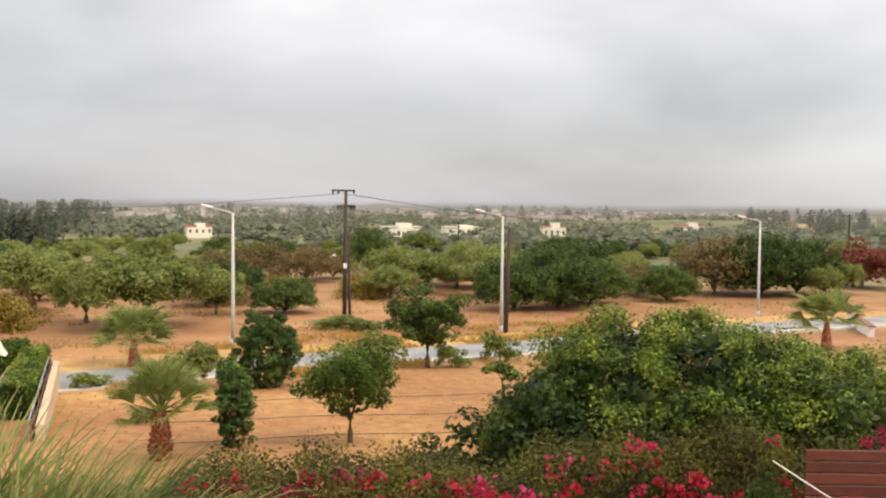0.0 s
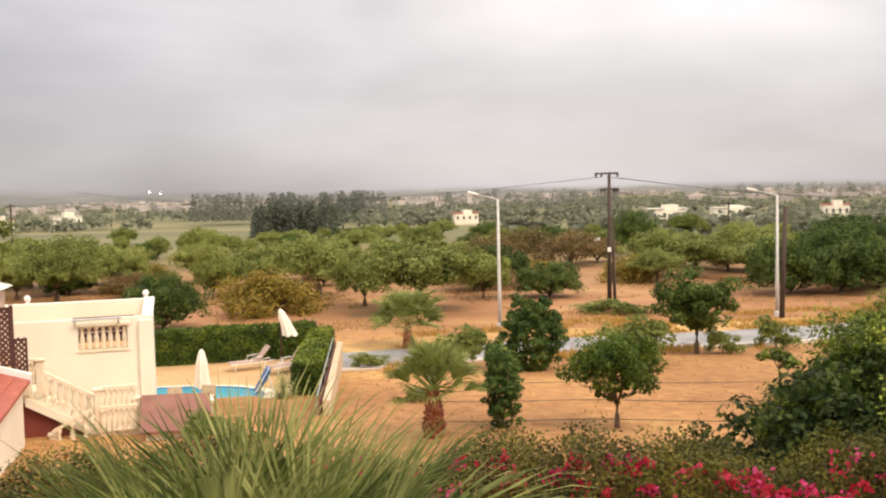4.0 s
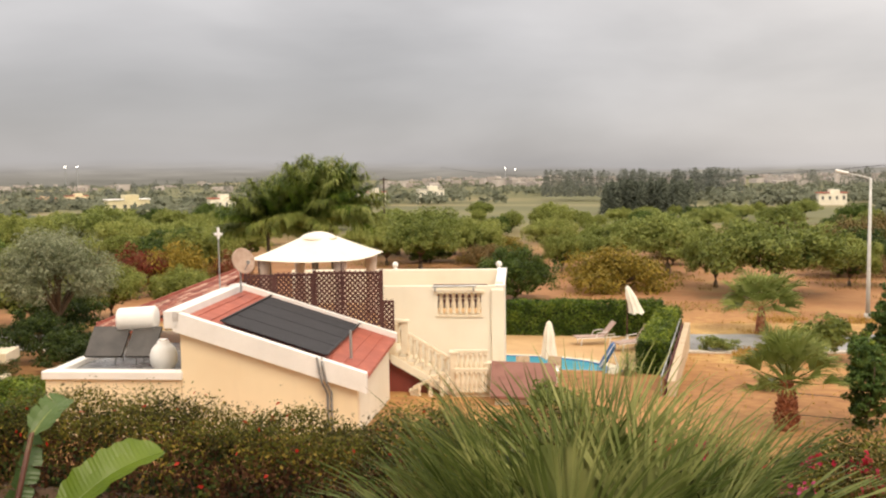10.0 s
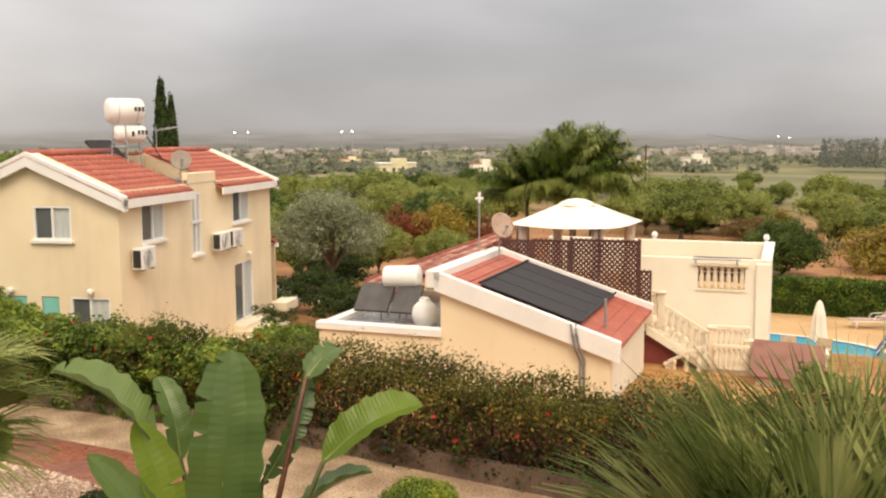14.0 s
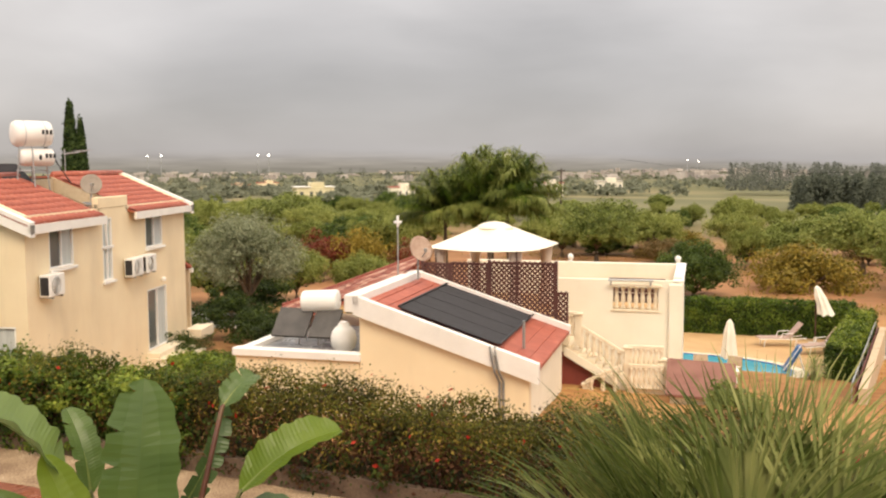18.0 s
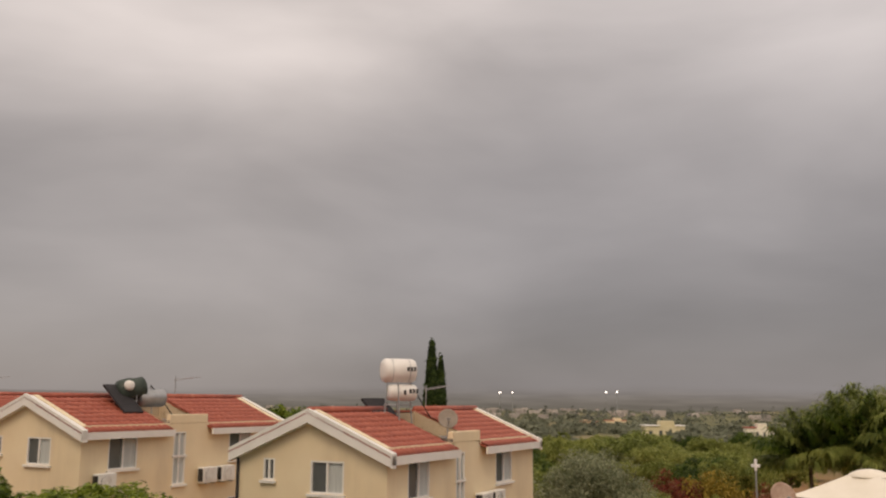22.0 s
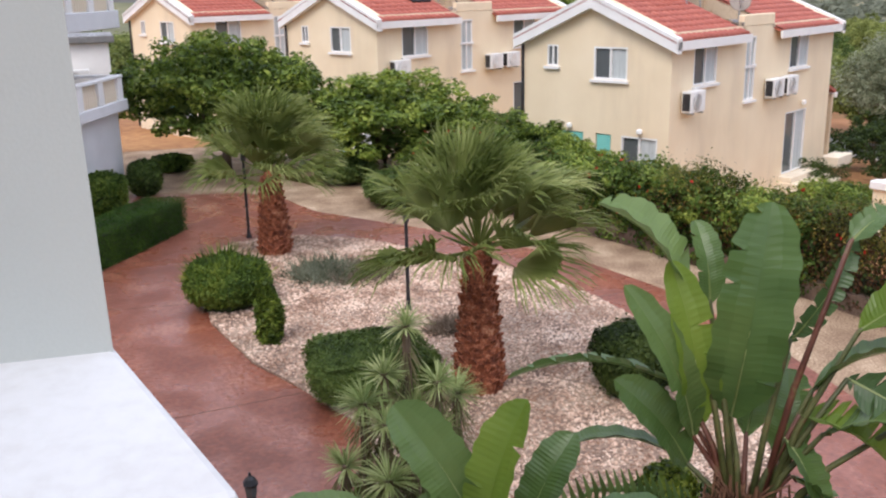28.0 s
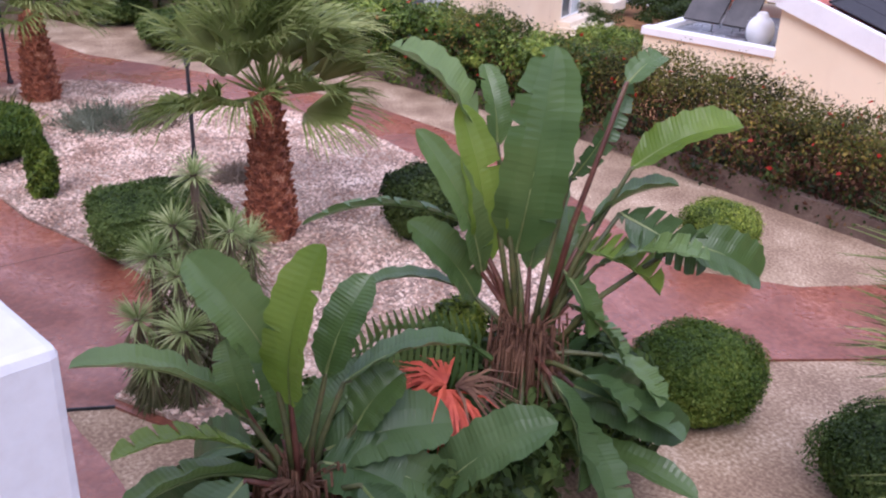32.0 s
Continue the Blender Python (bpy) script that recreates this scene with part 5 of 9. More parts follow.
part("fascia", Mesh().solid([(-14.68, 31.0, 0.14), (-12.58, 27.55, 0.46), (-12.58, 27.55, 0.70), (-14.68, 31.0, 0.38)], (0.06, 0.04, 0)), M["white"], villa)
part("wall", Mesh().prism([(-12.2, 28.65), (-9.0, 28.65), (-9.0, 31.0), (-14.1, 31.0)], -2.2, 0.3), M["stucco"], villa)
# white terrace block: front wall, raised back wall, right return
part("terrace_slab", Mesh().box((-9.0, 29.3, 0.2), (-4.6, 32.0, 0.5)).box((-9.0, 32.27, 0.2), (-0.97, 35.98, 0.5)), M["paving"], villa)
part("terrace_core", Mesh().box((-8.9, 29.4, -2.2), (-4.6, 35.9, 0.2)), M["stucco_white"], villa)
holes = [(2.1, 3.6, 2.78, 3.62)]
wall_with_holes(villa, "front_wall", (-5.05, 32.0, -2.2), (1, 0, 0), (0, -1, 0), 4.35, 3.85, holes, M["stucco_white"], 0.25)
part("wall", Mesh().box((-0.95, 32.25, -2.2), (-0.7, 36.0, 1.75)), M["stucco_white"], villa)
part("corner_pier", Mesh().box((-1.1, 31.85, -2.2), (-0.66, 32.2, 1.55), 0.02), M["stucco_white"], villa)
part("back_wall", Mesh().box((-9.0, 36.0, -2.2), (-0.7, 36.25, 1.8), 0.02), M["stucco_white"], villa)
part("return_coping", Mesh().solid([(-0.98, 32.0, 1.6), (-0.64, 32.0, 1.6), (-0.64, 36.0, 1.78), (-0.98, 36.0, 1.78)], (0, 0, 0.08)), M["white"], villa)
BAL_ME = mesh_of("baluster", Mesh().lathe([(0.07, 0), (0.07, 0.05), (0.04, 0.09), (0.085, 0.24), (0.075, 0.34), (0.04, 0.5), (0.06, 0.56), (0.07, 0.6), (0.07, 0.68)], n=10), M["stone"], True)
bp = part("baluster_panel", Mesh().box((-3.05, 31.9, 1.42), (-1.35, 32.2, 1.52), 0.01).box((-3.0, 31.96, 0.58), (-1.4, 32.2, 0.66), 0.01), M["stone"], villa, "cast stone balustrade panel")
for i in range(7):
    part("baluster", BAL_ME, None, bp, m=Matrix.Translation((-2.83 + 0.215 * i, 32.1, 0.68)) @ Matrix.Diagonal((1, 1, 1.1, 1)))
part("rail_bar", Mesh().tube([(-3.1, 31.8, 1.66), (-1.6, 31.8, 1.68)], [0.04, 0.04], 6).tube([(-3.0, 31.8, 1.5), (-3.0, 31.8, 1.66)], [0.03, 0.03], 6).tube([(-1.7, 31.8, 1.5), (-1.7, 31.8, 1.68)], [0.03, 0.03], 6), M["steel"], villa)
for x in (-4.94, -0.94, -8.7):
    part("finial", Mesh().lathe([(0.1, 0), (0.1, 0.05), (0.05, 0.08), (0.1, 0.14), (0.12, 0.22), (0.08, 0.3), (0.02, 0.33)], (x, 36.1, 1.78), 12), M["white"], villa, smooth=True)
# outside stair: upper flight down to the right, landing, lower flight down to the left
flight = thing("garden_stair", VILLA, "pale stone outside stair with turned balusters", "stairs")
for i in range(9):
    x = -4.35 + 0.25 * i
    part("step", Mesh().box((x, 30.0, -0.42 - 0.145 * i), (x + 0.29, 31.2, -0.27 - 0.145 * i), 0.012), M["stone"], flight)
part("side_wall", Mesh().add([(-4.9, 30.12, -2.2), (-2.1, 30.12, -2.2), (-2.1, 30.12, -1.66), (-4.2, 30.12, -0.46), (-4.9, 30.12, -0.46), (-4.9, 30.4, -2.2), (-2.1, 30.4, -2.2), (-2.1, 30.4, -1.66), (-4.2, 30.4, -0.46), (-4.9, 30.4, -0.46)], [(0, 1, 2, 3, 4), (9, 8, 7, 6, 5), (0, 5, 6, 1), (1, 6, 7, 2), (2, 7, 8, 3), (3, 8, 9, 4), (4, 9, 5, 0)]), M["oxblood"], flight, "dark red painted wall below the flight")
part("stringer", Mesh().solid([(-4.3, 29.93, -0.58), (-2.15, 29.93, -1.83), (-2.15, 29.93, -1.55), (-4.3, 29.93, -0.30)], (0, 0.06, 0)), M["stucco_white"], flight, "white rendered stringer")
part("landing", Mesh().box((-2.3, 29.6, -2.2), (-0.9, 31.4, -1.45), 0.02), M["stone"], flight)
part("top_landing", Mesh().box((-4.95, 30.0, -0.5), (-4.2, 31.9, -0.28), 0.02), M["stone"], flight)


def newel(x, y, z, h):
    return part("newel", Mesh().box((x - 0.11, y - 0.11, z), (x + 0.11, y + 0.11, z + h - 0.08), 0.015).box((x - 0.15, y - 0.15, z + h - 0.08), (x + 0.15, y + 0.15, z + h), 0.02), M["stone"], flight)


def rail(x0, z0, x1, z1, y, n):
    part("handrail", Mesh().solid([(x0, y - 0.07, z0 + 0.68), (x1, y - 0.07, z1 + 0.68), (x1, y + 0.07, z1 + 0.68), (x0, y + 0.07, z0 + 0.68)], (0, 0, 0.09)), M["stone"], flight)
    for i in range(n):
        t = (i + 0.5) / n
        part("baluster", BAL_ME, None, flight, m=Matrix.Translation((x0 + (x1 - x0) * t, y, z0 + (z1 - z0) * t)))


for x, z, h in ((-4.25, -0.28, 1.0), (-3.85, -0.28, 1.08), (-2.25, -1.45, 1.3), (-1.15, -1.45, 0.95), (-3.55, -2.2, 0.8)):
    newel(x, 29.75 if x > -3.6 else 30.05, z, h)
rail(-3.85, -0.3, -2.25, -1.25, 30.05, 8)
rail(-2.25, -0.88, -1.15, -0.88, 29.7, 7)
rail(-2.2, -1.45, -1.15, -1.45, 29.55, 7)
rail(-4.25, 0.05, -3.85, 0.05, 30.05, 3)
rail(-3.55, -2.05, -2.45, -1.5, 29.6, 3)


# invented bench: its dark boards stand in for shade behind the balusters
bn = thing("terrace_bench", VILLA @ pose(-2.2, 32.75, 0.5), "dark boards added behind the balusters in place of shade", "bench")
part("seat", Mesh().box((-0.95, 0.0, 0.38), (0.95, 0.5, 0.44), 0.01), M["trellis"], bn)
for k in range(5):
    part("back_board", Mesh().box((-0.95, -0.06, 0.30 + 0.17 * k), (0.95, -0.02, 0.45 + 0.17 * k), 0.006), M["trellis"], bn)
for x in (-0.9, 0.84):
    for y in (-0.01, 0.42):
        part("leg", Mesh().box((x, y, 0), (x + 0.06, y + 0.06, 0.38), 0.005), M["trellis"], bn)


# ---- lattice screens and gazebo on the roof terrace ----
def lattice(x0, x1, z0, z1, y, name="lattice_screen"):
    ob = thing(name, VILLA @ pose(x0, y, z0), "dark brown wooden lattice screen on the terrace edge", "screen", "lattice screens")
    w, h = x1 - x0, z1 - z0
    fr = Mesh()
    for a in ((0, 0, 0.06, h), (w - 0.06, 0, w, h), (0.06, 0, w - 0.06, 0.06), (0.06, h - 0.06, w - 0.06, h)):
        fr.box((a[0], -0.03, a[1]), (a[2], 0.03, a[3]))
    part("frame", fr, M["trellis"], ob)
    s = 0.165
    for sign in (1, -1):
        sl_ = Mesh()
        k = -h
        while k < w:
            a, b = max(k, 0.0), min(k + h, w)
            if b - a > 0.05:
                za, zb = (a - k, b - k) if sign > 0 else (h - (a - k), h - (b - k))
                y_ = 0.012 * sign
                sl_.solid([(a, y_, za - 0.045), (b, y_, zb - 0.045), (b, y_, zb + 0.045), (a, y_, za + 0.045)], (0, 0.01, 0))
            k += s
        part("slats", sl_, M["trellis"], ob)
    return ob


for x0, x1, z0, z1 in ((-8.85, -7.9, 1.75, 2.36), (-7.9, -6.65, 1.35, 2.40), (-6.6, -4.5, 0.75, 2.45), (-4.46, -4.08, 0.5, 1.53)):
    lattice(x0, x1, z0, z1, 29.35)
for x, z in ((-6.62, 2.5), (-4.48, 2.5), (-8.85, 2.4)):
    ob = thing("screen_post", VILLA @ pose(x, 29.4, 0.5), "dark brown timber post between lattice screens", "post", "screen posts")
    part("post", Mesh().box((-0.05, -0.05, 0), (0.05, 0.05, z - 0.5), 0.008), M["trellis"], ob)

gz = thing("gazebo", VILLA @ pose(-7.1, 32.3, 0.5, 0, 0, -12), "cream canvas gazebo with a vented top and tied drapes", "gazebo")
R0, R1, ZE, ZT = 1.75, 0.5, 2.2, 2.83
cn = Mesh()
nn = 8
for k in range(4):
    a0, a1 = radians(45 + 90 * k), radians(135 + 90 * k)
    for i in range(nn):
        for j in range(4):
            def pt(t, s):
                r = (R0 + (R1 - R0) * s) * math.sqrt(2)
                x = (math.cos(a0) * (1 - t) + math.cos(a1) * t) * r
                y = (math.sin(a0) * (1 - t) + math.sin(a1) * t) * r
                z = ZE + (ZT - ZE) * (s ** 1.1) - 0.07 * math.sin(math.pi * t) * (1 - s)
                return (x, y, z)
            t0, t1, s0, s1 = i / nn, (i + 1) / nn, j / 4, (j + 1) / 4
            cn.solid([pt(t0, s0), pt(t1, s0), pt(t1, s1), pt(t0, s1)], (0, 0, 0.012))
part("canopy", cn, M["canvas"], gz, "cream canvas roof")
part("vent_cap", Mesh().lathe([(0.66, 2.80), (0.64, 2.84), (0.52, 2.93), (0.34, 3.0), (0.1, 3.04), (0.02, 3.04)], n=16), M["canvas"], gz, smooth=True)
for x in (-1.5, 1.5):
    for y in (-1.5, 1.5):
        part("post", Mesh().tube([(x, y, 0), (x, y, 2.22)], [0.05, 0.05], 8), M["trellis"], gz)
        dv = Mesh()
        NF = 24
        vs, fs = [], []
        for r_, z_ in ((0.2, 2.15), (0.17, 1.7), (0.12, 1.25), (0.17, 0.8), (0.21, 0.06)):
            for k in range(NF):
                q_ = r_ * (1 + 0.16 * (1 if k % 2 else -1))
                vs.append((x * 0.93 + q_ * math.cos(2 * math.pi * k / NF), y * 0.93 + q_ * math.sin(2 * math.pi * k / NF), z_))
        for i in range(4):
            fs += [(i * NF + k, i * NF + (k + 1) % NF, (i + 1) * NF + (k + 1) % NF, (i + 1) * NF + k) for k in range(NF)]
        dv.add(vs, fs)
        part("drape", dv, M["drape"], gz, "tied beige drape", smooth=True)

# things on the flat roof
bt = thing("boiler_tank", VILLA @ pose(-10.9, 25.3, 0.32), "white horizontal boiler above a sloping solar panel", "water tank")
part("drum", Mesh().lathe([(0.24, -0.54), (0.32, -0.52), (0.335, -0.46), (0.335, 0.46), (0.32, 0.52), (0.24, 0.54)], n=24, m=pose(0.1, 0.2, 1.25, 0, 87, 4)), M["white"], bt, smooth=True)
part("solar_panel", Mesh().solid([(-1.1, -0.6, 0.3), (-0.05, -0.6, 0.3), (-0.05, 0.1, 1.0), (-1.1, 0.1, 1.0)], (0, -0.06, 0.06)), M["collector"], bt, "dark glazed solar collector")
part("solar_panel", Mesh().solid([(0.05, -0.6, 0.3), (0.85, -0.6, 0.3), (0.85, 0.1, 1.0), (0.05, 0.1, 1.0)], (0, -0.06, 0.06)), M["collector"], bt, "dark glazed solar collector")
for x in (-0.5, 0.1, 0.5):
    part("stand_leg", Mesh().tube([(x, -0.05, 0), (x, 0.2, 1.0)], [0.022, 0.022], 6), M["steel"], bt)
    part("stand_leg", Mesh().tube([(x, 0.5, 0), (x, 0.25, 1.0)], [0.022, 0.022], 6), M["steel"], bt)
rt = thing("round_tank", VILLA @ pose(-9.7, 24.5, 0.32) @ Matrix.Diagonal((0.8, 0.8, 0.82, 1)), "white ball-shaped plastic water tank", "water tank")
part("shell", Mesh().lathe([(0.2, 0), (0.3, 0.05), (0.42, 0.2), (0.46, 0.4), (0.46, 0.5), (0.4, 0.72), (0.28, 0.86), (0.2, 0.9), (0.2, 0.98)], n=22), M["white"], rt, smooth=True)
part("lid", Mesh().lathe([(0.15, 0.98), (0.15, 1.04), (0.05, 1.06)], n=14), M["white"], rt)
part("foot", Mesh().box((-0.1, -0.42, 0.0), (0.1, -0.2, 0.1), 0.01), M["ac"], rt)
sat_dish(VILLA @ pose(-8.4, 27.5, 2.98, 0, 0, 52), 0.40, "rusty pink satellite dish on a mast", 0.95)
an = thing("antenna", VILLA @ pose(-9.3, 28.2, 2.0), "white finned antenna on a thin mast", "antenna")
part("mast", Mesh().tube([(0, 0, -0.1), (0, 0, 1.9)], [0.025, 0.025], 8), M["steel"], an)
part("element", Mesh().box((-0.13, -0.03, 1.7), (0.13, 0.03, 1.79), 0.02).box((-0.035, -0.04, 1.6), (0.04, 0.04, 1.95), 0.02), M["white"], an)

# ---- pool terrace ----
slab = Mesh().prism([(-9, 28.0), (5.0, 28.0), (5.4, 33), (6.5, 40.2), (6.8, 43.2), (-6.5, 45.0), (-9, 45)], -3.4, -2.0)
tr = setting("pool_terrace", slab, M["paving"], "sandy orange paved pool terrace")
tr.matrix_basis = VILLA
pool = thing("swimming_pool", VILLA @ pose(-1.3, 35.4, -2.0), "curved swimming pool with a tiled rim", "pool")
NP = 40
ring = [(4.35 * math.cos(2 * math.pi * k / NP) * (1 + 0.05 * math.sin(4 * math.pi * k / NP)), 2.75 * math.sin(2 * math.pi * k / NP)) for k in range(NP)]


def loop(k0, k1, z0, z1, material, name, label=""):
    b = Mesh()
    for i in range(NP):
        a, c = ring[i], ring[(i + 1) % NP]
        b.solid([(a[0] * k0, a[1] * k0, z0), (c[0] * k0, c[1] * k0, z0), (c[0] * k1, c[1] * k1, z0), (a[0] * k1, a[1] * k1, z0)], (0, 0, z1 - z0))
    return part(name, b, M[material], pool, label)


part("water", Mesh().prism(ring, 0.0, 0.012), M["water"], pool, "clear turquoise water")
loop(1.0, 1.03, 0.0, 0.05, "mosaic", "tile_band")
loop(1.03, 1.12, 0.0, 0.045, "stone", "coping")
loop(1.12, 1.145, 0.0, 0.02, "dark", "joint")


def parasol(m, h, label, tilt=0):
    ob = thing("parasol", m, label, "parasol", "closed parasols")
    part("pole", Mesh().tube([(0, 0, 0), (0, 0, h - 0.1)], [0.025, 0.025], 8), M["trellis"], ob)
    part("base", Mesh().lathe([(0.26, 0), (0.26, 0.06), (0.06, 0.1), (0.05, 0.3)], n=16), M["kerb"], ob)
    b = Mesh()
    n = 16
    prof = [(0.03, h), (0.09, h - 0.1), (0.17, h - 0.45), (0.21, h - 0.9), (0.26, h - 1.3 if tilt == 0 else h - 1.15)]
    vs, fs = [], []
    for i, (r, z) in enumerate(prof):
        for k in range(n):
            a = 2 * math.pi * k / n
            q = r * (1 + 0.22 * (k % 2) * (i > 0)) * (1.0 if tilt == 0 else 1.15)
            vs.append((q * math.cos(a) + tilt * (h - z) * 0.35, q * math.sin(a), z - 0.05 * (k % 3) * (i == 4)))
    for i in range(len(prof) - 1):
        for k in range(n):
            fs.append((i * n + k, i * n + (k + 1) % n, (i + 1) * n + (k + 1) % n, (i + 1) * n + k))
    b.add(vs, fs)
    part("canopy", b, M["canvas"], ob, "folded cream canvas")
    return ob


parasol(VILLA @ pose(4.5, 41.6, -2.0), 2.45, "closed cream parasol with a loose windblown canopy", 1)
parasol(VILLA @ pose(0.9, 34.2, -2.0), 2.1, "closed cream parasol beside the pool")


def sunbed(m):
    ob = thing("sun_lounger", m, "beige folding sun lounger with a raised back", "sun lounger", "sun loungers")
    fr = Mesh()
    for y in (-0.3, 0.3):
        fr.tube([(-0.95, y, 0.32), (0.35, y, 0.32), (0.95, y, 0.36)], [0.02] * 3, 6)
    part("frame", fr, M["white"], ob)
    part("seat", Mesh().solid([(-0.95, -0.28, 0.34), (0.3, -0.28, 0.34), (0.3, 0.28, 0.34), (-0.95, 0.28, 0.34)], (0, 0, 0.04)), M["pinkish"], ob)
    part("backrest", Mesh().solid([(0.3, -0.28, 0.34), (0.82, -0.28, 0.95), (0.82, 0.28, 0.95), (0.3, 0.28, 0.34)], (-0.03, 0, 0.03)), M["pinkish"], ob)
    for x in (-0.75, 0.5):
        for y in (-0.3, 0.3):
            part("leg", Mesh().tube([(x, y, 0), (x + 0.06, y, 0.33)], [0.018, 0.018], 6), M["white"], ob)
    for y in (-0.32, 0.32):
        part("armrest", Mesh().tube([(-0.1, y, 0.34), (-0.02, y, 0.55), (0.42, y, 0.58)], [0.018] * 3, 6), M["white"], ob)
    return ob


b1 = sunbed(VILLA @ pose(3.1, 40.9, -2.0, 0, 0, 12))
copy_thing(b1, VILLA @ pose(4.55, 39.7, -2.0, 0, 0, 30))
ro = thing("pool_mattress", VILLA @ pose(2.75, 35.5, -2.0), "blue pool mattress leaning on a white stand", "mattress")
part("pad", Mesh().box((-0.09, -0.3, 0.0), (0.09, 0.26, 1.05), 0.07, pose(0.1, 0, 0.12, 0, 30, 0)), M["blue"], ro)
part("piping", Mesh().tube([(0.06, -0.27, 0.18), (0.6, -0.27, 1.06)], [0.02, 0.02], 6), M["white"], ro)
for y in (-0.22, 0.22):
    part("stand", Mesh().tube([(0.8, y, 0), (0.55, y, 0.8)], [0.025, 0.025], 6), M["white"], ro)
tb = thing("garden_table", VILLA @ pose(0.45, 32.4, -2.0), "white plastic garden table beside the pool", "table")
part("tabletop", Mesh().box((-0.75, -0.42, 0.7), (0.75, 0.42, 0.74), 0.015), M["white"], tb)
for x in (-0.65, 0.65):
    for y in (-0.33, 0.33):
        part("leg", Mesh().box((x - 0.03, y - 0.03, 0), (x + 0.03, y + 0.03, 0.7), 0.006), M["white"], tb)
ph = thing("pump_house", VILLA @ pose(-0.9, 28.3, -2.0) @ Matrix.Diagonal((0.9, 0.9, 0.98, 1)), "low white pump house with a brown sloping roof", "shed")
part("wall", Mesh().box((0, 0, -0.2), (1.9, 1.3, 0.75)), M["stucco_white"], ph)
part("roof", Mesh().solid([(-0.15, -0.2, 0.72), (2.1, -0.2, 0.66), (2.1, 1.5, 1.42), (-0.15, 1.5, 1.5)], (0, 0, 0.08)), M["brown_roof"], ph, "rough brown sheet roof")

# boundary wall with rail at the terrace's right side
bw = thing("boundary_wall", VILLA @ pose(4.55, 29.5, -2.0), "buff rendered boundary wall with a metal rail", "wall")
part("wall", Mesh().add([(-0.12, 0, -1.2), (0.12, 0, -1.2), (2.75, 12.6, -1.2), (2.5, 12.6, -1.2), (-0.12, 0, 0.95), (0.12, 0, 0.95), (2.75, 12.6, 0.75), (2.5, 12.6, 0.75)], [(3, 2, 1, 0), (4, 5, 6, 7), (0, 1, 5, 4), (1, 2, 6, 5), (2, 3, 7, 6), (3, 0, 4, 7)]), M["wall_buff"], bw)
part("timber_face", Mesh().solid([(-0.17, 0, 0.2), (2.44, 12.5, 0.1), (2.44, 12.5, 0.8), (-0.17, 0, 1.0)], (-0.04, 0, 0)), M["fence"], bw)
part("rail", Mesh().tube([(-0.3, 0, 1.1), (2.3, 12.4, 1.0)], [0.03, 0.03], 8), M["steel"], bw)
for i in range(6):
    t = i / 5
    part("rail_post", Mesh().tube([(-0.3 + 2.6 * t, 12.4 * t, 0.0), (-0.3 + 2.6 * t, 12.4 * t, 1.1)], [0.022, 0.022], 6), M["steel"], bw)
sq = thing("low_white_wall", pose(-31.2, 24.0, -1.5, 0, 0, 122), "low white garden wall beside the porch", "wall")
part("wall", Mesh().box((0.0, -0.6, 0), (1.5, 0.1, 0.42), 0.03), M["stone"], sq)


for y0, y1 in ((27.6, 28.4), (31.3, 31.9), (35.6, 36.4)):
    pts = [(x, y0 + (y1 - y0) * (x + 4) / 18 + 0.12 * math.sin(x * 0.9), ground_z(x, y0 + (y1 - y0) * (x + 4) / 18) + 0.03) for x in np.arange(-3.5, 14.1, 0.8)]
    tagged(part("irrigation_hose", Mesh().tube(pts, [0.012] * len(pts), 5), M["dark"]), "thin black irrigation hose across the dry lot", "hose", "irrigation hoses")


def wicker_chair(m):
    ob = thing("garden_chair", m, "beige wicker garden chair at the pool table", "chair", "garden chairs")
    part("seat", Mesh().box((-0.26, -0.26, 0.38), (0.26, 0.26, 0.44), 0.02), M["wicker"], ob)
    part("backrest", Mesh().solid([(-0.26, 0.22, 0.44), (0.26, 0.22, 0.44), (0.24, 0.32, 0.92), (-0.24, 0.32, 0.92)], (0, 0.04, 0)), M["wicker"], ob)
    for x in (-0.23, 0.23):
        for y in (-0.23, 0.23):
            part("leg", Mesh().box((x - 0.025, y - 0.025, 0), (x + 0.025, y + 0.025, 0.38), 0.005), M["wicker"], ob)
        part("armrest", Mesh().box((x - 0.03, -0.24, 0.60), (x + 0.03, 0.26, 0.64), 0.01), M["wicker"], ob)
    return ob


wc = wicker_chair(VILLA @ pose(0.0, 33.3, -2.0, 0, 0, 10))
copy_thing(wc, VILLA @ pose(1.0, 33.25, -2.0, 0, 0, -15))

# ---- street furniture ----
def street_lamp(m, h, arm, label="pale grey street lamp with a single arm"):
    ob = thing("street_lamp", m, label, "street lamp", "street lamps")
    part("pole", Mesh().tube([(0, 0, -0.1), (0, 0, h * 0.3), (0, 0, h)], [0.13, 0.11, 0.07], 12), M["galv"], ob, smooth=True)
    part("base", Mesh().lathe([(0.2, -0.1), (0.2, 0.25), (0.13, 0.32)], n=12), M["galv"], ob)
    part("arm", Mesh().tube([(0, 0, h - 0.02), (arm * 0.5, 0, h + 0.16), (arm, 0, h + 0.3)], [0.05, 0.04, 0.035], 8), M["galv"], ob, smooth=True)
    hd = part("lamp_head", Mesh().box((-0.1, -0.14, -0.07), (0.62, 0.14, 0.07), 0.05, pose(arm, 0, h + 0.32, 0, -14, 0)), M["ac"], ob)
    part("lens", Mesh().box((0.05, -0.1, -0.1), (0.55, 0.1, -0.065), 0.01, pose(arm, 0, h + 0.32, 0, -14, 0)), M["kerb"], hd)
    return ob


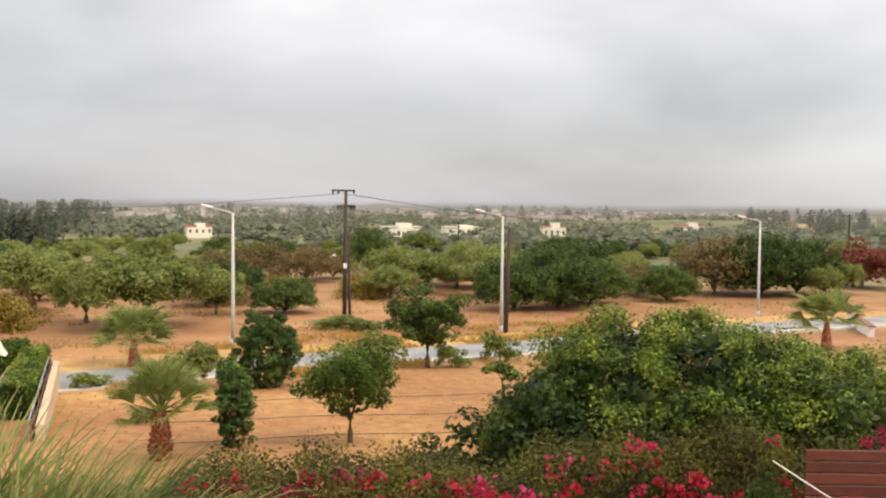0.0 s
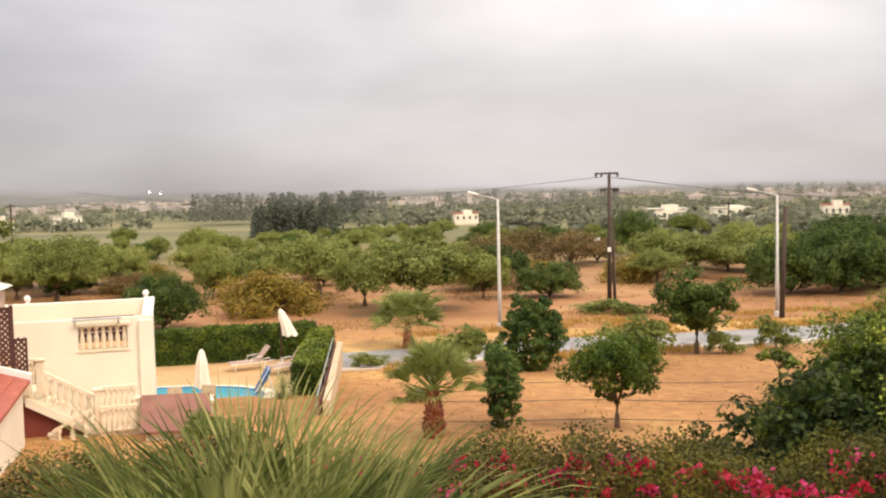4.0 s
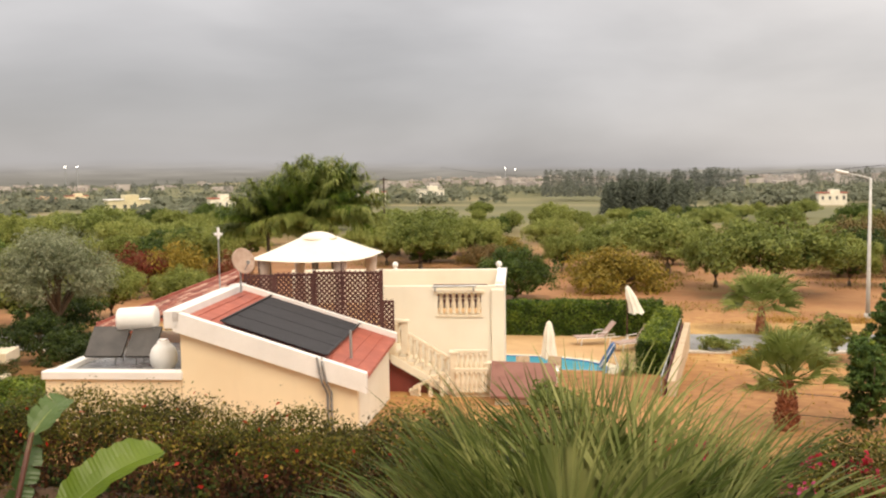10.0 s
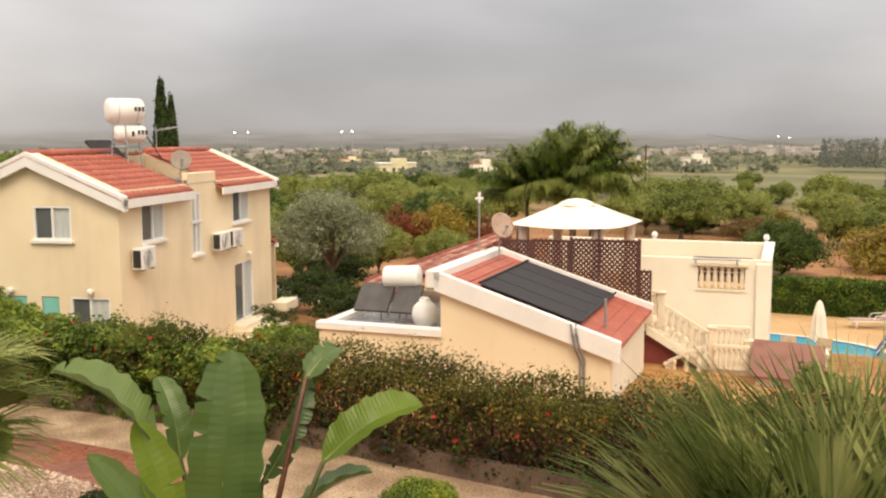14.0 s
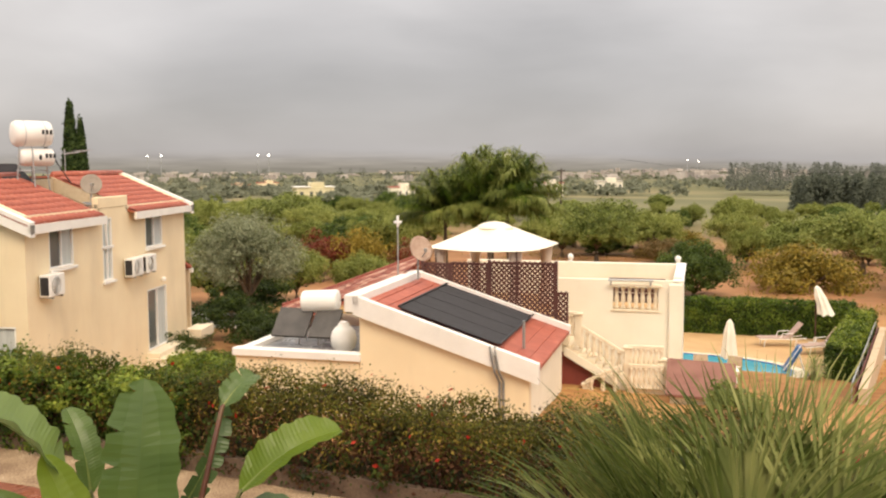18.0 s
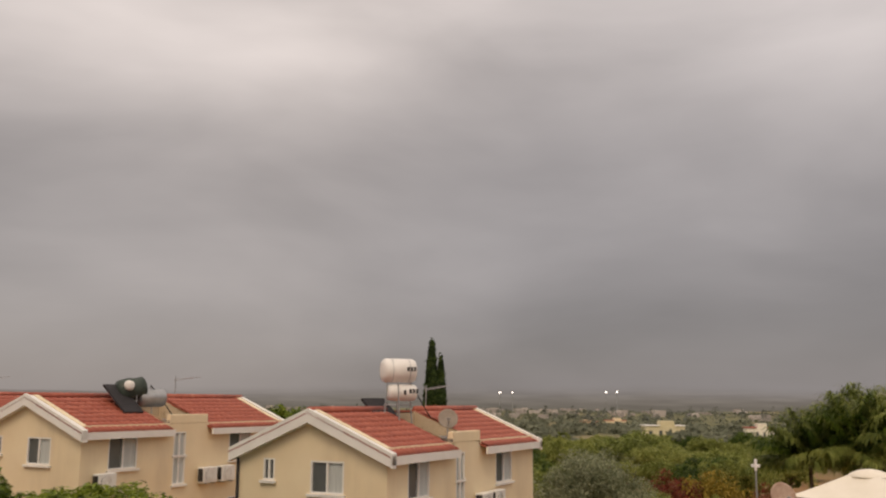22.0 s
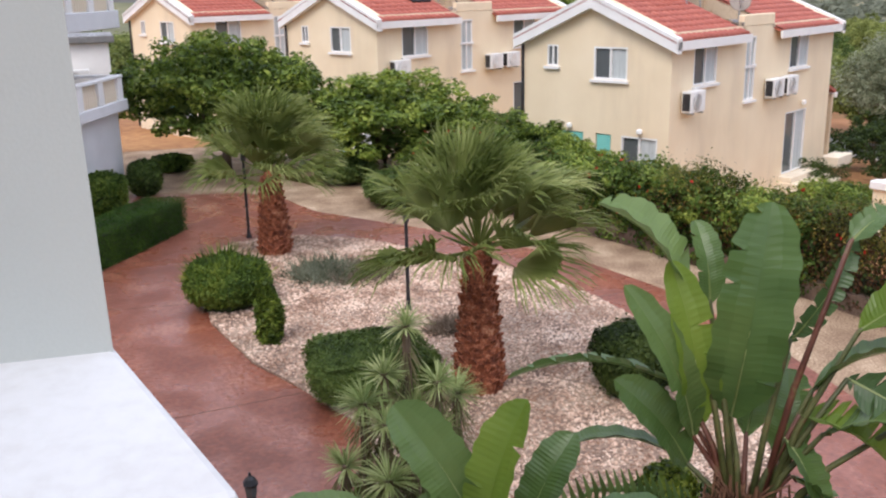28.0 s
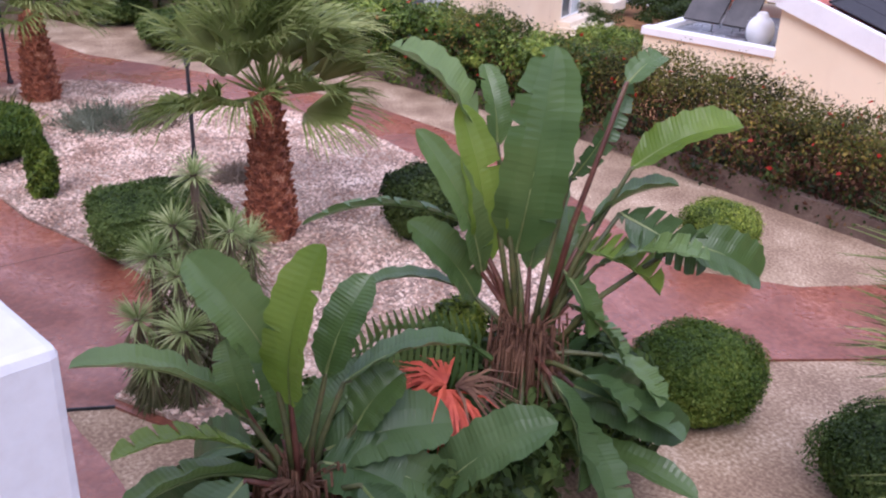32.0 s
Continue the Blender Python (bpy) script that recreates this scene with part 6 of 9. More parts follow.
la = street_lamp(at_ground(-2.17, 57.8, 168), 7.9, 1.3)
copy_thing(la, at_ground(15.75, 63.3, 168, 1.0))
copy_thing(la, at_ground(40.4, 73.2, 168, 1.0))


def power_pole(m, h):
    ob = thing("power_pole", m, "dark creosoted power pole with crossarms and insulators", "power pole")
    part("pole", Mesh().tube([(0, 0, -0.3), (0.02, 0, h * 0.5), (0.06, 0, h)], [0.17, 0.145, 0.11], 10), M["pole"], ob, smooth=True)
    part("brace_pole", Mesh().tube([(0.42, 0.1, -0.2), (0.34, 0.05, 2.3), (0.28, 0, h * 0.68)], [0.12, 0.11, 0.05], 8), M["pole"], ob, smooth=True)
    for z, w in ((h - 0.08, 1.6), (h - 1.2, 0.95)):
        arm = part("crossarm", Mesh().box((-w * 0.6, -0.06, z), (w * 0.45, 0.06, z + 0.13), 0.015), M["pole"], ob)
        for x in (-w * 0.55, -w * 0.3, w * 0.4):
            part("insulator", Mesh().lathe([(0.03, -0.2), (0.09, -0.17), (0.05, -0.11), (0.1, -0.07), (0.05, 0.0)], (x, -0.02, z), 8), M["dark"], arm)
    part("switch", Mesh().box((0.35, -0.12, h - 1.3), (0.75, 0.12, h - 1.05), 0.04), M["dark"], ob)
    part("transformer_fuse", Mesh().box((-0.12, -0.2, h * 0.42), (0.14, -0.1, h * 0.42 + 0.35), 0.02), M["white"], ob, "white number plate with no readable marks")
    return ob


power_pole(at_ground(5.33, 68.5, 0), 9.7)
wp = thing("wooden_pole", at_ground(15.7, 61.95, 0), "leaning dark wooden pole beside the lane", "pole")
part("pole", Mesh().tube([(0, 0, -0.3), (0.1, 0, 3.5), (0.22, 0, 7.15)], [0.17, 0.15, 0.125], 10), M["pole"], wp, smooth=True)
for i, (a, b) in enumerate((((5.2, 68.4, 6.1), (60, 105, 4.6)), ((6.1, 68.4, 6.0), (60, 105, 4.4)), ((5.9, 68.5, 5.0), (60, 104, 3.4)), ((4.9, 68.5, 6.1), (-60, 120, 6.0)))):
    pts = [tuple(a[k] + (b[k] - a[k]) * t - (1.6 * 4 * t * (1 - t) if k == 2 else 0) for k in range(3)) for t in (0, 0.15, 0.3, 0.5, 0.7, 0.85, 1)]
    tagged(part("power_line", Mesh().tube(pts, [0.018] * 7, 5), M["dark"]), "thin sagging power cable", "cable", "power cables")
for x, y, h in ((-71, 123, 9), (93, 140, 9), (30, 150, 7)):
    fp = thing("far_pole", at_ground(x, y), "distant wooden line pole", "pole", "far poles")
    part("pole", Mesh().tube([(0, 0, -0.3), (0, 0, h)], [0.16, 0.11], 8), M["pole"], fp)
    part("crossarm", Mesh().box((-0.7, -0.06, h - 0.4), (0.7, 0.06, h - 0.26)), M["pole"], fp)


# ---- trees of the orchard and the lot ----
def place(proto, rows, base_r, base_h, rng, group):
    """Copies of a tree at (x, y, crown radius, height)."""
    proto["group"] = group
    first = True
    for x, y, r, h in rows:
        m = pose(x, y, ground_z(x, y) - 0.05, 0, 0, rng.uniform(0, 360)) @ Matrix.Diagonal((r / base_r, r / base_r, h / base_h, 1))
        if first:
            proto.matrix_basis, first = m, False
        else:
            copy_thing(proto, m)


rng = np.random.default_rng(21)
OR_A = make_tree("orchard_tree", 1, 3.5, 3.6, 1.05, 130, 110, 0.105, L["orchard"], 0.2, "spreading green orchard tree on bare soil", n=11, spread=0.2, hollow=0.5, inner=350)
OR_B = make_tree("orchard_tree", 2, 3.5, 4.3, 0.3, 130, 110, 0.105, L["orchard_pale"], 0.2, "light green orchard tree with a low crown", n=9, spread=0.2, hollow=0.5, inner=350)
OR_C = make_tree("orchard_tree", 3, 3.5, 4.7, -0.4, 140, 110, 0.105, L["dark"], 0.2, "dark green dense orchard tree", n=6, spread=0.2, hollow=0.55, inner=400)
place(OR_A, [(-18.7, 80.5, 4.1, 5.3), (-8.3, 68.2, 4.2, 4.6), (13.6, 97.4, 3.8, 4.2), (-45.4, 86.9, 4.0, 4.9), (22.1, 100.9, 3.4, 4.6), (-52.8, 94.4, 4.1, 4.4), (-86.4, 82.2, 4.6, 5.2), (-40.6, 76.8, 3.0, 4.3)], 3.5, 4.7, rng, "orchard trees")
place(OR_B, [(-13.3, 72.9, 2.7, 4.5), (-27.8, 79.4, 2.4, 3.8), (-44.5, 97.5, 4.6, 4.3), (-47.3, 82.2, 3.6, 4.3), (16, 111, 4, 3.9), (-81, 67, 4.0, 5.6), (-80.6, 80, 4.8, 4.9), (-80.6, 87.9, 5, 4.2), (-39.3, 86.4, 3.5, 4.6), (-42.4, 116.6, 3.6, 5.2), (-51.9, 144, 4.4, 4.8), (-4.2, 77, 3.0, 4.0), (-35, 97, 4.0, 4.4)], 3.5, 4.6, rng, "orchard trees")
place(OR_C, [(20.7, 78.8, 3.7, 4.6), (25.3, 80.7, 4.1, 5.0), (56.4, 94, 4.2, 5.8), (51, 92, 5.0, 6.3), (42.5, 130, 5.9, 5.0), (38.1, 86.6, 2.9, 3.4), (13.8, 131, 3.0, 5.9), (-24.2, 59.4, 2.7, 3.5), (31, 100, 4.2, 5.0), (29.5, 84, 3.6, 4.2), (1.2, 78.1, 2.6, 2.8), (-3.5, 90, 3.0, 3.6)], 3.5, 4.4, rng, "orchard trees")
# more rows of the same orchards behind
rows = {0: [], 1: [], 2: []}
for i in range(1500):
    a, r = radians(rng.uniform(-48, 78)), rng.uniform(92, 205)
    x, y = -r * math.sin(a), r * math.cos(a)
    d = math.degrees(a)
    if sum(len(v) for v in rows.values()) > 235:
        break
    if noise.noise((x * 0.022, y * 0.022, 2)) < (-0.05 if d < 14 else -0.22) and d < 30 or (-9 < d < -2.5 and r < 125) or (4 < d < 24 and r < 116):
        continue
    if min((math.hypot(x - q[0], y - q[1]) for v in rows.values() for q in v), default=99) < 6.6:
        continue
    k = 0.8 if d < 34 else 1.0
    rows[int(rng.integers(0, 3)) if rng.uniform() < 0.55 else 1].append((x, y, k * rng.uniform(2.2, 4.3), k * rng.uniform(2.7, 4.7)))
for k, proto in enumerate((OR_A, OR_B, OR_C)):
    for x, y, r, h in rows[k]:
        copy_thing(proto, pose(x, y, ground_z(x, y) - 0.05, 0, 0, rng.uniform(0, 360)) @ Matrix.Diagonal((r / 3.5, r / 3.5, h / 4.5, 1)))
# the wooded slope behind the villas, nearer the camera
for i in range(60):
    a, r = radians(rng.uniform(40, 60)), rng.uniform(56, 92)
    x, y = -r * math.sin(a), r * math.cos(a)
    if i % 3 == 0 and not (r < 80 and 39 < math.degrees(a) < 50):
        copy_thing((OR_A, OR_B, OR_B, OR_C)[i % 4], pose(x, y, ground_z(x, y) - 0.2, 0, 0, rng.uniform(0, 360)) @ Matrix.Diagonal((1.15, 1.15, rng.uniform(0.85, 1.25), 1)))

OC = make_tree("ochre_shrub", 4, 3.4, 3.5, -0.9, 60, 130, 0.12, L["ochre"], 0.12, "broad ochre and green shrub on dry soil", "shrub", n=8, spread=0.28)
place(OC, [(-19.3, 67.7, 3.9, 2.9), (-49.6, 54.9, 2.4, 3.2), (9, 92, 2.4, 2.0)], 3.4, 2.6, rng, "dry shrubs")
RU = make_tree("rust_tree", 6, 3.2, 4.0, -0.4, 60, 120, 0.12, L["rust"], 0.14, "rust-brown leaved orchard tree", n=8)
place(RU, [(4.3, 113.4, 4.2, 4.0), (46.5, 93.5, 4.2, 5.0), (-1.5, 118, 3.2, 3.6), (-4.5, 96, 2.6, 3.6)], 3.2, 3.5, rng, "rusty trees")
WI = make_tree("wine_red_shrub", 7, 2.2, 3.6, -0.4, 45, 110, 0.1, L["wine"], 0.1, "wine-red leaved shrub among green trees", "shrub", n=6)
place(WI, [(-50.9, 51.9, 2.3, 4.0), (71.2, 106, 5.5, 4.6), (-46, 56.5, 1.6, 2.6)], 2.2, 3.2, rng, "red shrubs")
rng_scrub = np.random.default_rng(58)
for i in range(34):
    a, r = radians(rng_scrub.uniform(-30, 34)), rng_scrub.uniform(84, 165)
    k = rng_scrub.uniform(0.45, 1.0)
    copy_thing((RU, OC, OR_C, RU, OR_A)[i % 5], at_ground(-r * math.sin(a), r * math.cos(a), 53 * i) @ Matrix.Diagonal((k, k, k * rng_scrub.uniform(0.6, 1.0), 1)))
OL = make_tree("olive_tree", 8, 2.75, 4.6, 0.1, 150, 150, 0.095, L["olive"], 0.2, "silvery grey-green olive tree beside the villa", n=9, aspect=0.28, spread=0.26)
OL.matrix_basis = pose(-36.6, 32.0, -1.8)
for x, y, r, h in ((-44.0, 42.5, 2.8, 3.6), (-40.5, 45.0, 2.6, 3.2)):
    copy_thing(OR_B, pose(x, y, ground_z(x, y) - 0.1, 0, 0, x * 9) @ Matrix.Diagonal((r / 3.5, r / 3.5, h / 4.6, 1)))
TB = make_tree("lot_tree", 9, 1.45, 2.5, 0.3, 110, 90, 0.062, L["hedge"], 0.07, "young broad-leaved tree in the vacant lot", n=7, spread=0.25, aspect=0.45, hollow=0.2, inner=120)
TB.matrix_basis = at_ground(2.3, 27.2)
TC = make_tree("lot_tree", 10, 2.0, 3.6, 0.45, 65, 110, 0.095, L["dark"], 0.11, "dark bushy tree at the kerb", n=7, spread=0.25, inner=300)
TC.matrix_basis = at_ground(7.8, 46.6)
SH = make_tree("kerb_shrub", 12, 0.85, 1.75, -0.5, 34, 80, 0.055, L["orchard"], 0.03, "scrubby shrub at the roadside", "shrub", n=5)
place(SH, [(9.0, 46.4, 1.0, 1.4), (12.2, 49.2, 1.0, 1.6), (4.4, 42.5, 1.6, 2.2), (-3.4, 41.0, 1.4, 1.9), (-7.4, 41.5, 0.8, 0.7), (9.5, 30.0, 1.4, 1.5), (7.6, 25.5, 1.2, 1.3), (-4.0, 32.0, 0.5, 0.5), (14.0, 40.0, 1.6, 1.5), (17.5, 44.0, 1.8, 1.8), (-8.8, 25.0, 0.9, 0.9), (4.5, 66.5, 1.6, 1.0), (6.5, 64.5, 1.3, 0.9)], 0.85, 1.25, rng, "roadside shrubs")
YT = make_tree("sapling", 13, 0.5, 0.5, 0.75, 16, 40, 0.06, L["lush"], 0.03, "thin yellow-green sapling on the lot", "sapling", n=5)
YT.matrix_basis = at_ground(7.9, 31.5, 0, 1.4)


def conifer(seed, h, r, label, leaf="conifer"):
    """A dense clipped cone of small sprays round a stem."""
    rng = np.random.default_rng(seed)
    ob = thing("conifer", Matrix(), label, "conifer", "conifers")
    n = 11000 if h < 5 else 24000
    t = rng.uniform(0, 1, n) ** 0.85
    a = rng.uniform(0, 2 * math.pi, n)
    lump = 1 + 0.13 * np.sin(a * 3 + t * 8 + seed) + 0.11 * np.sin(a * 5 - t * 19) + 0.08 * np.sin(a * 9 + t * 33) + 0.17 * rng.normal(size=n)
    rad = r * np.minimum(1, (1.05 - t) * 2.3) ** 0.58 * np.minimum(1, 0.82 + t * 1.2) * lump * np.where(rng.uniform(size=n) < 0.7, 1.0, 0.75)
    P = np.stack([rad * np.cos(a), rad * np.sin(a), 0.05 + t * h * (1 + 0.03 * rng.normal(size=n))], 1)
    N = np.stack([np.cos(a), np.sin(a), 0.5 + 0 * a], 1) + rng.normal(size=(n, 3)) * 0.5
    part("inner_branchwork", Mesh().lathe([(r * 0.62, 0.05), (r * 0.74, h * 0.25), (r * 0.7, h * 0.55), (r * 0.45, h * 0.8), (r * 0.1, h * 0.95)], n=10), M["hedge_core"], ob)
    part("foliage", rhombs(P, N, 0.034 * (1 + h / 4), rng, 0.4), L[leaf], ob)
    part("trunk", Mesh().tube([(0, 0, -0.1), (0, 0, h * 0.8)], [0.07 * h / 2, 0.02], 8), M["bark"], ob)
    return ob


C1 = make_tree("conifer", 31, 1.3, 4.3, -0.9, 150, 110, 0.06, L["conifer"], 0.12, "dense dark green conifer at the roadside", "conifer", n=5, spread=0.17, hollow=0.72, inner=900, inner_k=0.75)
C1.matrix_basis = at_ground(-0.15, 40.4)
C2 = make_tree("conifer", 32, 0.56, 2.95, -0.6, 110, 70, 0.042, L["conifer"], 0.07, "small columnar conifer in the vacant lot", "conifer", n=5, spread=0.24, hollow=0.7, inner=500, inner_k=0.75)
C2.matrix_basis = at_ground(-1.0, 27.0)
YS = make_tree("young_shrub", 35, 0.5, 1.5, 1.0, 16, 60, 0.06, L["lush"], 0.03, "thin yellow-green shrub growing behind the small conifer", "shrub", n=5)
YS.matrix_basis = at_ground(-1.15, 27.8)
cy = conifer(33, 9.85, 0.38, "tall slim cypress behind the villa roof", "deep_conifer")
cy.matrix_basis = pose(-46.25, 28.4, -1.6)
copy_thing(cy, pose(-46.0, 28.85, -1.6, 0, 0, 70) @ Matrix.Diagonal((0.8, 0.8, 0.92, 1)))


# ---- fan palms ----
def fan_palm(name, seed, trunk_h, leaves, leaf_len, label, leaf="palm", trunk_r=0.2, seg=30, pet=0.8, boots=True, low=-35, high=80, stiff=0.3, wide=1.0, spread=1.25, fold=0.3, wind=(0.1, 0.22, 0.0), aim=(), cut=0.56):
    """A fan palm at the origin: scaly trunk, stalks and pleated fans with drooping tips."""
    rng = np.random.default_rng(seed)
    ob = thing(name, Matrix(), label, "palm tree", "fan palms")
    tk = part("trunk", Mesh().lathe([(trunk_r * 1.45, -0.1), (trunk_r * 1.3, trunk_h * 0.12), (trunk_r * 1.12, trunk_h * 0.45), (trunk_r * 0.86, trunk_h * 0.75), (trunk_r * 0.62, trunk_h), (trunk_r * 0.35, trunk_h + 0.15)], n=14), M["palm_bark"], ob, smooth=True)
    if boots:
        bt = Mesh()
        rows_ = int(trunk_h / 0.095)
        for i in range(rows_):
            z = 0.05 + i * 0.095
            t = z / trunk_h
            rr_ = trunk_r * (1.42 - 0.80 * t)
            for k in range(11):
                a = 2 * math.pi * (k + 0.5 * (i % 2)) / 11 + rng.uniform(-0.1, 0.1)
                w, o = 0.5 * rr_ * rng.uniform(0.7, 1.1), rr_ + rng.uniform(0.03, 0.09)
                c, s = math.cos(a), math.sin(a)
                hh = rng.uniform(0.10, 0.17)
                bt.add([(c * rr_ * 0.9 - s * w * 0.5, s * rr_ * 0.9 + c * w * 0.5, z), (c * rr_ * 0.9 + s * w * 0.5, s * rr_ * 0.9 - c * w * 0.5, z), (c * o + s * w * 0.22, s * o - c * w * 0.22, z + hh), (c * o - s * w * 0.22, s * o + c * w * 0.22, z + hh), (c * rr_ * 0.85, s * rr_ * 0.85, z + hh)], [(0, 1, 2, 3), (3, 2, 4), (1, 4, 2), (0, 3, 4)])
        part("trunk_husk", bt, M["palm_bark"], tk, "rough reddish stubs of old stalks")
    for i in range(leaves + len(aim)):
        az = 2.399 * i + rng.uniform(-0.3, 0.3)
        el = radians(high + (low - high) * min(1, i / max(1, leaves - 1)) ** 0.9 + rng.uniform(-9, 9))
        if i >= leaves:
            az, el = radians(aim[i - leaves][0]), radians(aim[i - leaves][1])
        d = np.array([math.cos(az) * math.cos(el), math.sin(az) * math.cos(el), math.sin(el)])
        p = pet * rng.uniform(0.8, 1.2)
        base = np.array([0, 0, trunk_h + 0.05])
        hub = base + d * p + np.array([0, 0, -0.12 * p * math.cos(el)])
        ln = leaf_len * rng.uniform(0.85, 1.12)
        if i >= leaves:                        # a stray frond bent over by the wind
            hub = base + d * aim[i - leaves][2]
            d = np.array([math.cos(az), math.sin(az), aim[i - leaves][3]])
        d = d + np.array(wind) * rng.uniform(0.5, 1.3)
        d /= np.linalg.norm(d)
        side = np.cross(d, [0, 0, 1.0])
        side /= np.linalg.norm(side) + 1e-9
        up = np.cross(side, d)
        tw = rng.uniform(-0.45, 0.45)          # each fan turns about its stalk
        side, up = side * math.cos(tw) + up * math.sin(tw), up * math.cos(tw) - side * math.sin(tw)
        th = np.linspace(-spread, spread, seg) + rng.normal(size=seg) * 0.02
        E_ = np.cos(th)[:, None] * d + np.sin(th)[:, None] * side + up * (0.04 + fold * np.abs(np.sin(th)))[:, None]
        E_ /= np.linalg.norm(E_, axis=1, keepdims=True)
        lens = ln * (0.62 + 0.38 * np.cos(th * 0.62)) * rng.uniform(0.92, 1.06, seg)
        half = lens * cut
        pleat = up * (np.where(np.arange(seg) % 2, 1.0, -1.0) * 0.03 * ln)[:, None]
        ring = np.concatenate([hub + E_ * 0.05, hub + E_ * half[:, None] * 0.5 + pleat * 0.6, hub + E_ * half[:, None] + pleat])
        k = np.arange(seg - 1)[:, None]
        sheet = np.concatenate([k + np.array([0, 1, seg + 1, seg]), k + np.array([seg, seg + 1, 2 * seg + 1, 2 * seg])])
        tipdir = E_ + np.array(wind) * 0.5 + np.array([0, 0, -1.0]) * (stiff * (0.5 + rng.uniform(0, 1.2, seg)))[:, None]
        N_ = np.repeat(up[None], seg, 0) + side * (np.where(np.arange(seg) % 2, 0.5, -0.5))[:, None]
        gap = 2 * spread * ln * max(cut, 0.4) / seg
        fr = joined([(ring, sheet), blades(hub + E_ * half[:, None] * 0.9 + pleat * 0.9, tipdir, N_, lens * (1 - cut) * 0.7, wide * gap, 0.02),
                     blades(hub + E_ * half[:, None] * 0.9 + tipdir * lens[:, None] * (1 - cut) * 0.46, tipdir + np.array([0, 0, -1.0]) * stiff * rng.uniform(0.3, 1.4, (seg, 1)), N_, lens * (1 - cut) * 0.64, wide * 0.55 * gap, 0.1),
                     blades(np.array([base, base]), np.array([hub - base, hub - base]), np.array([up, side]), np.linalg.norm(hub - base) * 1.04, 0.045, 0.0)])
        part("frond", fr, L[leaf], ob)
    return ob


fan_palm("fan_palm", 41, 2.0, 30, 1.25, "fan palm with a thick scaly trunk in the gravel bed", trunk_r=0.25, seg=40, pet=0.72, low=-2, high=84, stiff=0.34, spread=0.95, fold=0.4).matrix_basis = pose(-11.95, 3.78, 0.05)
fan_palm("fan_palm", 42, 1.7, 30, 1.35, "fan palm with a reddish trunk at the bed's end", trunk_r=0.26, seg=36, pet=0.72, low=0, high=84, stiff=0.34, spread=0.95, fold=0.4).matrix_basis = pose(-20.2, 1.75, 0.05)
fan_palm("fan_palm", 43, 1.15, 24, 0.98, "small fan palm in the vacant lot", trunk_r=0.22, seg=26, pet=0.75, low=0, high=80, spread=0.95, fold=0.4).matrix_basis = at_ground(-2.84, 25.7)
pf = fan_palm("fan_palm", 44, 1.2, 24, 1.1, "fan palm with a flat crown near the lane", trunk_r=0.2, seg=24, pet=1.05, low=2, high=60, boots=False)
pf.matrix_basis = at_ground(-6.47, 47.4, 0, 1.15)
copy_thing(pf, at_ground(33.9, 53.0, 60, 1.12))
fan_palm("fan_palm", 45, 1.78, 40, 1.5, "big windblown fan palm below the balcony", "palm_grey", trunk_r=0.24, seg=50, pet=1.1, low=10, high=62, stiff=0.2, wide=1.0, spread=0.9, fold=0.34, cut=0.46, wind=(0.03, 0.06, 0.10), aim=((12, 46, 1.55, 0.12), (160, 50, 1.4, 0.4))).matrix_basis = pose(-1.95, 6.5, 0.0)


def feather_palm(seed, trunk, fronds, ln, label):
    """A feathery palm: arching ribs with hanging leaflets."""
    rng = np.random.default_rng(seed)
    ob = thing("feather_palm", Matrix(), label, "palm tree", "feather palms")
    part("trunk", Mesh().tube([(0, 0, -0.2), (0.1, 0, trunk * 0.5), (0, 0.1, trunk)], [0.16, 0.12, 0.09], 10), M["bark"], ob, smooth=True)
    for i in range(fronds):
        az, el = 2.399 * i + rng.uniform(-0.3, 0.3), radians(rng.uniform(12, 88))
        pts, pieces = [], []
        p = Vector((0, 0.1, trunk))
        d = Vector((math.cos(az) * math.cos(el), math.sin(az) * math.cos(el), math.sin(el)))
        for k in range(9):
            pts.append(p.copy())
            p = p + d * (ln / 8)
            d = (d + Vector((0.06, 0.04, -0.10))).normalized()
        for k in range(1, 8):
            n = 30
            t = rng.uniform(0, 1, n)
            P = np.array(pts[k])[None] * (1 - t[:, None]) + np.array(pts[k + 1])[None] * t[:, None] if k < 8 else None
            fwd = np.array((pts[k + 1] - pts[k]).normalized())
            sd = np.cross(fwd, [0, 0, 1.0])
            sd /= np.linalg.norm(sd) + 1e-9
            s = np.where(np.arange(n) % 2, 1.0, -1.0)[:, None]
            D_ = sd * s + fwd * 0.6 + np.array([0.1, 0, -0.4]) + rng.normal(size=(n, 3)) * 0.3
            pieces.append(blades(P, D_, np.repeat(np.array([[0, 0, 1.0]]), n, 0), rng.uniform(0.4, 0.8, n), 0.05, 0.2))
        pa = np.array(pts)
        pieces.append(blades(pa[:-1], pa[1:] - pa[:-1], np.repeat(np.array([[0.1, 0, 1.0]]), 8, 0), ln / 8 * 1.05, 0.04, 0.0))
        part("frond", joined(pieces), L["orchard" if i % 3 else "hedge"], ob)
    return ob


fe = feather_palm(51, 5.9, 46, 2.8, "tall feathery palm tossed by the wind")
fe.matrix_basis = at_ground(-25.6, 37.4, 10)
for x, y, r, s in ((-25.5, 39.0, 80, 1.04), (-27.9, 37.2, 150, 0.92), (-26.9, 39.8, 220, 1.06)):
    copy_thing(fe, at_ground(x, y, r, s))


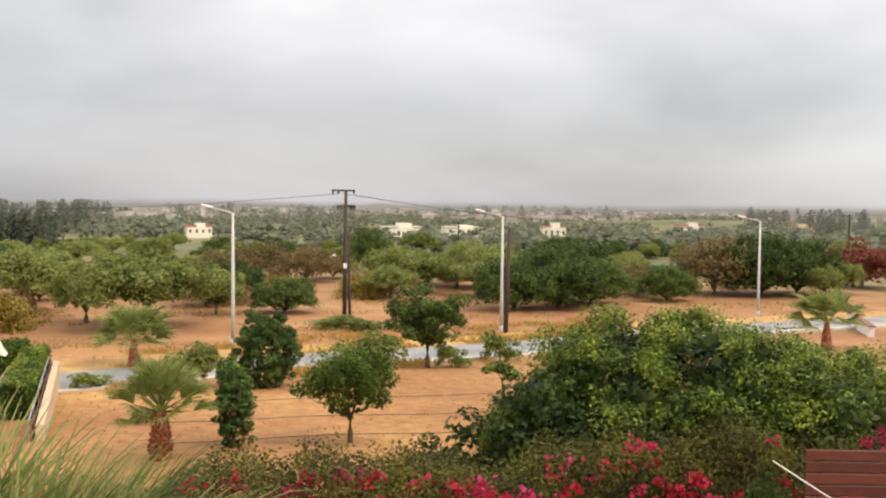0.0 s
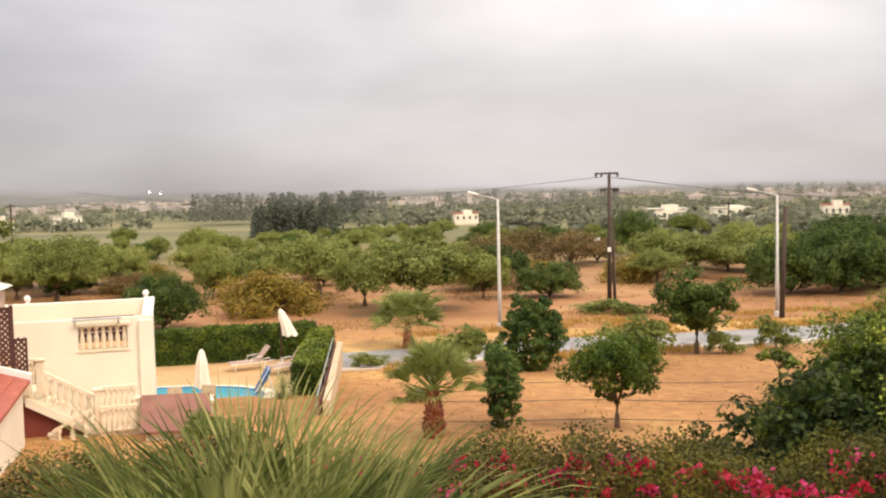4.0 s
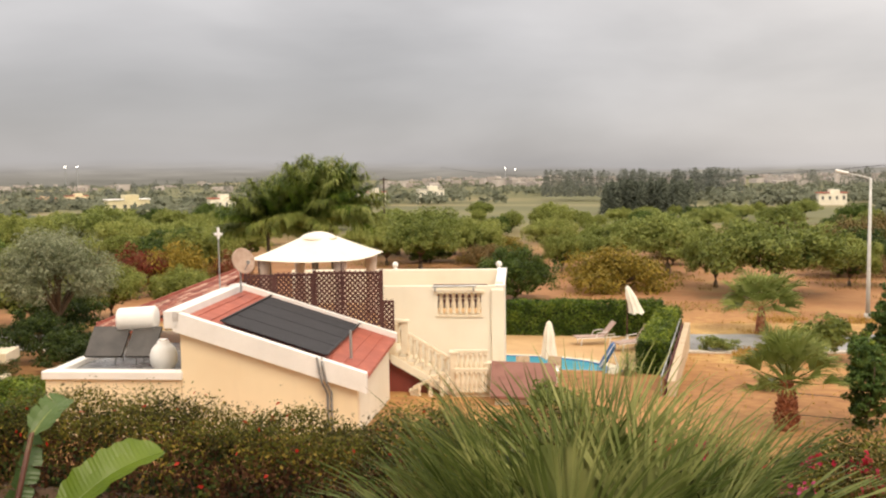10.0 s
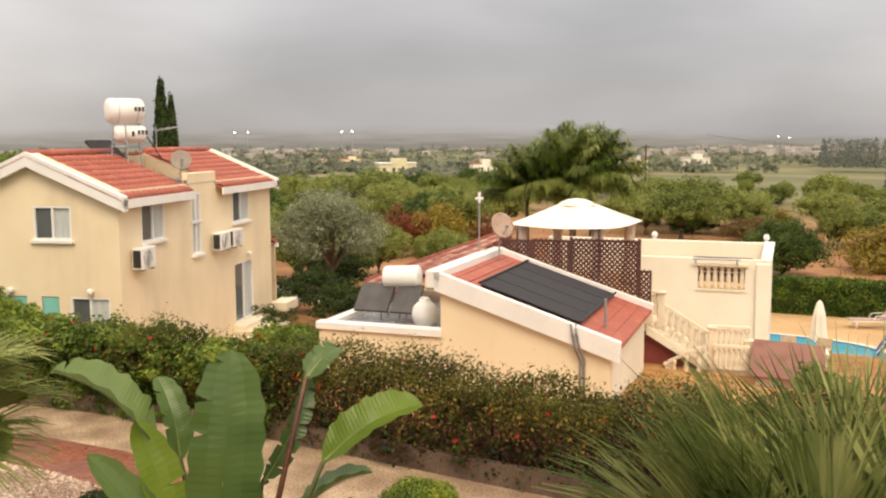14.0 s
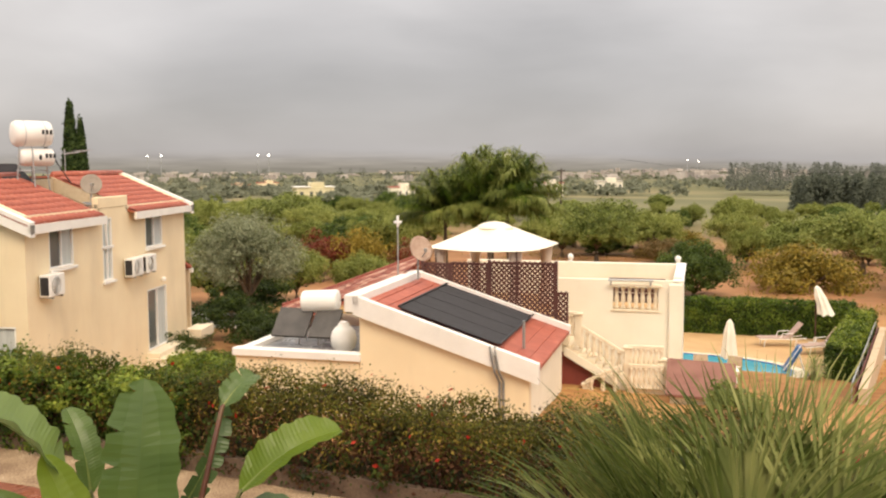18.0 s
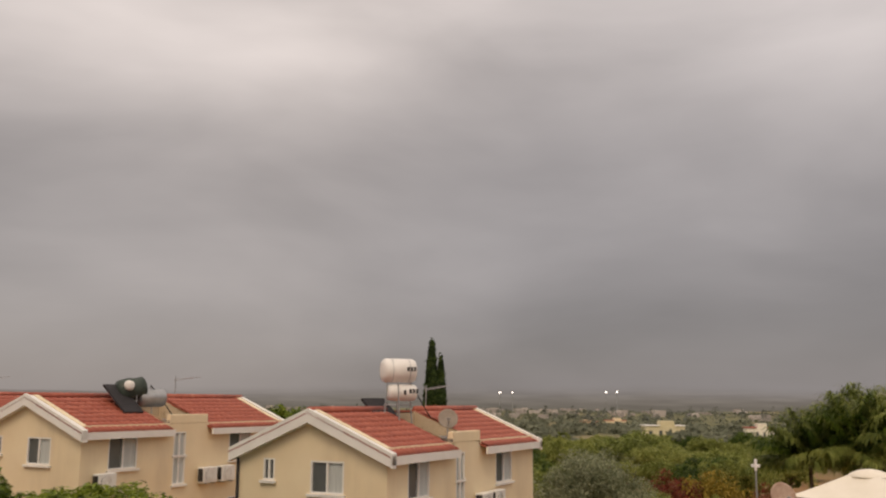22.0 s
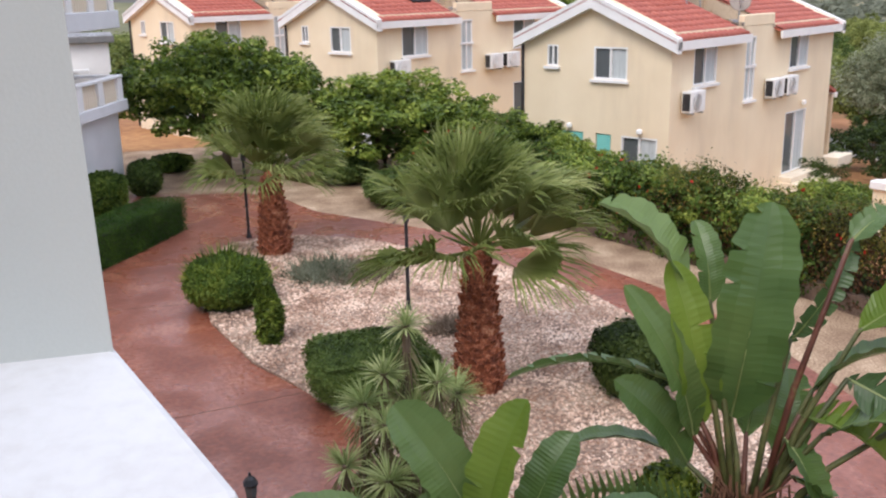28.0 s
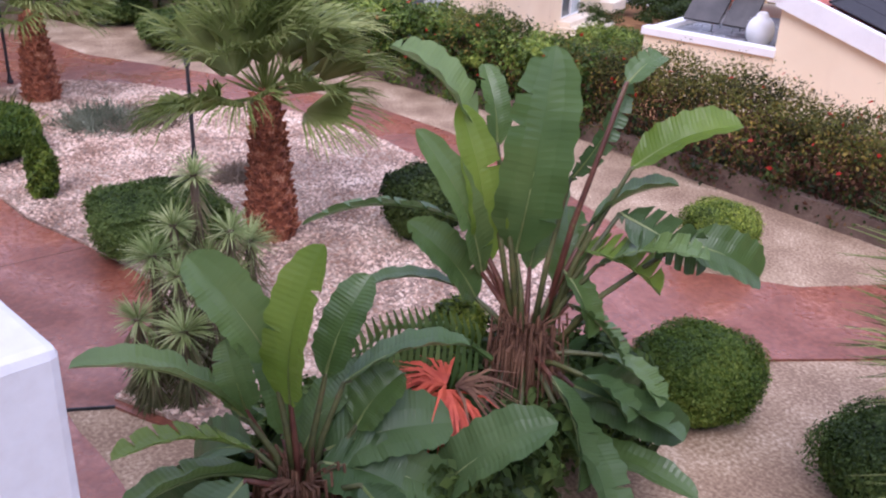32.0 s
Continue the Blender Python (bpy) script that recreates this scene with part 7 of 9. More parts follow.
# ---- shrubs and hedges ----
def hedge(name, line, width, z0, z1, per, size, leaf, label, wave=0.08, seed=1, lump=0.08):
    rng = np.random.default_rng(seed)
    ob = thing(name, Matrix(), label, "hedge")
    b = Mesh()
    for i, ((x0, y0), (x1, y1)) in enumerate(zip(line, line[1:])):
        d = Vector((x1 - x0, y1 - y0)).normalized()
        n = Vector((-d.y, d.x)) * (width / 2 - 0.1 - wave)
        if i == 0:
            x0, y0 = x0 + d.x * 0.35, y0 + d.y * 0.35
        b.prism([(x0 - n.x, y0 - n.y), (x1 - n.x, y1 - n.y), (x1 + n.x, y1 + n.y), (x0 + n.x, y0 + n.y)], z0, z1 - 0.1 - 2 * wave)
    # solid core, coloured dark for the shade within the hedge
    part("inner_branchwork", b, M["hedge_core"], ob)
    n = int(per * width * (z1 - z0) * 1.3)
    (xa, ya), (xb, yb) = line[0], line[1]
    d = np.array([xb - xa, yb - ya]) / math.hypot(xb - xa, yb - ya)
    u = rng.uniform(-0.5, 0.5, n) * width
    off = rng.normal(size=n) * 0.05
    cap = np.stack([xa - d[1] * u + d[0] * off, ya + d[0] * u + d[1] * off, rng.uniform(z0, z1, n)], 1)
    part("foliage", joined([hedge_leaves(rng, line, width, z0, z1, per, size, wave, 0.6, lump), rhombs(cap, np.repeat([[-d[0], -d[1], 0.2]], n, 0), size, rng, 0.6)]), L[leaf], ob)
    return ob


def world_of(rows):
    return [tuple((VILLA @ Vector((x, y, 0)))[:2]) for x, y in rows]


hedge("hedge", world_of([(-6.5, 43.9), (6.3, 43.3)]), 1.0, -2.3, -0.5, 420, 0.06, "hedge", "clipped dark green hedge behind the pool", 0.03, 61)
ph_ = hedge("hedge", world_of([(4.6, 34.7), (5.55, 38.9), (6.55, 43.2)]), 0.95, -2.3, -0.95, 420, 0.055, "hedge", "clipped hedge with a pale green top along the pool's boundary wall", 0.05, 62)
rng = np.random.default_rng(60)
# paler leaf colour paints the lit crest of this hedge
part("top_growth", hedge_leaves(rng, world_of([(4.6, 34.7), (5.55, 38.9), (6.55, 43.2)]), 0.92, -1.02, -0.78, 900, 0.045, 0.05), L["lush"], ph_, "paler top leaves with the light in their colour")
hedge("hedge", [(-17.0, -3.75), (-20.1, -2.42), (-21.8, -1.4), (-23.4, -0.5)], 1.0, 0.0, 0.8, 2600, 0.02, "box_leaf", "low clipped green hedge beside the path", 0.006, 63, 0.02)

GARDEN_HEDGE = [(-26, 7.0), (-22.5, 8.3), (-18.5, 9.9), (-14.1, 11.3), (-9.5, 12.2), (-5.0, 13.1), (0.5, 13.9), (6.0, 14.6), (12.0, 15.0)]
GREEN, THIN = GARDEN_HEDGE[:4], GARDEN_HEDGE[3:6]
hg = thing("flowering_hedge", Matrix(), "loose flowering hedge with reddish twigs round the garden", "hedge")
rng = np.random.default_rng(65)
core = Mesh()
for line, w_, z_ in ((GREEN, 0.35, 1.1), (THIN, 0.3, 0.42)):
    for (x0, y0), (x1, y1) in zip(line, line[1:]):
        d = Vector((x1 - x0, y1 - y0)).normalized()
        n = Vector((-d.y, d.x)) * w_
        core.prism([(x0 - n.x, y0 - n.y), (x1 - n.x, y1 - n.y), (x1 + n.x, y1 + n.y), (x0 + n.x, y0 + n.y)], -0.1, z_)
# no real branches: a dark block stands in for the hedge's inner shade
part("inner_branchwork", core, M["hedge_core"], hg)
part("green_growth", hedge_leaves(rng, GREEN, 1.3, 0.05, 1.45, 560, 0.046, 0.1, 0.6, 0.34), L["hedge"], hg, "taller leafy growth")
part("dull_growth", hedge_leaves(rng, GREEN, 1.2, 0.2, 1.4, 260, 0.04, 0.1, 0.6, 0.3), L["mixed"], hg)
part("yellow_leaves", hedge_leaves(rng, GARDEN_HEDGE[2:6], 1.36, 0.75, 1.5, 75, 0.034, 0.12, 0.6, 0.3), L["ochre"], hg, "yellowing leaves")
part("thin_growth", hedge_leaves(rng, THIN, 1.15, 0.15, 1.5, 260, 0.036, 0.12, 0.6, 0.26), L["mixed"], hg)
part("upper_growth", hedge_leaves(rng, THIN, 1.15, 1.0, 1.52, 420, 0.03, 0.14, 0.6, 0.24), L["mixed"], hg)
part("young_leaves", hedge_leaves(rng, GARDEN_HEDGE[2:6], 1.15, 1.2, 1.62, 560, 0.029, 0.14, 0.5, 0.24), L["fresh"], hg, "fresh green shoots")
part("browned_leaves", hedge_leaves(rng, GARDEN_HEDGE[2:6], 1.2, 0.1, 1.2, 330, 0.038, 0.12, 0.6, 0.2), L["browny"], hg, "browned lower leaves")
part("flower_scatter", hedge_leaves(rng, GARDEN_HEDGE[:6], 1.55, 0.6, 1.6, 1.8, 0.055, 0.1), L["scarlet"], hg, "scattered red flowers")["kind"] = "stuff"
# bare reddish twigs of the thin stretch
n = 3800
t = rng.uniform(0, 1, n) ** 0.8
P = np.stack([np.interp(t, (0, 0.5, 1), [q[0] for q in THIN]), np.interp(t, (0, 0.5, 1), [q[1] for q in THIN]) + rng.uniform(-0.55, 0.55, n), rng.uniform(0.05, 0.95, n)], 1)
# deep green leaves darken the lower growth, as painted shade
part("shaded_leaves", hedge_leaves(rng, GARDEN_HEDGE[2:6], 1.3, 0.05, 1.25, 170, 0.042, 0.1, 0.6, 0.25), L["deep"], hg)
part("twig_thicket", blades(P, rng.normal(size=(n, 3)) * np.array([0.3, 0.3, 0.1]) + np.array([0, 0, 1.0]), rng.normal(size=(n, 3)), rng.uniform(0.25, 0.6, n), 0.016, 0.05), M["twig"], hg, "bare reddish twigs")["kind"] = "stuff"
HS = make_tree("hedge_shrub", 69, 0.95, 1.35, 0.5, 44, 110, 0.055, L["garden"], 0.04, "bushy dark green shrub grown out of the hedge", "shrub", n=6, spread=0.3, hollow=0.3, inner=160)
HS["group"] = "hedge shrubs"
HS.matrix_basis = pose(-18.6, 9.75, 0.0, 0, 0, 20)
for x, y, k, z in ((-17.0, 10.3, 0.85, 0.92), (-15.6, 10.75, 0.9, 0.95), (-20.4, 9.0, 0.9, 0.95), (-22.6, 8.2, 1.0, 0.9)):
    copy_thing(HS, pose(x, y, 0.0, 0, 0, x * 70) @ Matrix.Diagonal((k, k, z, 1)))
for x, y, k, z in ((-13.6, 24.4, 0.9, 0.85), (-14.6, 25.6, 1.0, 0.9), (-14.0, 27.0, 0.8, 0.8), (-15.8, 26.8, 1.0, 0.75)):
    copy_thing(HS, VILLA @ pose(x, y, -1.75, 0, 0, x * 50) @ Matrix.Diagonal((k, k, z, 1)))
low = Mesh()
for (x0, y0), (x1, y1) in zip(GARDEN_HEDGE[1:6], GARDEN_HEDGE[2:6]):
    d = Vector((x1 - x0, y1 - y0)).normalized()
    n = Vector((d.y, -d.x))
    low.prism([(x0 + n.x * 0.66, y0 + n.y * 0.66), (x0 + n.x * 0.48, y0 + n.y * 0.48), (x1 + n.x * 0.48, y1 + n.y * 0.48), (x1 + n.x * 0.66, y1 + n.y * 0.66)], -0.1, 0.36)
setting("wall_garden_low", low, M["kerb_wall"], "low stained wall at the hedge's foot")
bh = hedge("bougainvillea_hedge", GARDEN_HEDGE[5:], 1.5, -0.6, 1.4, 900, 0.034, "mixed", "bougainvillea hedge with magenta and red bracts", 0.2, 66)
v = hedge_leaves(rng, GARDEN_HEDGE[5:], 1.6, 0.7, 1.4, 260, 0.036, 0.24, 0.6, 0.2)
part("young_leaves", v, L["fresh"], bh, "yellow-green young leaves")
v = hedge_leaves(rng, GARDEN_HEDGE[5:], 1.62, -0.3, 0.95, 420, 0.038, 0.2)
part("browned_leaves", v, L["browny"], bh, "browned lower leaves")
def bract_clusters(count, z0, z1, seed):
    """Round heads of papery bracts along the front and the crest of the hedge."""
    rng = np.random.default_rng(seed)
    out = []
    for i in range(count):
        x = float(np.clip(rng.normal(2.2, 3.4), -4.6, 11.5)) if i % 3 else rng.uniform(-4.5, 11.5)
        z = rng.uniform(z0, z1)
        y = float(np.interp(x, (-5, 0.5, 6, 12), (13.1, 13.9, 14.6, 15.0))) - float(np.interp(z, (0.4, 1.3, 1.6), (1.06, 0.98, 0.45))) - rng.uniform(0, 0.12)
        n = int(rng.integers(14, 60))
        P = np.array([x, y, z]) + rng.normal(size=(n, 3)) * np.array([0.085, 0.05, 0.06]) * rng.uniform(0.6, 1.3)
        out.append(rhombs(P, rng.normal(size=(n, 3)) + np.array([0, -0.6, 0.6]), 0.042, rng, 0.85))
    return joined(out)


part("bract_spray", bract_clusters(30, 0.9, 1.7, 118), L["magenta"], bh, "magenta bracts")
part("red_bract_spray", bract_clusters(85, 0.4, 1.75, 119), L["red"], bh, "red bracts")


def big_shrub(seed, r, h):
    """Overhanging tufts of pale leaves, thickest on top for its lit side, on a mass of leaves coloured dark for shade.
    """
    rng = np.random.default_rng(seed)
    ob = thing("large_shrub", Matrix(), "huge yellow-green leafy shrub beyond the hedge", "shrub", "large shrubs")
    d = on_sphere(105, rng)
    d[:85, 2] = np.abs(d[:85, 2]) * 0.8 + 0.3
    d[85:, 2] = np.abs(d[85:, 2]) * 0.5 + 0.05
    d /= np.linalg.norm(d, axis=1, keepdims=True)
    c_ = d * rng.uniform(0.82, 1.08, (105, 1)) * np.array([r, r, h * 0.55]) + np.array([0, 0, h * 0.45])
    per = np.where(np.arange(105) < 85, 420, 60)
    cr = rng.uniform(0.28, 0.7, 105)
    C, R_ = np.repeat(c_, per, 0), np.repeat(cr, per)
    q = on_sphere(len(C), rng)
    P = C + q * (R_ * rng.uniform(0.3, 1.0, len(C)))[:, None] * np.array([1, 1, 0.6])
    P[:, 2] -= 0.25 * rng.uniform(0, 1, len(C)) ** 2
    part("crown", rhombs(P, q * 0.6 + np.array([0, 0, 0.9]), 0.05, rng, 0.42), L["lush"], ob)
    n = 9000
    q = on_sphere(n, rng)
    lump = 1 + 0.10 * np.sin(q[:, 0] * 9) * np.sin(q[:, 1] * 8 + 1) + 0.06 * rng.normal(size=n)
    # deep leaf colour puts the shrub's inner shade into the leaves
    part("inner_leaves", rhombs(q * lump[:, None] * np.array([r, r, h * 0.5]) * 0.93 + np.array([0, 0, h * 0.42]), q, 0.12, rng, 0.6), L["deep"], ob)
    part("trunk", limbs(rng, c_, 0.14, 0.5, 10), M["bark"], ob, smooth=True)
    return ob


BB = big_shrub(71, 3.3, 4.4)
BB["group"] = "large shrubs"
BB.matrix_basis = pose(8.4, 18.4, -1.0, 0, 0, 30) @ Matrix.Diagonal((1, 1, 1.0, 1))
copy_thing(BB, pose(11.6, 18.9, -1.3, 0, 0, 140) @ Matrix.Diagonal((0.95, 0.95, 0.88, 1)))
copy_thing(BB, pose(6.2, 18.6, -1.2, 0, 0, 250) @ Matrix.Diagonal((0.6, 0.6, 0.72, 1)))
copy_thing(BB, pose(14.4, 19.6, -1.7, 0, 0, 200) @ Matrix.Diagonal((0.72, 0.72, 0.62, 1)))
b3 = make_tree("large_shrub", 72, 2.2, 3.2, -0.3, 70, 100, 0.085, L["deep"], 0.1, "dark green shrub at the hedge's foot", "shrub", n=8, spread=0.22)
b3.matrix_basis = pose(5.6, 16.8, -0.6)
copy_thing(b3, pose(10.8, 16.6, -0.7, 0, 0, 120))
copy_thing(b3, pose(3.6, 18.2, -1.0, 0, 0, 70) @ Matrix.Diagonal((0.7, 0.7, 0.6, 1)))

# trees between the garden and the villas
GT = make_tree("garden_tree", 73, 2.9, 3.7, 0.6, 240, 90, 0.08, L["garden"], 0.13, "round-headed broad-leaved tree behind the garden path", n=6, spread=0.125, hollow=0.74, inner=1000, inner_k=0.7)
GT.matrix_basis = pose(-30.8, 1.3, 0.0) @ Matrix.Diagonal((1.16, 1.16, 0.98, 1))
copy_thing(GT, pose(-29.4, 6.2, -0.5, 0, 0, 100) @ Matrix.Diagonal((1.0, 1.0, 0.82, 1)))
copy_thing(GT, pose(-27.0, 8.7, -1.0, 0, 0, 210) @ Matrix.Diagonal((0.8, 0.8, 0.7, 1)))
copy_thing(GT, pose(-24.9, 10.6, -1.1, 0, 0, 310) @ Matrix.Diagonal((0.5, 0.5, 0.58, 1)))
copy_thing(GT, pose(-55.4, 23.0, -1.2, 0, 0, 40) @ Matrix.Diagonal((0.85, 0.85, 1.45, 1)))


def clipped(name, seed, r, h, n, size, leaf, label, m, flat=0.7):
    """A clipped shrub: a dense shell of leaves over a dome."""
    rng = np.random.default_rng(seed)
    ob = thing(name, m, label, "shrub")
    if name == "dry_shrub":
        q = on_sphere(n, rng)
        q[:, 2] = np.abs(q[:, 2]) * 0.7 + 0.15
        P = rng.normal(size=(n, 3)) * np.array([r * 0.4, r * 0.4, 0.01])
        part("twig_tuft", blades(P, q, rng.normal(size=(n, 3)), h * rng.uniform(0.4, 1.1, n), 0.02, 0.1), L[leaf], ob)["kind"] = "stuff"
        return ob
    d = on_sphere(n, rng)
    d[:, 2] = np.abs(d[:, 2]) * np.where(rng.uniform(size=n) < 0.25, -0.8, 1)
    sq = np.abs(d) ** flat * np.sign(d)
    lump = 1 + 0.05 * np.sin(d[:, 0] * 7) + 0.05 * np.sin(d[:, 1] * 9 + 1) + 0.045 * rng.normal(size=n)
    P = sq * lump[:, None] * np.array([r, r, h / 2]) + np.array([0, 0, h / 2])
    k = n // 3
    P = np.concatenate([P, np.stack([rng.uniform(-0.8, 0.8, k) * r, rng.uniform(-0.8, 0.8, k) * r, h * rng.uniform(0.93, 1.0, k)], 1)]) if flat < 0.7 else P
    d = np.concatenate([d, np.repeat([[0, 0, 1.0]], k, 0)]) if flat < 0.7 else d
    part("foliage", rhombs(P, d + np.array([0, 0, 0.3]), size, rng, 0.5), L[leaf], ob)
    q = on_sphere(n // 2, rng)
    part("inner_leaves", rhombs(np.sign(q) * np.abs(q) ** flat * np.array([r, r, h / 2]) * 0.93 + np.array([0, 0, h / 2]), q, size * 1.8, rng, 0.7), L[leaf], ob)
    # dark lathe body whose colour replaces shade under the leaf shell
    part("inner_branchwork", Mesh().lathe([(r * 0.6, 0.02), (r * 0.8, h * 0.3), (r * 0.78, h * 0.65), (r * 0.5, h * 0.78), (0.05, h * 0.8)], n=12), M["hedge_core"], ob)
    part("stem", Mesh().tube([(0, 0, -0.05), (0.02, 0, h * 0.7)], [0.05, 0.03], 6), M["bark"], ob)
    return ob


RS = clipped("round_shrub", 81, 0.76, 0.95, 9000, 0.034, "hedge", "loose rounded green shrub at the bed's edge", pose(-16.85, 0.55, 0.03), 0.95)
rng = np.random.default_rng(96)
d = on_sphere(260, rng)
d[:, 2] = np.abs(d[:, 2]) + 0.1
part("shoot_spray", blades(d * np.array([0.62, 0.62, 0.46]) + np.array([0, 0, 0.38]), d + np.array([0, 0, 0.4]), rng.normal(size=(260, 3)), rng.uniform(0.2, 0.42, 260), 0.022, 0.1), L["lush"], RS, "thin young shoots")["kind"] = "stuff"
clipped("box_shrub", 82, 0.9, 0.66, 20000, 0.024, "dark", "soft flat-topped green shrub in the gravel", pose(-12.4, 2.3, 0.05), 0.69)
clipped("ball_shrub", 83, 0.6, 1.1, 4200, 0.045, "hedge", "clipped yellow-green shrub by the wall", pose(-25.6, -2.1, 0.0), 0.7)
clipped("ball_shrub", 84, 0.46, 1.02, 3600, 0.045, "dark", "dark rounded shrub by the wall", pose(-27.7, -1.12, 0.0), 0.85)
clipped("ball_shrub", 85, 0.6, 0.9, 20000, 0.019, "hedge", "large clipped green ball shrub on gravel", pose(-6.0, 6.35, 0.0), 0.8)
clipped("ball_shrub", 86, 0.5, 0.82, 9000, 0.02, "lush", "variegated yellow-green ball shrub", pose(-8.8, 9.25, 0.0), 0.8)
clipped("ball_shrub", 95, 0.55, 1.0, 9000, 0.028, "deep", "dark leafy shrub behind the big paddle leaves", pose(-11.1, 5.75, 0.05), 0.85)
clipped("ball_shrub", 87, 0.75, 0.85, 14000, 0.02, "dark", "dark clipped shrub below the fan palm", pose(-4.0, 7.0, 0.0), 0.85)
clipped("dry_shrub", 88, 0.8, 0.46, 1900, 0.03, "sage", "grey-green shrub in the gravel", pose(-18.1, 2.55, 0.04), 0.9)
clipped("dry_shrub", 97, 0.85, 0.36, 1700, 0.03, "grey_bush", "half-dry brown shrub beside the grey-green one", pose(-17.9, 3.3, 0.04), 0.9)
clipped("dry_shrub", 89, 0.35, 0.35, 900, 0.035, "grey_bush", "small grey shrub in the gravel", pose(-14.3, 4.0, 0.04), 0.9)
clipped("dry_shrub", 90, 0.3, 0.3, 800, 0.035, "grey_bush", "small grey shrub in the gravel", pose(-14.6, 4.6, 0.04), 0.9)
clipped("low_shrub", 91, 0.9, 0.8, 3500, 0.05, "dark", "dark spreading shrub behind the path", pose(-27.6, 4.6, 0.0), 0.9)
clipped("low_shrub", 92, 1.1, 0.9, 3500, 0.05, "dark", "dark spreading shrub behind the path", pose(-24.2, 5.6, 0.0), 0.9)
clipped("low_shrub", 93, 0.7, 0.5, 3500, 0.055, "hedge", "low shrub below the garden tree", pose(-31.5, -0.4, 0.0), 0.9)
conifer(94, 0.95, 0.17, "small olive-green upright conifer in the gravel", "lush").matrix_basis = pose(-14.7, 1.1, 0.03)


def garden_lamp(m, h, label, head=True):
    ob = thing("garden_lamp", m, label, "garden lamp", "garden lamps")
    part("post", Mesh().lathe([(0.07, 0), (0.07, 0.04), (0.05, 0.1), (0.036, 0.18), (0.031, h - 0.26), (0.034, h - 0.24)], n=10), M["dark"], ob)
    if head:
        hd = part("lantern", Mesh().lathe([(0.03, h - 0.24), (0.05, h - 0.21), (0.07, h - 0.07), (0.085, h - 0.055), (0.055, h), (0.02, h + 0.03), (0.012, h + 0.07)], n=6), M["dark"], ob)
        part("lantern_pane", Mesh().lathe([(0.055, h - 0.19), (0.07, h - 0.09)], n=6), M["glass"], hd)
    return ob


garden_lamp(pose(-8.75, 0.35, 0.03), 0.85, "small black lantern on a post by the path")
garden_lamp(pose(-15.5, 3.6, 0.05), 1.85, "black lantern post half hidden by palm fronds")
garden_lamp(pose(-21.8, 1.3, 0.03), 2.0, "black lantern post beside the far palm")

# red timber fence and the cloth line beyond the hedge
fe_ = thing("timber_fence", pose(7.75, 12.2, -0.55, 0, 0, -12), "dark red horizontal timber board fence", "fence")
for i in range(9):
    part("board", Mesh().box((-0.2, -0.02, 1.15 + 0.17 * i), (5.6, 0.02, 1.30 + 0.17 * i), 0.008), M["fence"], fe_)
for x in (0.0, 1.8, 3.6, 5.4):
    part("post", Mesh().box((x - 0.05, 0.021, 0.0), (x + 0.05, 0.11, 2.6), 0.01), M["fence"], fe_)
cl = thing("folded_awning", pose(6.0, 9.8, 1.95, 0, 0, -28), "folded teal and blue awning with a white cord", "awning")
part("cloth", Mesh().solid([(0, 0, 0.16), (1.6, 0, 0.2), (1.7, 0.4, -0.2), (0.0, 0.4, -0.25)], (0, 0, 0.03)), M["teal_cloth"], cl)
part("border", Mesh().solid([(0.5, -0.04, 0.18), (1.6, -0.04, 0.22), (1.6, 0.02, 0.25), (0.5, 0.02, 0.22)], (0, 0, 0.03)), M["blue"], cl)
part("cord", Mesh().tube([(0.5, 0.0, 0.22), (-0.3, 0.3, 0.62)], [0.008, 0.008], 5), M["white"], cl)
copy_thing(b3, pose(7.2, 12.35, 0.0, 0, 0, 44) @ Matrix.Diagonal((0.32, 0.32, 0.58, 1)))
wr = thing("roadside_wall", at_ground(43.0, 63.0, 65), "low white kerb wall at the lane's bend", "wall")
part("wall", Mesh().box((-4.5, -0.2, -0.3), (4.5, 0.2, 0.75), 0.03), M["white"], wr)
part("coping", Mesh().box((-4.6, -0.26, 0.75), (4.6, 0.26, 0.85), 0.02), M["brown_roof"], wr)

# green growth round the olive and on the slope behind the villas
for i, (x, y, r, h) in enumerate(((-33.2, 24.6, 0.75, 0.6), (-30.4, 27.4, 0.8, 0.55), (-28.0, 26.4, 0.7, 0.5), (-33.8, 28.6, 0.9, 0.75), (-30.0, 22.5, 0.6, 0.4), (-40.0, 35.5, 1.0, 0.9), (-27.0, 29.6, 0.6, 0.5))):
    copy_thing(b3, at_ground(x, y, 60 * i) @ Matrix.Diagonal((r, r, h, 1)))
rng = np.random.default_rng(97)
for i in range(22):
    q, r = radians(rng.uniform(76, 100)), rng.uniform(62, 120)
    x, y = -r * math.sin(q), r * math.cos(q)
    copy_thing((OR_A, OR_B, OR_C)[i % 3], at_ground(x, y, 40 * i) @ Matrix.Diagonal((1.3, 1.3, rng.uniform(0.9, 1.2), 1)))


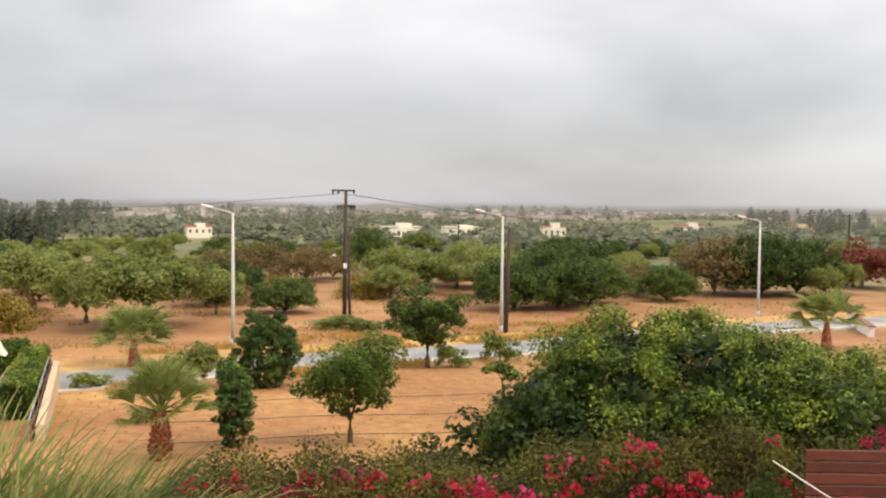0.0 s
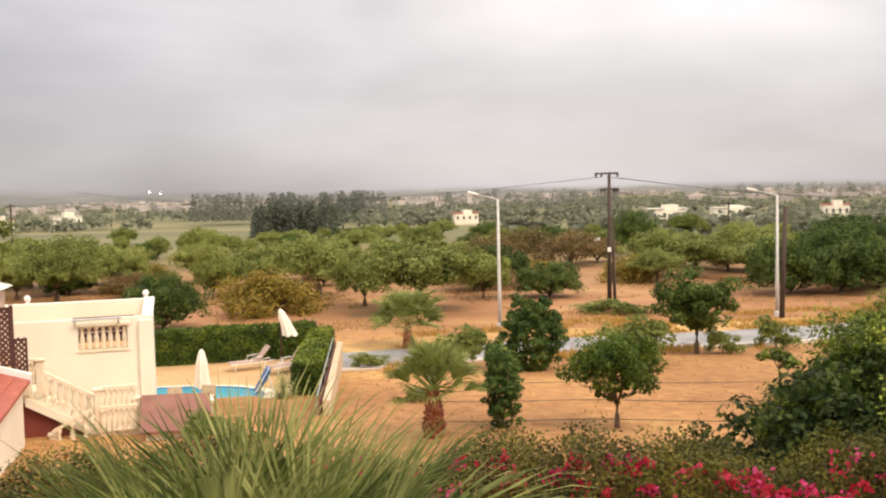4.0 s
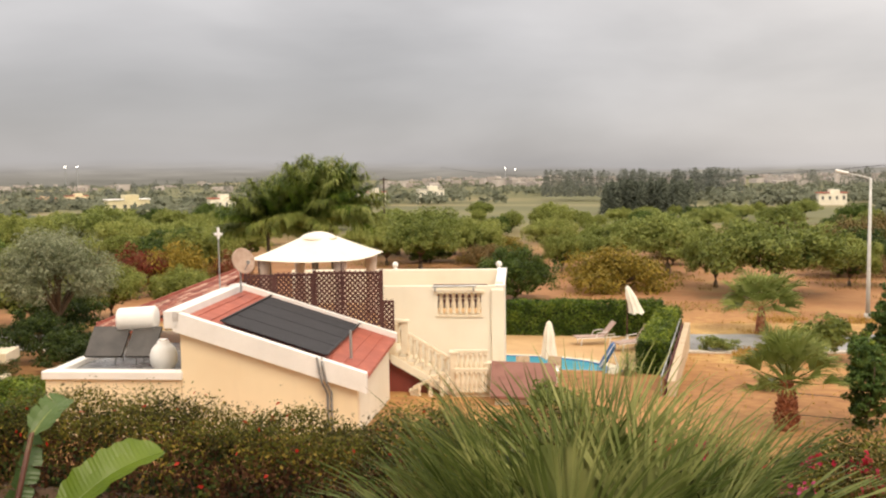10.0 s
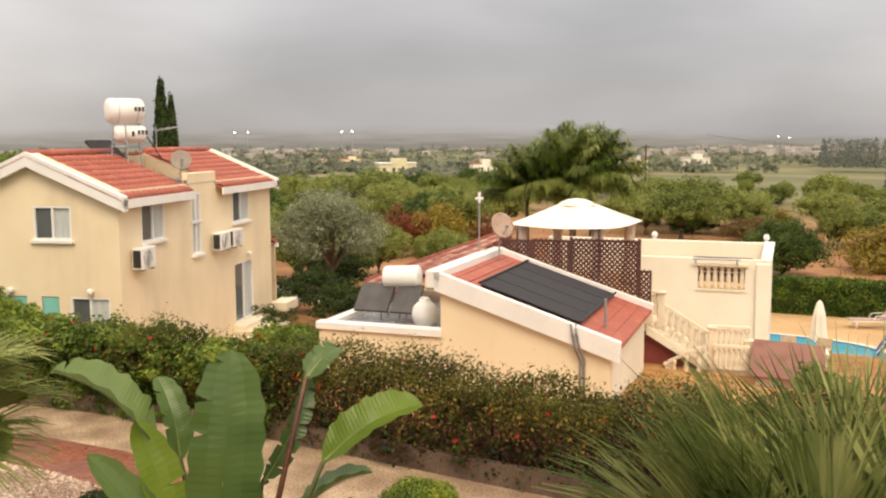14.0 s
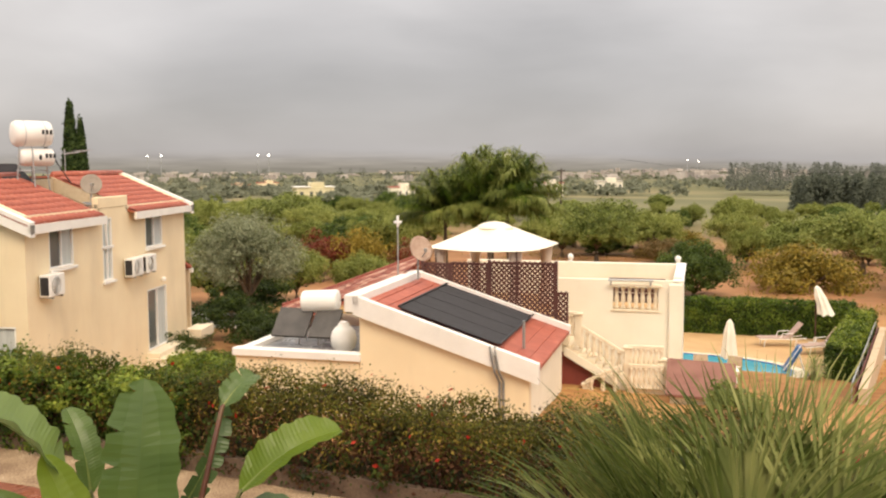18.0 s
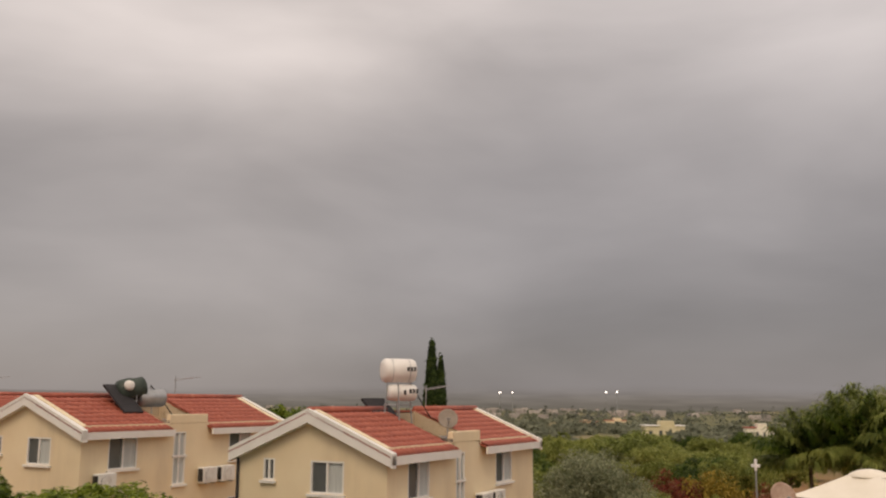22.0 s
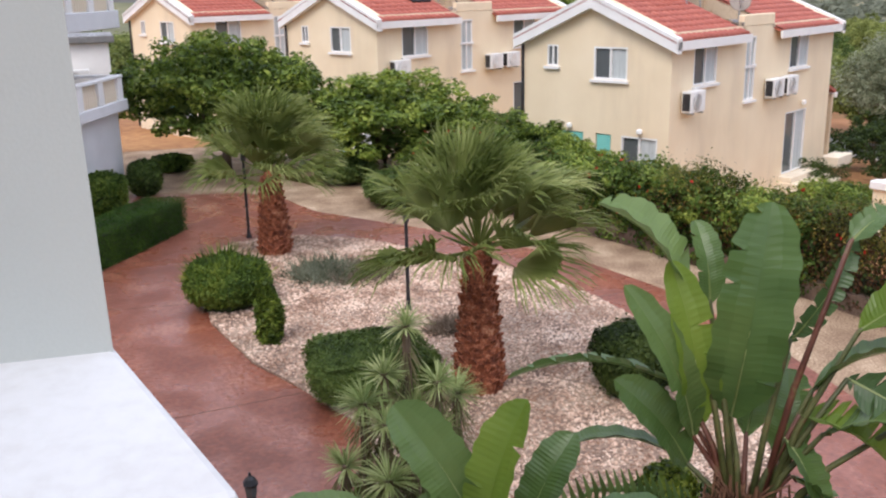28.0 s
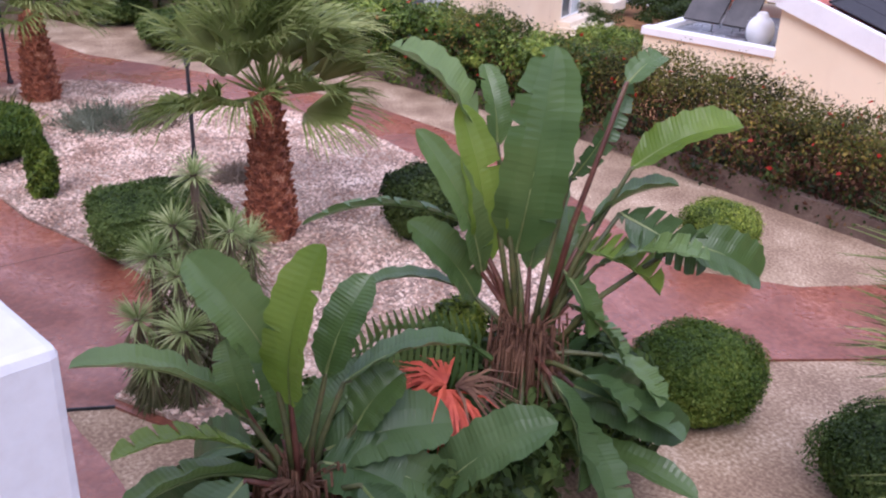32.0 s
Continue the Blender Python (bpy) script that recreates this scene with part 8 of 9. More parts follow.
# ---- paddle-leaved plants: base of the blade, tip, width, roll ----
PADDLES_FAR = [
    ((-6.26, 3.68, 3.27), (-6.69, 3.16, 3.96), 0.28, 20),
    ((-6.11, 3.75, 2.16), (-6.17, 3.52, 3.54), 0.21, 0),
    ((-6.19, 3.85, 3.17), (-6.44, 3.85, 3.79), 0.14, 10),
    ((-6.0, 3.98, 2.27), (-5.89, 4.14, 4.0), 0.34, -10),
    ((-6.07, 3.7, 2.11), (-6.14, 3.15, 3.4), 0.18, 25),
    ((-5.85, 4.35, 2.92), (-5.76, 4.8, 3.73), 0.12, 60),
    ((-5.55, 4.72, 3.07), (-5.17, 5.44, 3.5), 0.22, -30),
    ((-5.65, 4.65, 3.74), (-5.7, 5.03, 3.94), 0.13, 0),
    ((-5.69, 4.47, 2.57), (-5.32, 5.0, 3.01), 0.24, -40),
    ((-5.55, 4.49, 2.26), (-4.88, 5.02, 2.56), 0.27, -50),
    ((-6.22, 3.68, 2.49), (-6.88, 2.43, 2.55), 0.24, 50),
    ((-5.62, 4.16, 0.93), (-4.5, 4.69, 1.23), 0.29, -35),
    ((-5.55, 4.15, 0.5), (-4.24, 4.66, 0.85), 0.19, -30),
    ((-6.03, 4.15, 2.07), (-6.13, 4.5, 2.76), 0.19, -20),
    ((-6.09, 3.67, 1.87), (-6.17, 3.09, 2.64), 0.22, 15),
    ((-5.89, 4.4, 1.86), (-6.17, 4.61, 2.54), 0.21, -10),
    ((-5.68, 4.37, 2.38), (-5.16, 4.87, 2.13), 0.29, -55),
    ((-5.56, 4.67, 2.69), (-5.13, 5.33, 2.29), 0.23, 50),
    ((-5.23, 5.08, 2.5), (-4.88, 5.69, 2.22), 0.26, 0),
    ((-5.63, 4.3, 1.9), (-5.07, 4.53, 1.58), 0.23, -50),
    ((-5.4, 4.53, 1.47), (-4.78, 4.69, 1.32), 0.23, -30),
    ((-5.52, 4.24, 1.0), (-5.43, 3.38, 0.24), 0.31, 15),
    ((-6.08, 3.51, 0.95), (-5.78, 3.19, 0.05), 0.25, 0),
    ((-6.16, 3.62, 1.93), (-6.44, 2.75, 2.06), 0.20, 45),
    ((-5.69, 4.26, 2.2), (-5.35, 4.36, 1.71), 0.19, -45),
]
PADDLES_NEAR = [
    ((-5.42, 1.65, 2.15), (-5.67, 1.21, 2.92), 0.24, 20),
    ((-5.32, 1.74, 1.81), (-5.26, 1.93, 3.02), 0.23, -5),
    ((-5.3, 1.99, 1.99), (-5.32, 2.32, 2.71), 0.19, -25),
    ((-5.35, 1.44, 1.77), (-5.38, 0.41, 2.52), 0.20, 40),
    ((-5.38, 1.44, 1.82), (-5.34, 1.32, 2.41), 0.16, 10),
    ((-5.25, 2.11, 1.94), (-4.99, 2.95, 2.24), 0.24, -45),
    ((-5.31, 1.46, 1.53), (-5.27, 0.54, 1.85), 0.23, 50),
    ((-5.22, 1.58, 1.31), (-5.07, 0.51, 1.56), 0.23, 45),
    ((-5.19, 2.17, 1.58), (-5.13, 2.49, 2.0), 0.24, -20),
    ((-4.86, 2.66, 1.04), (-4.32, 3.24, 1.88), 0.27, -30),
    ((-5.17, 1.9, 1.38), (-4.76, 2.33, 1.33), 0.33, -30),
    ((-5.28, 1.95, 1.39), (-4.95, 2.82, 1.61), 0.30, -20),
    ((-5.21, 2.04, 1.1), (-4.85, 2.79, 1.05), 0.27, -45),
    ((-5.42, 1.82, 1.24), (-5.5, 2.4, 1.91), 0.25, -30),
    ((-5.45, 1.75, 1.44), (-5.78, 1.61, 2.33), 0.20, 10),
]


def paddle_plant(crown, rows, old, label, seed, foot=0.0):
    """A giant strelitzia: stalks fanning from a fibrous stem, each with one paddle-shaped blade. Rows in old get a
    darker leaf colour for shade.
    """
    rng = np.random.default_rng(seed)
    ob = thing("paddle_leaf_plant", Matrix.Translation(crown), label, "plant", "paddle-leaved plants")
    c = Vector(crown)
    stem = Mesh()
    for k in range(5):
        a = 2 * math.pi * k / 5
        stem.tube([(0.16 * math.cos(a), 0.16 * math.sin(a), foot - c.z), (0.12 * math.cos(a), 0.12 * math.sin(a), -0.3), (0.05 * math.cos(a), 0.05 * math.sin(a), 0.12)], [0.11, 0.1, 0.05], 8)
    part("stem", stem, M["dead"], ob, smooth=True)
    for j, (B, T, w, roll) in enumerate(rows + old):
        B, T = Vector(B) - c, Vector(T) - c
        ax = (T - B)
        ln = ax.length
        d = ax.normalized()
        n = Vector((0.60, -0.33, 0.88))      # blades turned to face the balcony where the camera stands
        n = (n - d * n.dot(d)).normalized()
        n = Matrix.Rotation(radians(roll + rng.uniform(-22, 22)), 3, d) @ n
        s = d.cross(n)
        torn = abs(roll) >= 50
        hw = w * 0.84
        K = 56
        mids, vs = [], []
        notch = {}
        for side in (-1, 1):
            i = 3
            while i < K - 2:
                if torn:
                    notch[(side, i)] = rng.uniform(0.12, 0.35)
                elif rng.uniform() < 0.12:
                    notch[(side, i)] = rng.uniform(0.3, 0.7)
                i += int(rng.integers(6, 11))
        prof = lambda t: hw * min(1.0, (t + 0.01) / 0.2) ** 0.6 * max(0.0, 1 - max(0.0, (t - 0.58) / 0.42) ** 2.8) ** 0.55
        lean_ = rng.uniform(0.25, 0.55)
        for i in range(K + 1):
            t = i / K
            m_ = B + d * (ln * t) + n * (0.10 * ln * math.sin(math.pi * t) - 0.07 * ln * t ** 3)
            mids.append(m_)
            row = [m_]
            for side in (-1, 1):
                w_ = prof(t) * (1 + 0.04 * math.sin(i * 0.9 + side))
                rib_ = n * (0.0013 if i % 2 else -0.0013)
                edge = m_ + s * (side * w_) * 0.95 + n * (w_ * (lean_ + 0.05 * math.sin(i * 0.5 + side))) + d * (w_ * 0.22)
                k_ = notch.get((side, i), 1.0)
                row += [m_.lerp(edge, 0.5 * min(1, k_ * 1.4)) - n * (w_ * 0.06) + rib_, m_.lerp(edge, k_) + rib_]
            vs += [row[2], row[1], row[0], row[3], row[4]]
        fs = [(5 * i + k, 5 * i + k + 1, 5 * i + k + 6, 5 * i + k + 5) for i in range(K) for k in range(4)]
        # low leaves carry shade in their colour; every sixth upright one is dark too
        blade = part("leaf", Mesh().add([p[:] for p in vs], fs), L["paddle_dark" if j >= len(rows) or j % 6 == 5 else "paddle_young" if j % 5 == 1 else "paddle"], ob, "torn drooping paddle leaf" if torn else "" if j < len(rows) else "paddle leaf coloured dark for shade")
        part("midrib", Mesh().tube([m_ - n * 0.006 for m_ in mids[::5]], [0.016 - 0.0015 * j for j in range(len(mids[::5]))], 5), L["yucca"], blade)
        q = B * 0.5 + Vector((0, 0, 0.08)) * ln
        part("stalk", Mesh().tube([(B.x * 0.12, B.y * 0.12, 0), q, B, B + d * 0.06], [0.032, 0.026, 0.019, 0.017], 7), M["stalk_red" if j % 3 == 1 else "stalk"], ob, smooth=True)
    dl = Mesh()
    for k in range(200):
        a = rng.uniform(0, 2 * math.pi)
        r = rng.uniform(0.1, 0.34)
        dl.tube([(0.09 * math.cos(a), 0.09 * math.sin(a), 0.3), (r * math.cos(a), r * math.sin(a), rng.uniform(-0.1, 0.5)), (r * 1.2 * math.cos(a), r * 1.2 * math.sin(a), -rng.uniform(0.0, 0.75))], [0.011, 0.012, 0.003], 4)
    part("dead_sheath", dl, M["dead"], ob, "dry brown leaf sheaths")["kind"] = "stuff"
    return ob


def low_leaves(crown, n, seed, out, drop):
    """Leaves that hang round the foot of the plant, drawn in a darker colour for shade."""
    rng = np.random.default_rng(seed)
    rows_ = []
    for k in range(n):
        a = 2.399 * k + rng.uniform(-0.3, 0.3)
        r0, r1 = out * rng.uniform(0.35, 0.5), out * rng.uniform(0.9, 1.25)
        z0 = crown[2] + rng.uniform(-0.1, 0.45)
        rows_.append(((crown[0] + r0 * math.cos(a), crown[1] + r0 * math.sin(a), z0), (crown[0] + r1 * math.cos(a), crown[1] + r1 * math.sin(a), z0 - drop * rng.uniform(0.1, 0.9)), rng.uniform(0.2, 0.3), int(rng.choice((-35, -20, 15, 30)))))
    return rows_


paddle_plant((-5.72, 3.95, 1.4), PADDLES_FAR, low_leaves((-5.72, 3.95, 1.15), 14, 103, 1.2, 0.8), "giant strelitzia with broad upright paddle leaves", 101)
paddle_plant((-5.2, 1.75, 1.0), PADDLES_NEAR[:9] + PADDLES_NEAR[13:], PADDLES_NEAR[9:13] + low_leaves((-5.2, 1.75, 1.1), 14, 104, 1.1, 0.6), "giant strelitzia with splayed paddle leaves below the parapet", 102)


def spiky(m, n, ln, label, seed, stem, name="yucca"):
    """A rosette of stiff narrow blades on a shaggy stem."""
    rng = np.random.default_rng(seed)
    ob = thing(name, m, label, "yucca", "spiky rosettes")
    d = on_sphere(n, rng)
    d[:, 2] = d[:, 2] * 0.7 + 0.3
    part("rosette", blades(d * 0.03, d, np.repeat(np.array([[0, 0, 1.0]]), n, 0) + 0.01, ln * rng.uniform(0.75, 1.1, n), 0.02, 0.08), L["yucca"], ob)["kind"] = "stuff"
    b = Mesh().tube([(0.03, 0.02, -stem), (0, 0, 0.02)], [0.06, 0.045], 8)
    part("stem", b, M["bark"], ob)
    k = 190
    a, z = rng.uniform(0, 2 * math.pi, k), -rng.uniform(0.05, 1, k) * stem
    P = np.stack([0.05 * np.cos(a), 0.05 * np.sin(a), z], 1)
    D_ = np.stack([np.cos(a), np.sin(a), -rng.uniform(0.6, 2.0, k)], 1)
    part("dry_skirt", blades(P, D_, np.repeat(np.array([[0.2, 0, 1.0]]), k, 0), 0.3, 0.02, 0.05), L["dull_blade"], ob, "hanging older blades")["kind"] = "stuff"
    return ob


for i, (x, y, z, ln) in enumerate(((-9.06, 1.58, 1.38, 0.33), (-8.23, 1.66, 0.9, 0.34), (-9.56, 2.18, 2.0, 0.30), (-8.7, 1.31, 0.88, 0.28), (-9.31, 1.87, 1.57, 0.26), (-9.18, 2.43, 1.45, 0.3), (-8.55, 2.0, 1.2, 0.3), (-8.9, 2.3, 1.0, 0.3), (-9.4, 2.7, 1.2, 0.32), (-8.75, 1.75, 1.25, 0.3), (-8.4, 1.35, 0.55, 0.28), (-9.3, 2.2, 1.1, 0.3))):
    spiky(pose(x, y, z), 120, ln, "yellow-green spiky yucca rosette on a shaggy stem", 110 + i, z)
spiky(VILLA @ pose(3.75, 34.4, -1.55), 130, 0.8, "yellow-green spiky yucca at the poolside hedge", 120, 0.5)

# the orange dried fan leaf among the green
og = thing("dried_fan_leaf", pose(-5.33, 3.02, 1.62), "orange-red dried palm fan hanging among the leaves", "leaf")
rng = np.random.default_rng(130)
for az, el, n in ((200, 10, 40), (330, -15, 40), (260, 25, 34), (285, -40, 30), (60, 5, 40)):
    d = np.array([math.cos(radians(az)) * math.cos(radians(el)), math.sin(radians(az)) * math.cos(radians(el)), math.sin(radians(el))])
    sd = np.cross(d, [0, 0, 1.0])
    th = np.linspace(-1.1, 1.1, n)
    D_ = np.cos(th)[:, None] * d + np.sin(th)[:, None] * sd + np.array([0, 0, -0.15]) + rng.normal(size=(n, 3)) * 0.14
    part("fan", blades(np.zeros((n, 3)) + d * 0.04, D_, np.repeat(np.array([[0.1, 0, 1.0]]), n, 0), 0.55 * rng.uniform(0.45, 1.1, n), 0.027, 0.22), M["orange" if az != 60 else "dead"], og)
# a torn green fan leaf arching between the two plants
tf = thing("arching_fan_leaf", pose(-5.6, 2.9, 1.9) @ Matrix.Diagonal((1.3, 1.3, 1.3, 1)), "arching green palm leaf with comb-like leaflets", "leaf")
pts = [Vector((0.0, 0.5, -0.25)), Vector((-0.1, 0.2, 0.02)), Vector((-0.15, -0.15, 0.05)), Vector((-0.15, -0.5, -0.2))]
part("rib", Mesh().tube(pts, [0.02, 0.018, 0.014, 0.006], 6), L["paddle"], tf)
P = np.array([np.array(pts[0]) * (1 - t) ** 3 + 3 * np.array(pts[1]) * t * (1 - t) ** 2 + 3 * np.array(pts[2]) * t * t * (1 - t) + np.array(pts[3]) * t ** 3 for t in np.linspace(0.1, 0.98, 22)])
part("leaf_comb", blades(np.concatenate([P, P]), np.concatenate([np.repeat([[0.45, -0.25, 0.75]], 22, 0), np.repeat([[0.2, -0.2, -1.0]], 22, 0)]), np.repeat([[1.0, 0.1, 0.3]], 44, 0), 0.34, 0.04, 0.1), L["paddle"], tf)
clipped("yellow_shrub", 131, 0.22, 0.5, 700, 0.03, "lush", "small yellow-green shrub between the big leaves", pose(-6.4, 3.7, 1.2), 0.9)
UG = make_tree("understorey_shrub", 132, 0.9, 1.1, 0.0, 34, 110, 0.06, L["dark"], 0.04, "dark leafy undergrowth below the big leaves", "shrub", n=5, inner=200, inner_k=0.8)
UG.matrix_basis = pose(-5.6, 2.7, 0.0)
copy_thing(UG, pose(-5.5, 3.4, 0.0, 0, 0, 90) @ Matrix.Diagonal((1, 1, 1.25, 1)))
copy_thing(UG, pose(-5.25, 2.75, 0.0, 0, 0, 40) @ Matrix.Diagonal((0.8, 0.8, 1.3, 1)))
for x, y, s, z in ((-6.35, 3.55, 0.9, 1.3), (-6.1, 2.9, 0.9, 1.25), (-5.95, 2.2, 0.8, 1.1), (-5.9, 4.7, 0.8, 1.2), (-6.0, 1.6, 0.7, 0.9), (-6.6, 3.0, 0.8, 1.05), (-6.9, 2.6, 0.7, 0.8), (-6.4, 2.4, 0.7, 0.9), (-6.7, 3.9, 0.7, 0.9)):
    copy_thing(UG, pose(x, y, 0.0, 0, 0, x * 90) @ Matrix.Diagonal((s, s, z, 1)))
copy_thing(UG, pose(-5.0, 2.0, 0.0, 0, 0, 300))
copy_thing(UG, pose(-6.4, 4.4, 0.0, 0, 0, 150) @ Matrix.Diagonal((0.8, 0.8, 0.9, 1)))

# ---- distance ----
rng = np.random.default_rng(201)
pieces = []
for i in range(3300):
    a, r = radians(rng.uniform(-50, 85)), 190 * math.exp(rng.uniform(0, 2.0))
    x, y = -r * math.sin(a), r * math.cos(a)
    if noise.noise((x * 0.006, y * 0.006, 4)) < -0.05 or (18 < math.degrees(a) < 36 and 195 < r < 290) or (r < 330 and min(abs(math.degrees(a) - q) for q in (4.15, -17.0, -7.8, 44.9, 39.7, 47.6, 49.3)) < 1.0):
        continue
    h, w = rng.uniform(2.5, 5.5), rng.uniform(2.5, 5.0) * (1 + r / 900)
    n = 64 if r < 420 else 36
    q = on_sphere(n, rng)
    q[:, 2] = np.abs(q[:, 2])
    P = q * np.array([w, w, h]) * rng.uniform(0.7, 1, (n, 1)) + np.array([x, y, ground_z(x, y)])
    pieces.append(rhombs(P, q * 0.3 + np.array([0, 0, 1.0]), 0.22 * w, rng, 0.8))
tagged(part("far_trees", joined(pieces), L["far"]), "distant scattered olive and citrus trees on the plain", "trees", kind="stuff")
pieces = []


def pine_block(a0, a1, r0, r1, count, h0, h1, w=1.6):
    for i in range(count):
        a, r = radians(rng.uniform(a0, a1)), rng.uniform(r0, r1)
        x, y = -r * math.sin(a), r * math.cos(a)
        h, n = rng.uniform(h0, h1), 170
        t, b = rng.uniform(0, 1, n), rng.uniform(0, 2 * math.pi, n)
        rad = w * (1.05 - t) ** 0.6 * rng.uniform(0.8, 1.1, n)
        P = np.stack([x + rad * np.cos(b), y + rad * np.sin(b), ground_z(x, y) + 0.3 + t * h], 1)
        pieces.append(rhombs(P, np.stack([0.5 * np.cos(b), 0.5 * np.sin(b), 0.9 + 0 * b], 1), 0.42, rng, 0.6))


pine_block(11.8, 16.7, 214, 232, 75, 6.2, 8.2)
NEAR_PINES = pieces
pieces = []
pine_block(8.7, 20.3, 425, 470, 150, 9.5, 12.8, 2.4)
pine_block(-34.5, -28.0, 420, 470, 60, 8, 12, 2.5)
pine_block(-22, -10, 700, 900, 60, 8, 13, 4)
pine_block(-5, 6, 500, 640, 60, 8, 12, 3.5)
pine_block(30, 75, 380, 900, 120, 6, 11, 2.5)
tagged(part("far_pine_woods", joined(pieces), L["far_hazed"]), "distant belts of pine greyed by haze in the leaf colour", "woods", kind="stuff")
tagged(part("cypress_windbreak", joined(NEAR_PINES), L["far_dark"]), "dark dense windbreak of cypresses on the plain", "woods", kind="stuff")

# the far town: pale houses in the haze
tb_ = Mesh()
for i in range(1900):
    a = radians(rng.uniform(-44, 24) if i % 5 else rng.uniform(24, 88))
    r = 1570 - 950 * rng.uniform(0, 1) ** 1.6
    if noise.noise((math.degrees(a) * 0.10, r * 0.0012, 3)) < -0.15:
        continue
    x, y = -r * math.sin(a), r * math.cos(a)
    w, d_, h = rng.uniform(2.0, 6.5), rng.uniform(2, 5), rng.uniform(2.2, 5.0)
    z = ground_z(x, y)
    tb_.box((-w, -d_, z - 6), (w, d_, z + h + 3.5 * rng.uniform(0, 1) ** 3), 0, Matrix.Translation((x, y, 0)) @ Matrix.Rotation(rng.uniform(0, 3), 4, "Z"))
for i in range(44):
    a = radians(rng.uniform(86, 99))
    r = 1592.0
    z = slope_crest(math.degrees(a)) * rng.uniform(0.72, 0.98)
    w = rng.uniform(2.5, 6)
    tb_.box((-w, -2, z - 5), (w, 2, z + rng.uniform(1.5, 3.6)), 0, Matrix.Translation((-r * math.sin(a), r * math.cos(a), 0)) @ Matrix.Rotation(a, 4, "Z"))
tagged(part("far_town", tb_, M["townwall"]), "pale scattered houses of a distant town", "town", kind="stuff")


def far_house(az, r, w, h, material, roof, label):
    a = radians(az)
    x, y = -r * math.sin(a), r * math.cos(a)
    w, h = w * 1.25, h * 1.25
    ob = thing("far_house", pose(x, y, ground_z(x, y), 0, 0, az + 12), label, "house", "far houses")
    part("wall", Mesh().box((-w / 2, -w * 0.3, -1), (w / 2, w * 0.3, h), 0.05).box((-w * 0.1, -w * 0.25, h), (w * 0.25, w * 0.2, h * 1.35), 0.05), M[material], ob)
    part("roof", Mesh().box((-w / 2 - 0.3, -w * 0.33, h), (-w * 0.12, w * 0.33, h + 0.3), 0.05).box((w * 0.27, -w * 0.33, h), (w / 2 + 0.3, w * 0.33, h + 0.3), 0.05), M[roof], ob)
    for k in range(4):
        xx = -w * 0.4 + w * 0.25 * k
        part("window", Mesh().box((xx, -w * 0.3 - 0.05, h * 0.35), (xx + w * 0.08, -w * 0.3 + 0.02, h * 0.7)), M["glass"], ob)


for row in ((4.15, 330, 6.8, 2.5, "stucco_white", "tile", "far white house with a red roof"), (-17.0, 330, 6.5, 3.2, "stucco_white", "tile", "far white house among fields"), (-7.8, 300, 9.5, 3.0, "stucco_white", "kerb", "far flat-roofed white house"),
            (44.9, 300, 9.5, 3.5, "far_yellow", "white", "far pale yellow flat-roofed house"), (39.6, 310, 6.5, 3.2, "stucco_white", "tile", "far white house behind trees"), (49.3, 460, 8, 2.6, "wall_buff", "tile", "far buff house with red roofs"), (47.6, 480, 8, 3.0, "stucco", "tile", "far cream house with red roofs"),
            (27.2, 420, 9, 3.8, "stucco_white", "kerb", "far white house on the plain"), (30.8, 380, 9, 3.6, "stucco_white", "tile", "far white house on the plain"), (-11.5, 380, 12, 2.2, "stucco_white", "kerb", "far long low white shed"), (-25.0, 420, 9, 3.2, "stucco_white", "tile", "far house with a red roof"), (-31.0, 430, 9, 3.2, "stucco", "tile", "far house with a red roof")):
    far_house(*row)
wt = thing("water_tower", at_ground(-340.4, 518.2), "white water tower with a domed bowl beyond the palm", "water tower")
part("shaft", Mesh().lathe([(2.2, -1.0), (1.7, 9.0), (1.6, 13.5)], n=14), M["stucco_white"], wt, smooth=True)
part("bowl", Mesh().lathe([(1.6, 13.5), (4.2, 15.6), (4.6, 17.4), (3.8, 18.8), (2.0, 19.7), (0.1, 20.0)], n=18), M["stucco_white"], wt, smooth=True)
ts = thing("teal_shed", at_ground(8.9, 150, 10, 0.65), "far teal-roofed farm shed", "shed")
part("wall", Mesh().box((-2.2, -1.5, -0.3), (2.2, 1.5, 1.6)), M["teal"], ts)
part("roof", Mesh().solid([(-2.4, -1.8, 1.5), (2.4, -1.8, 1.5), (2.4, 1.8, 2.3), (-2.4, 1.8, 2.3)], (0, 0, 0.1)), M["white"], ts)
net = thing("windbreak_net", at_ground(52, 125, -20), "long teal windbreak netting in the fields", "netting")
part("net", Mesh().box((-14, -0.05, 0.1), (14, 0.05, 1.5)), M["teal"], net)
for k in range(6):
    part("post", Mesh().tube([(-14 + 5.6 * k, 0.1, -0.2), (-14 + 5.6 * k, 0.1, 1.6)], [0.05, 0.05], 6), M["pole"], net)
glow = bpy.data.materials.new("floodlight_glow")
glow.use_nodes = True
glow.node_tree.nodes["Principled BSDF"].inputs["Emission Color"].default_value = (1, 0.97, 0.9, 1)
glow.node_tree.nodes["Principled BSDF"].inputs["Emission Strength"].default_value = 5.0
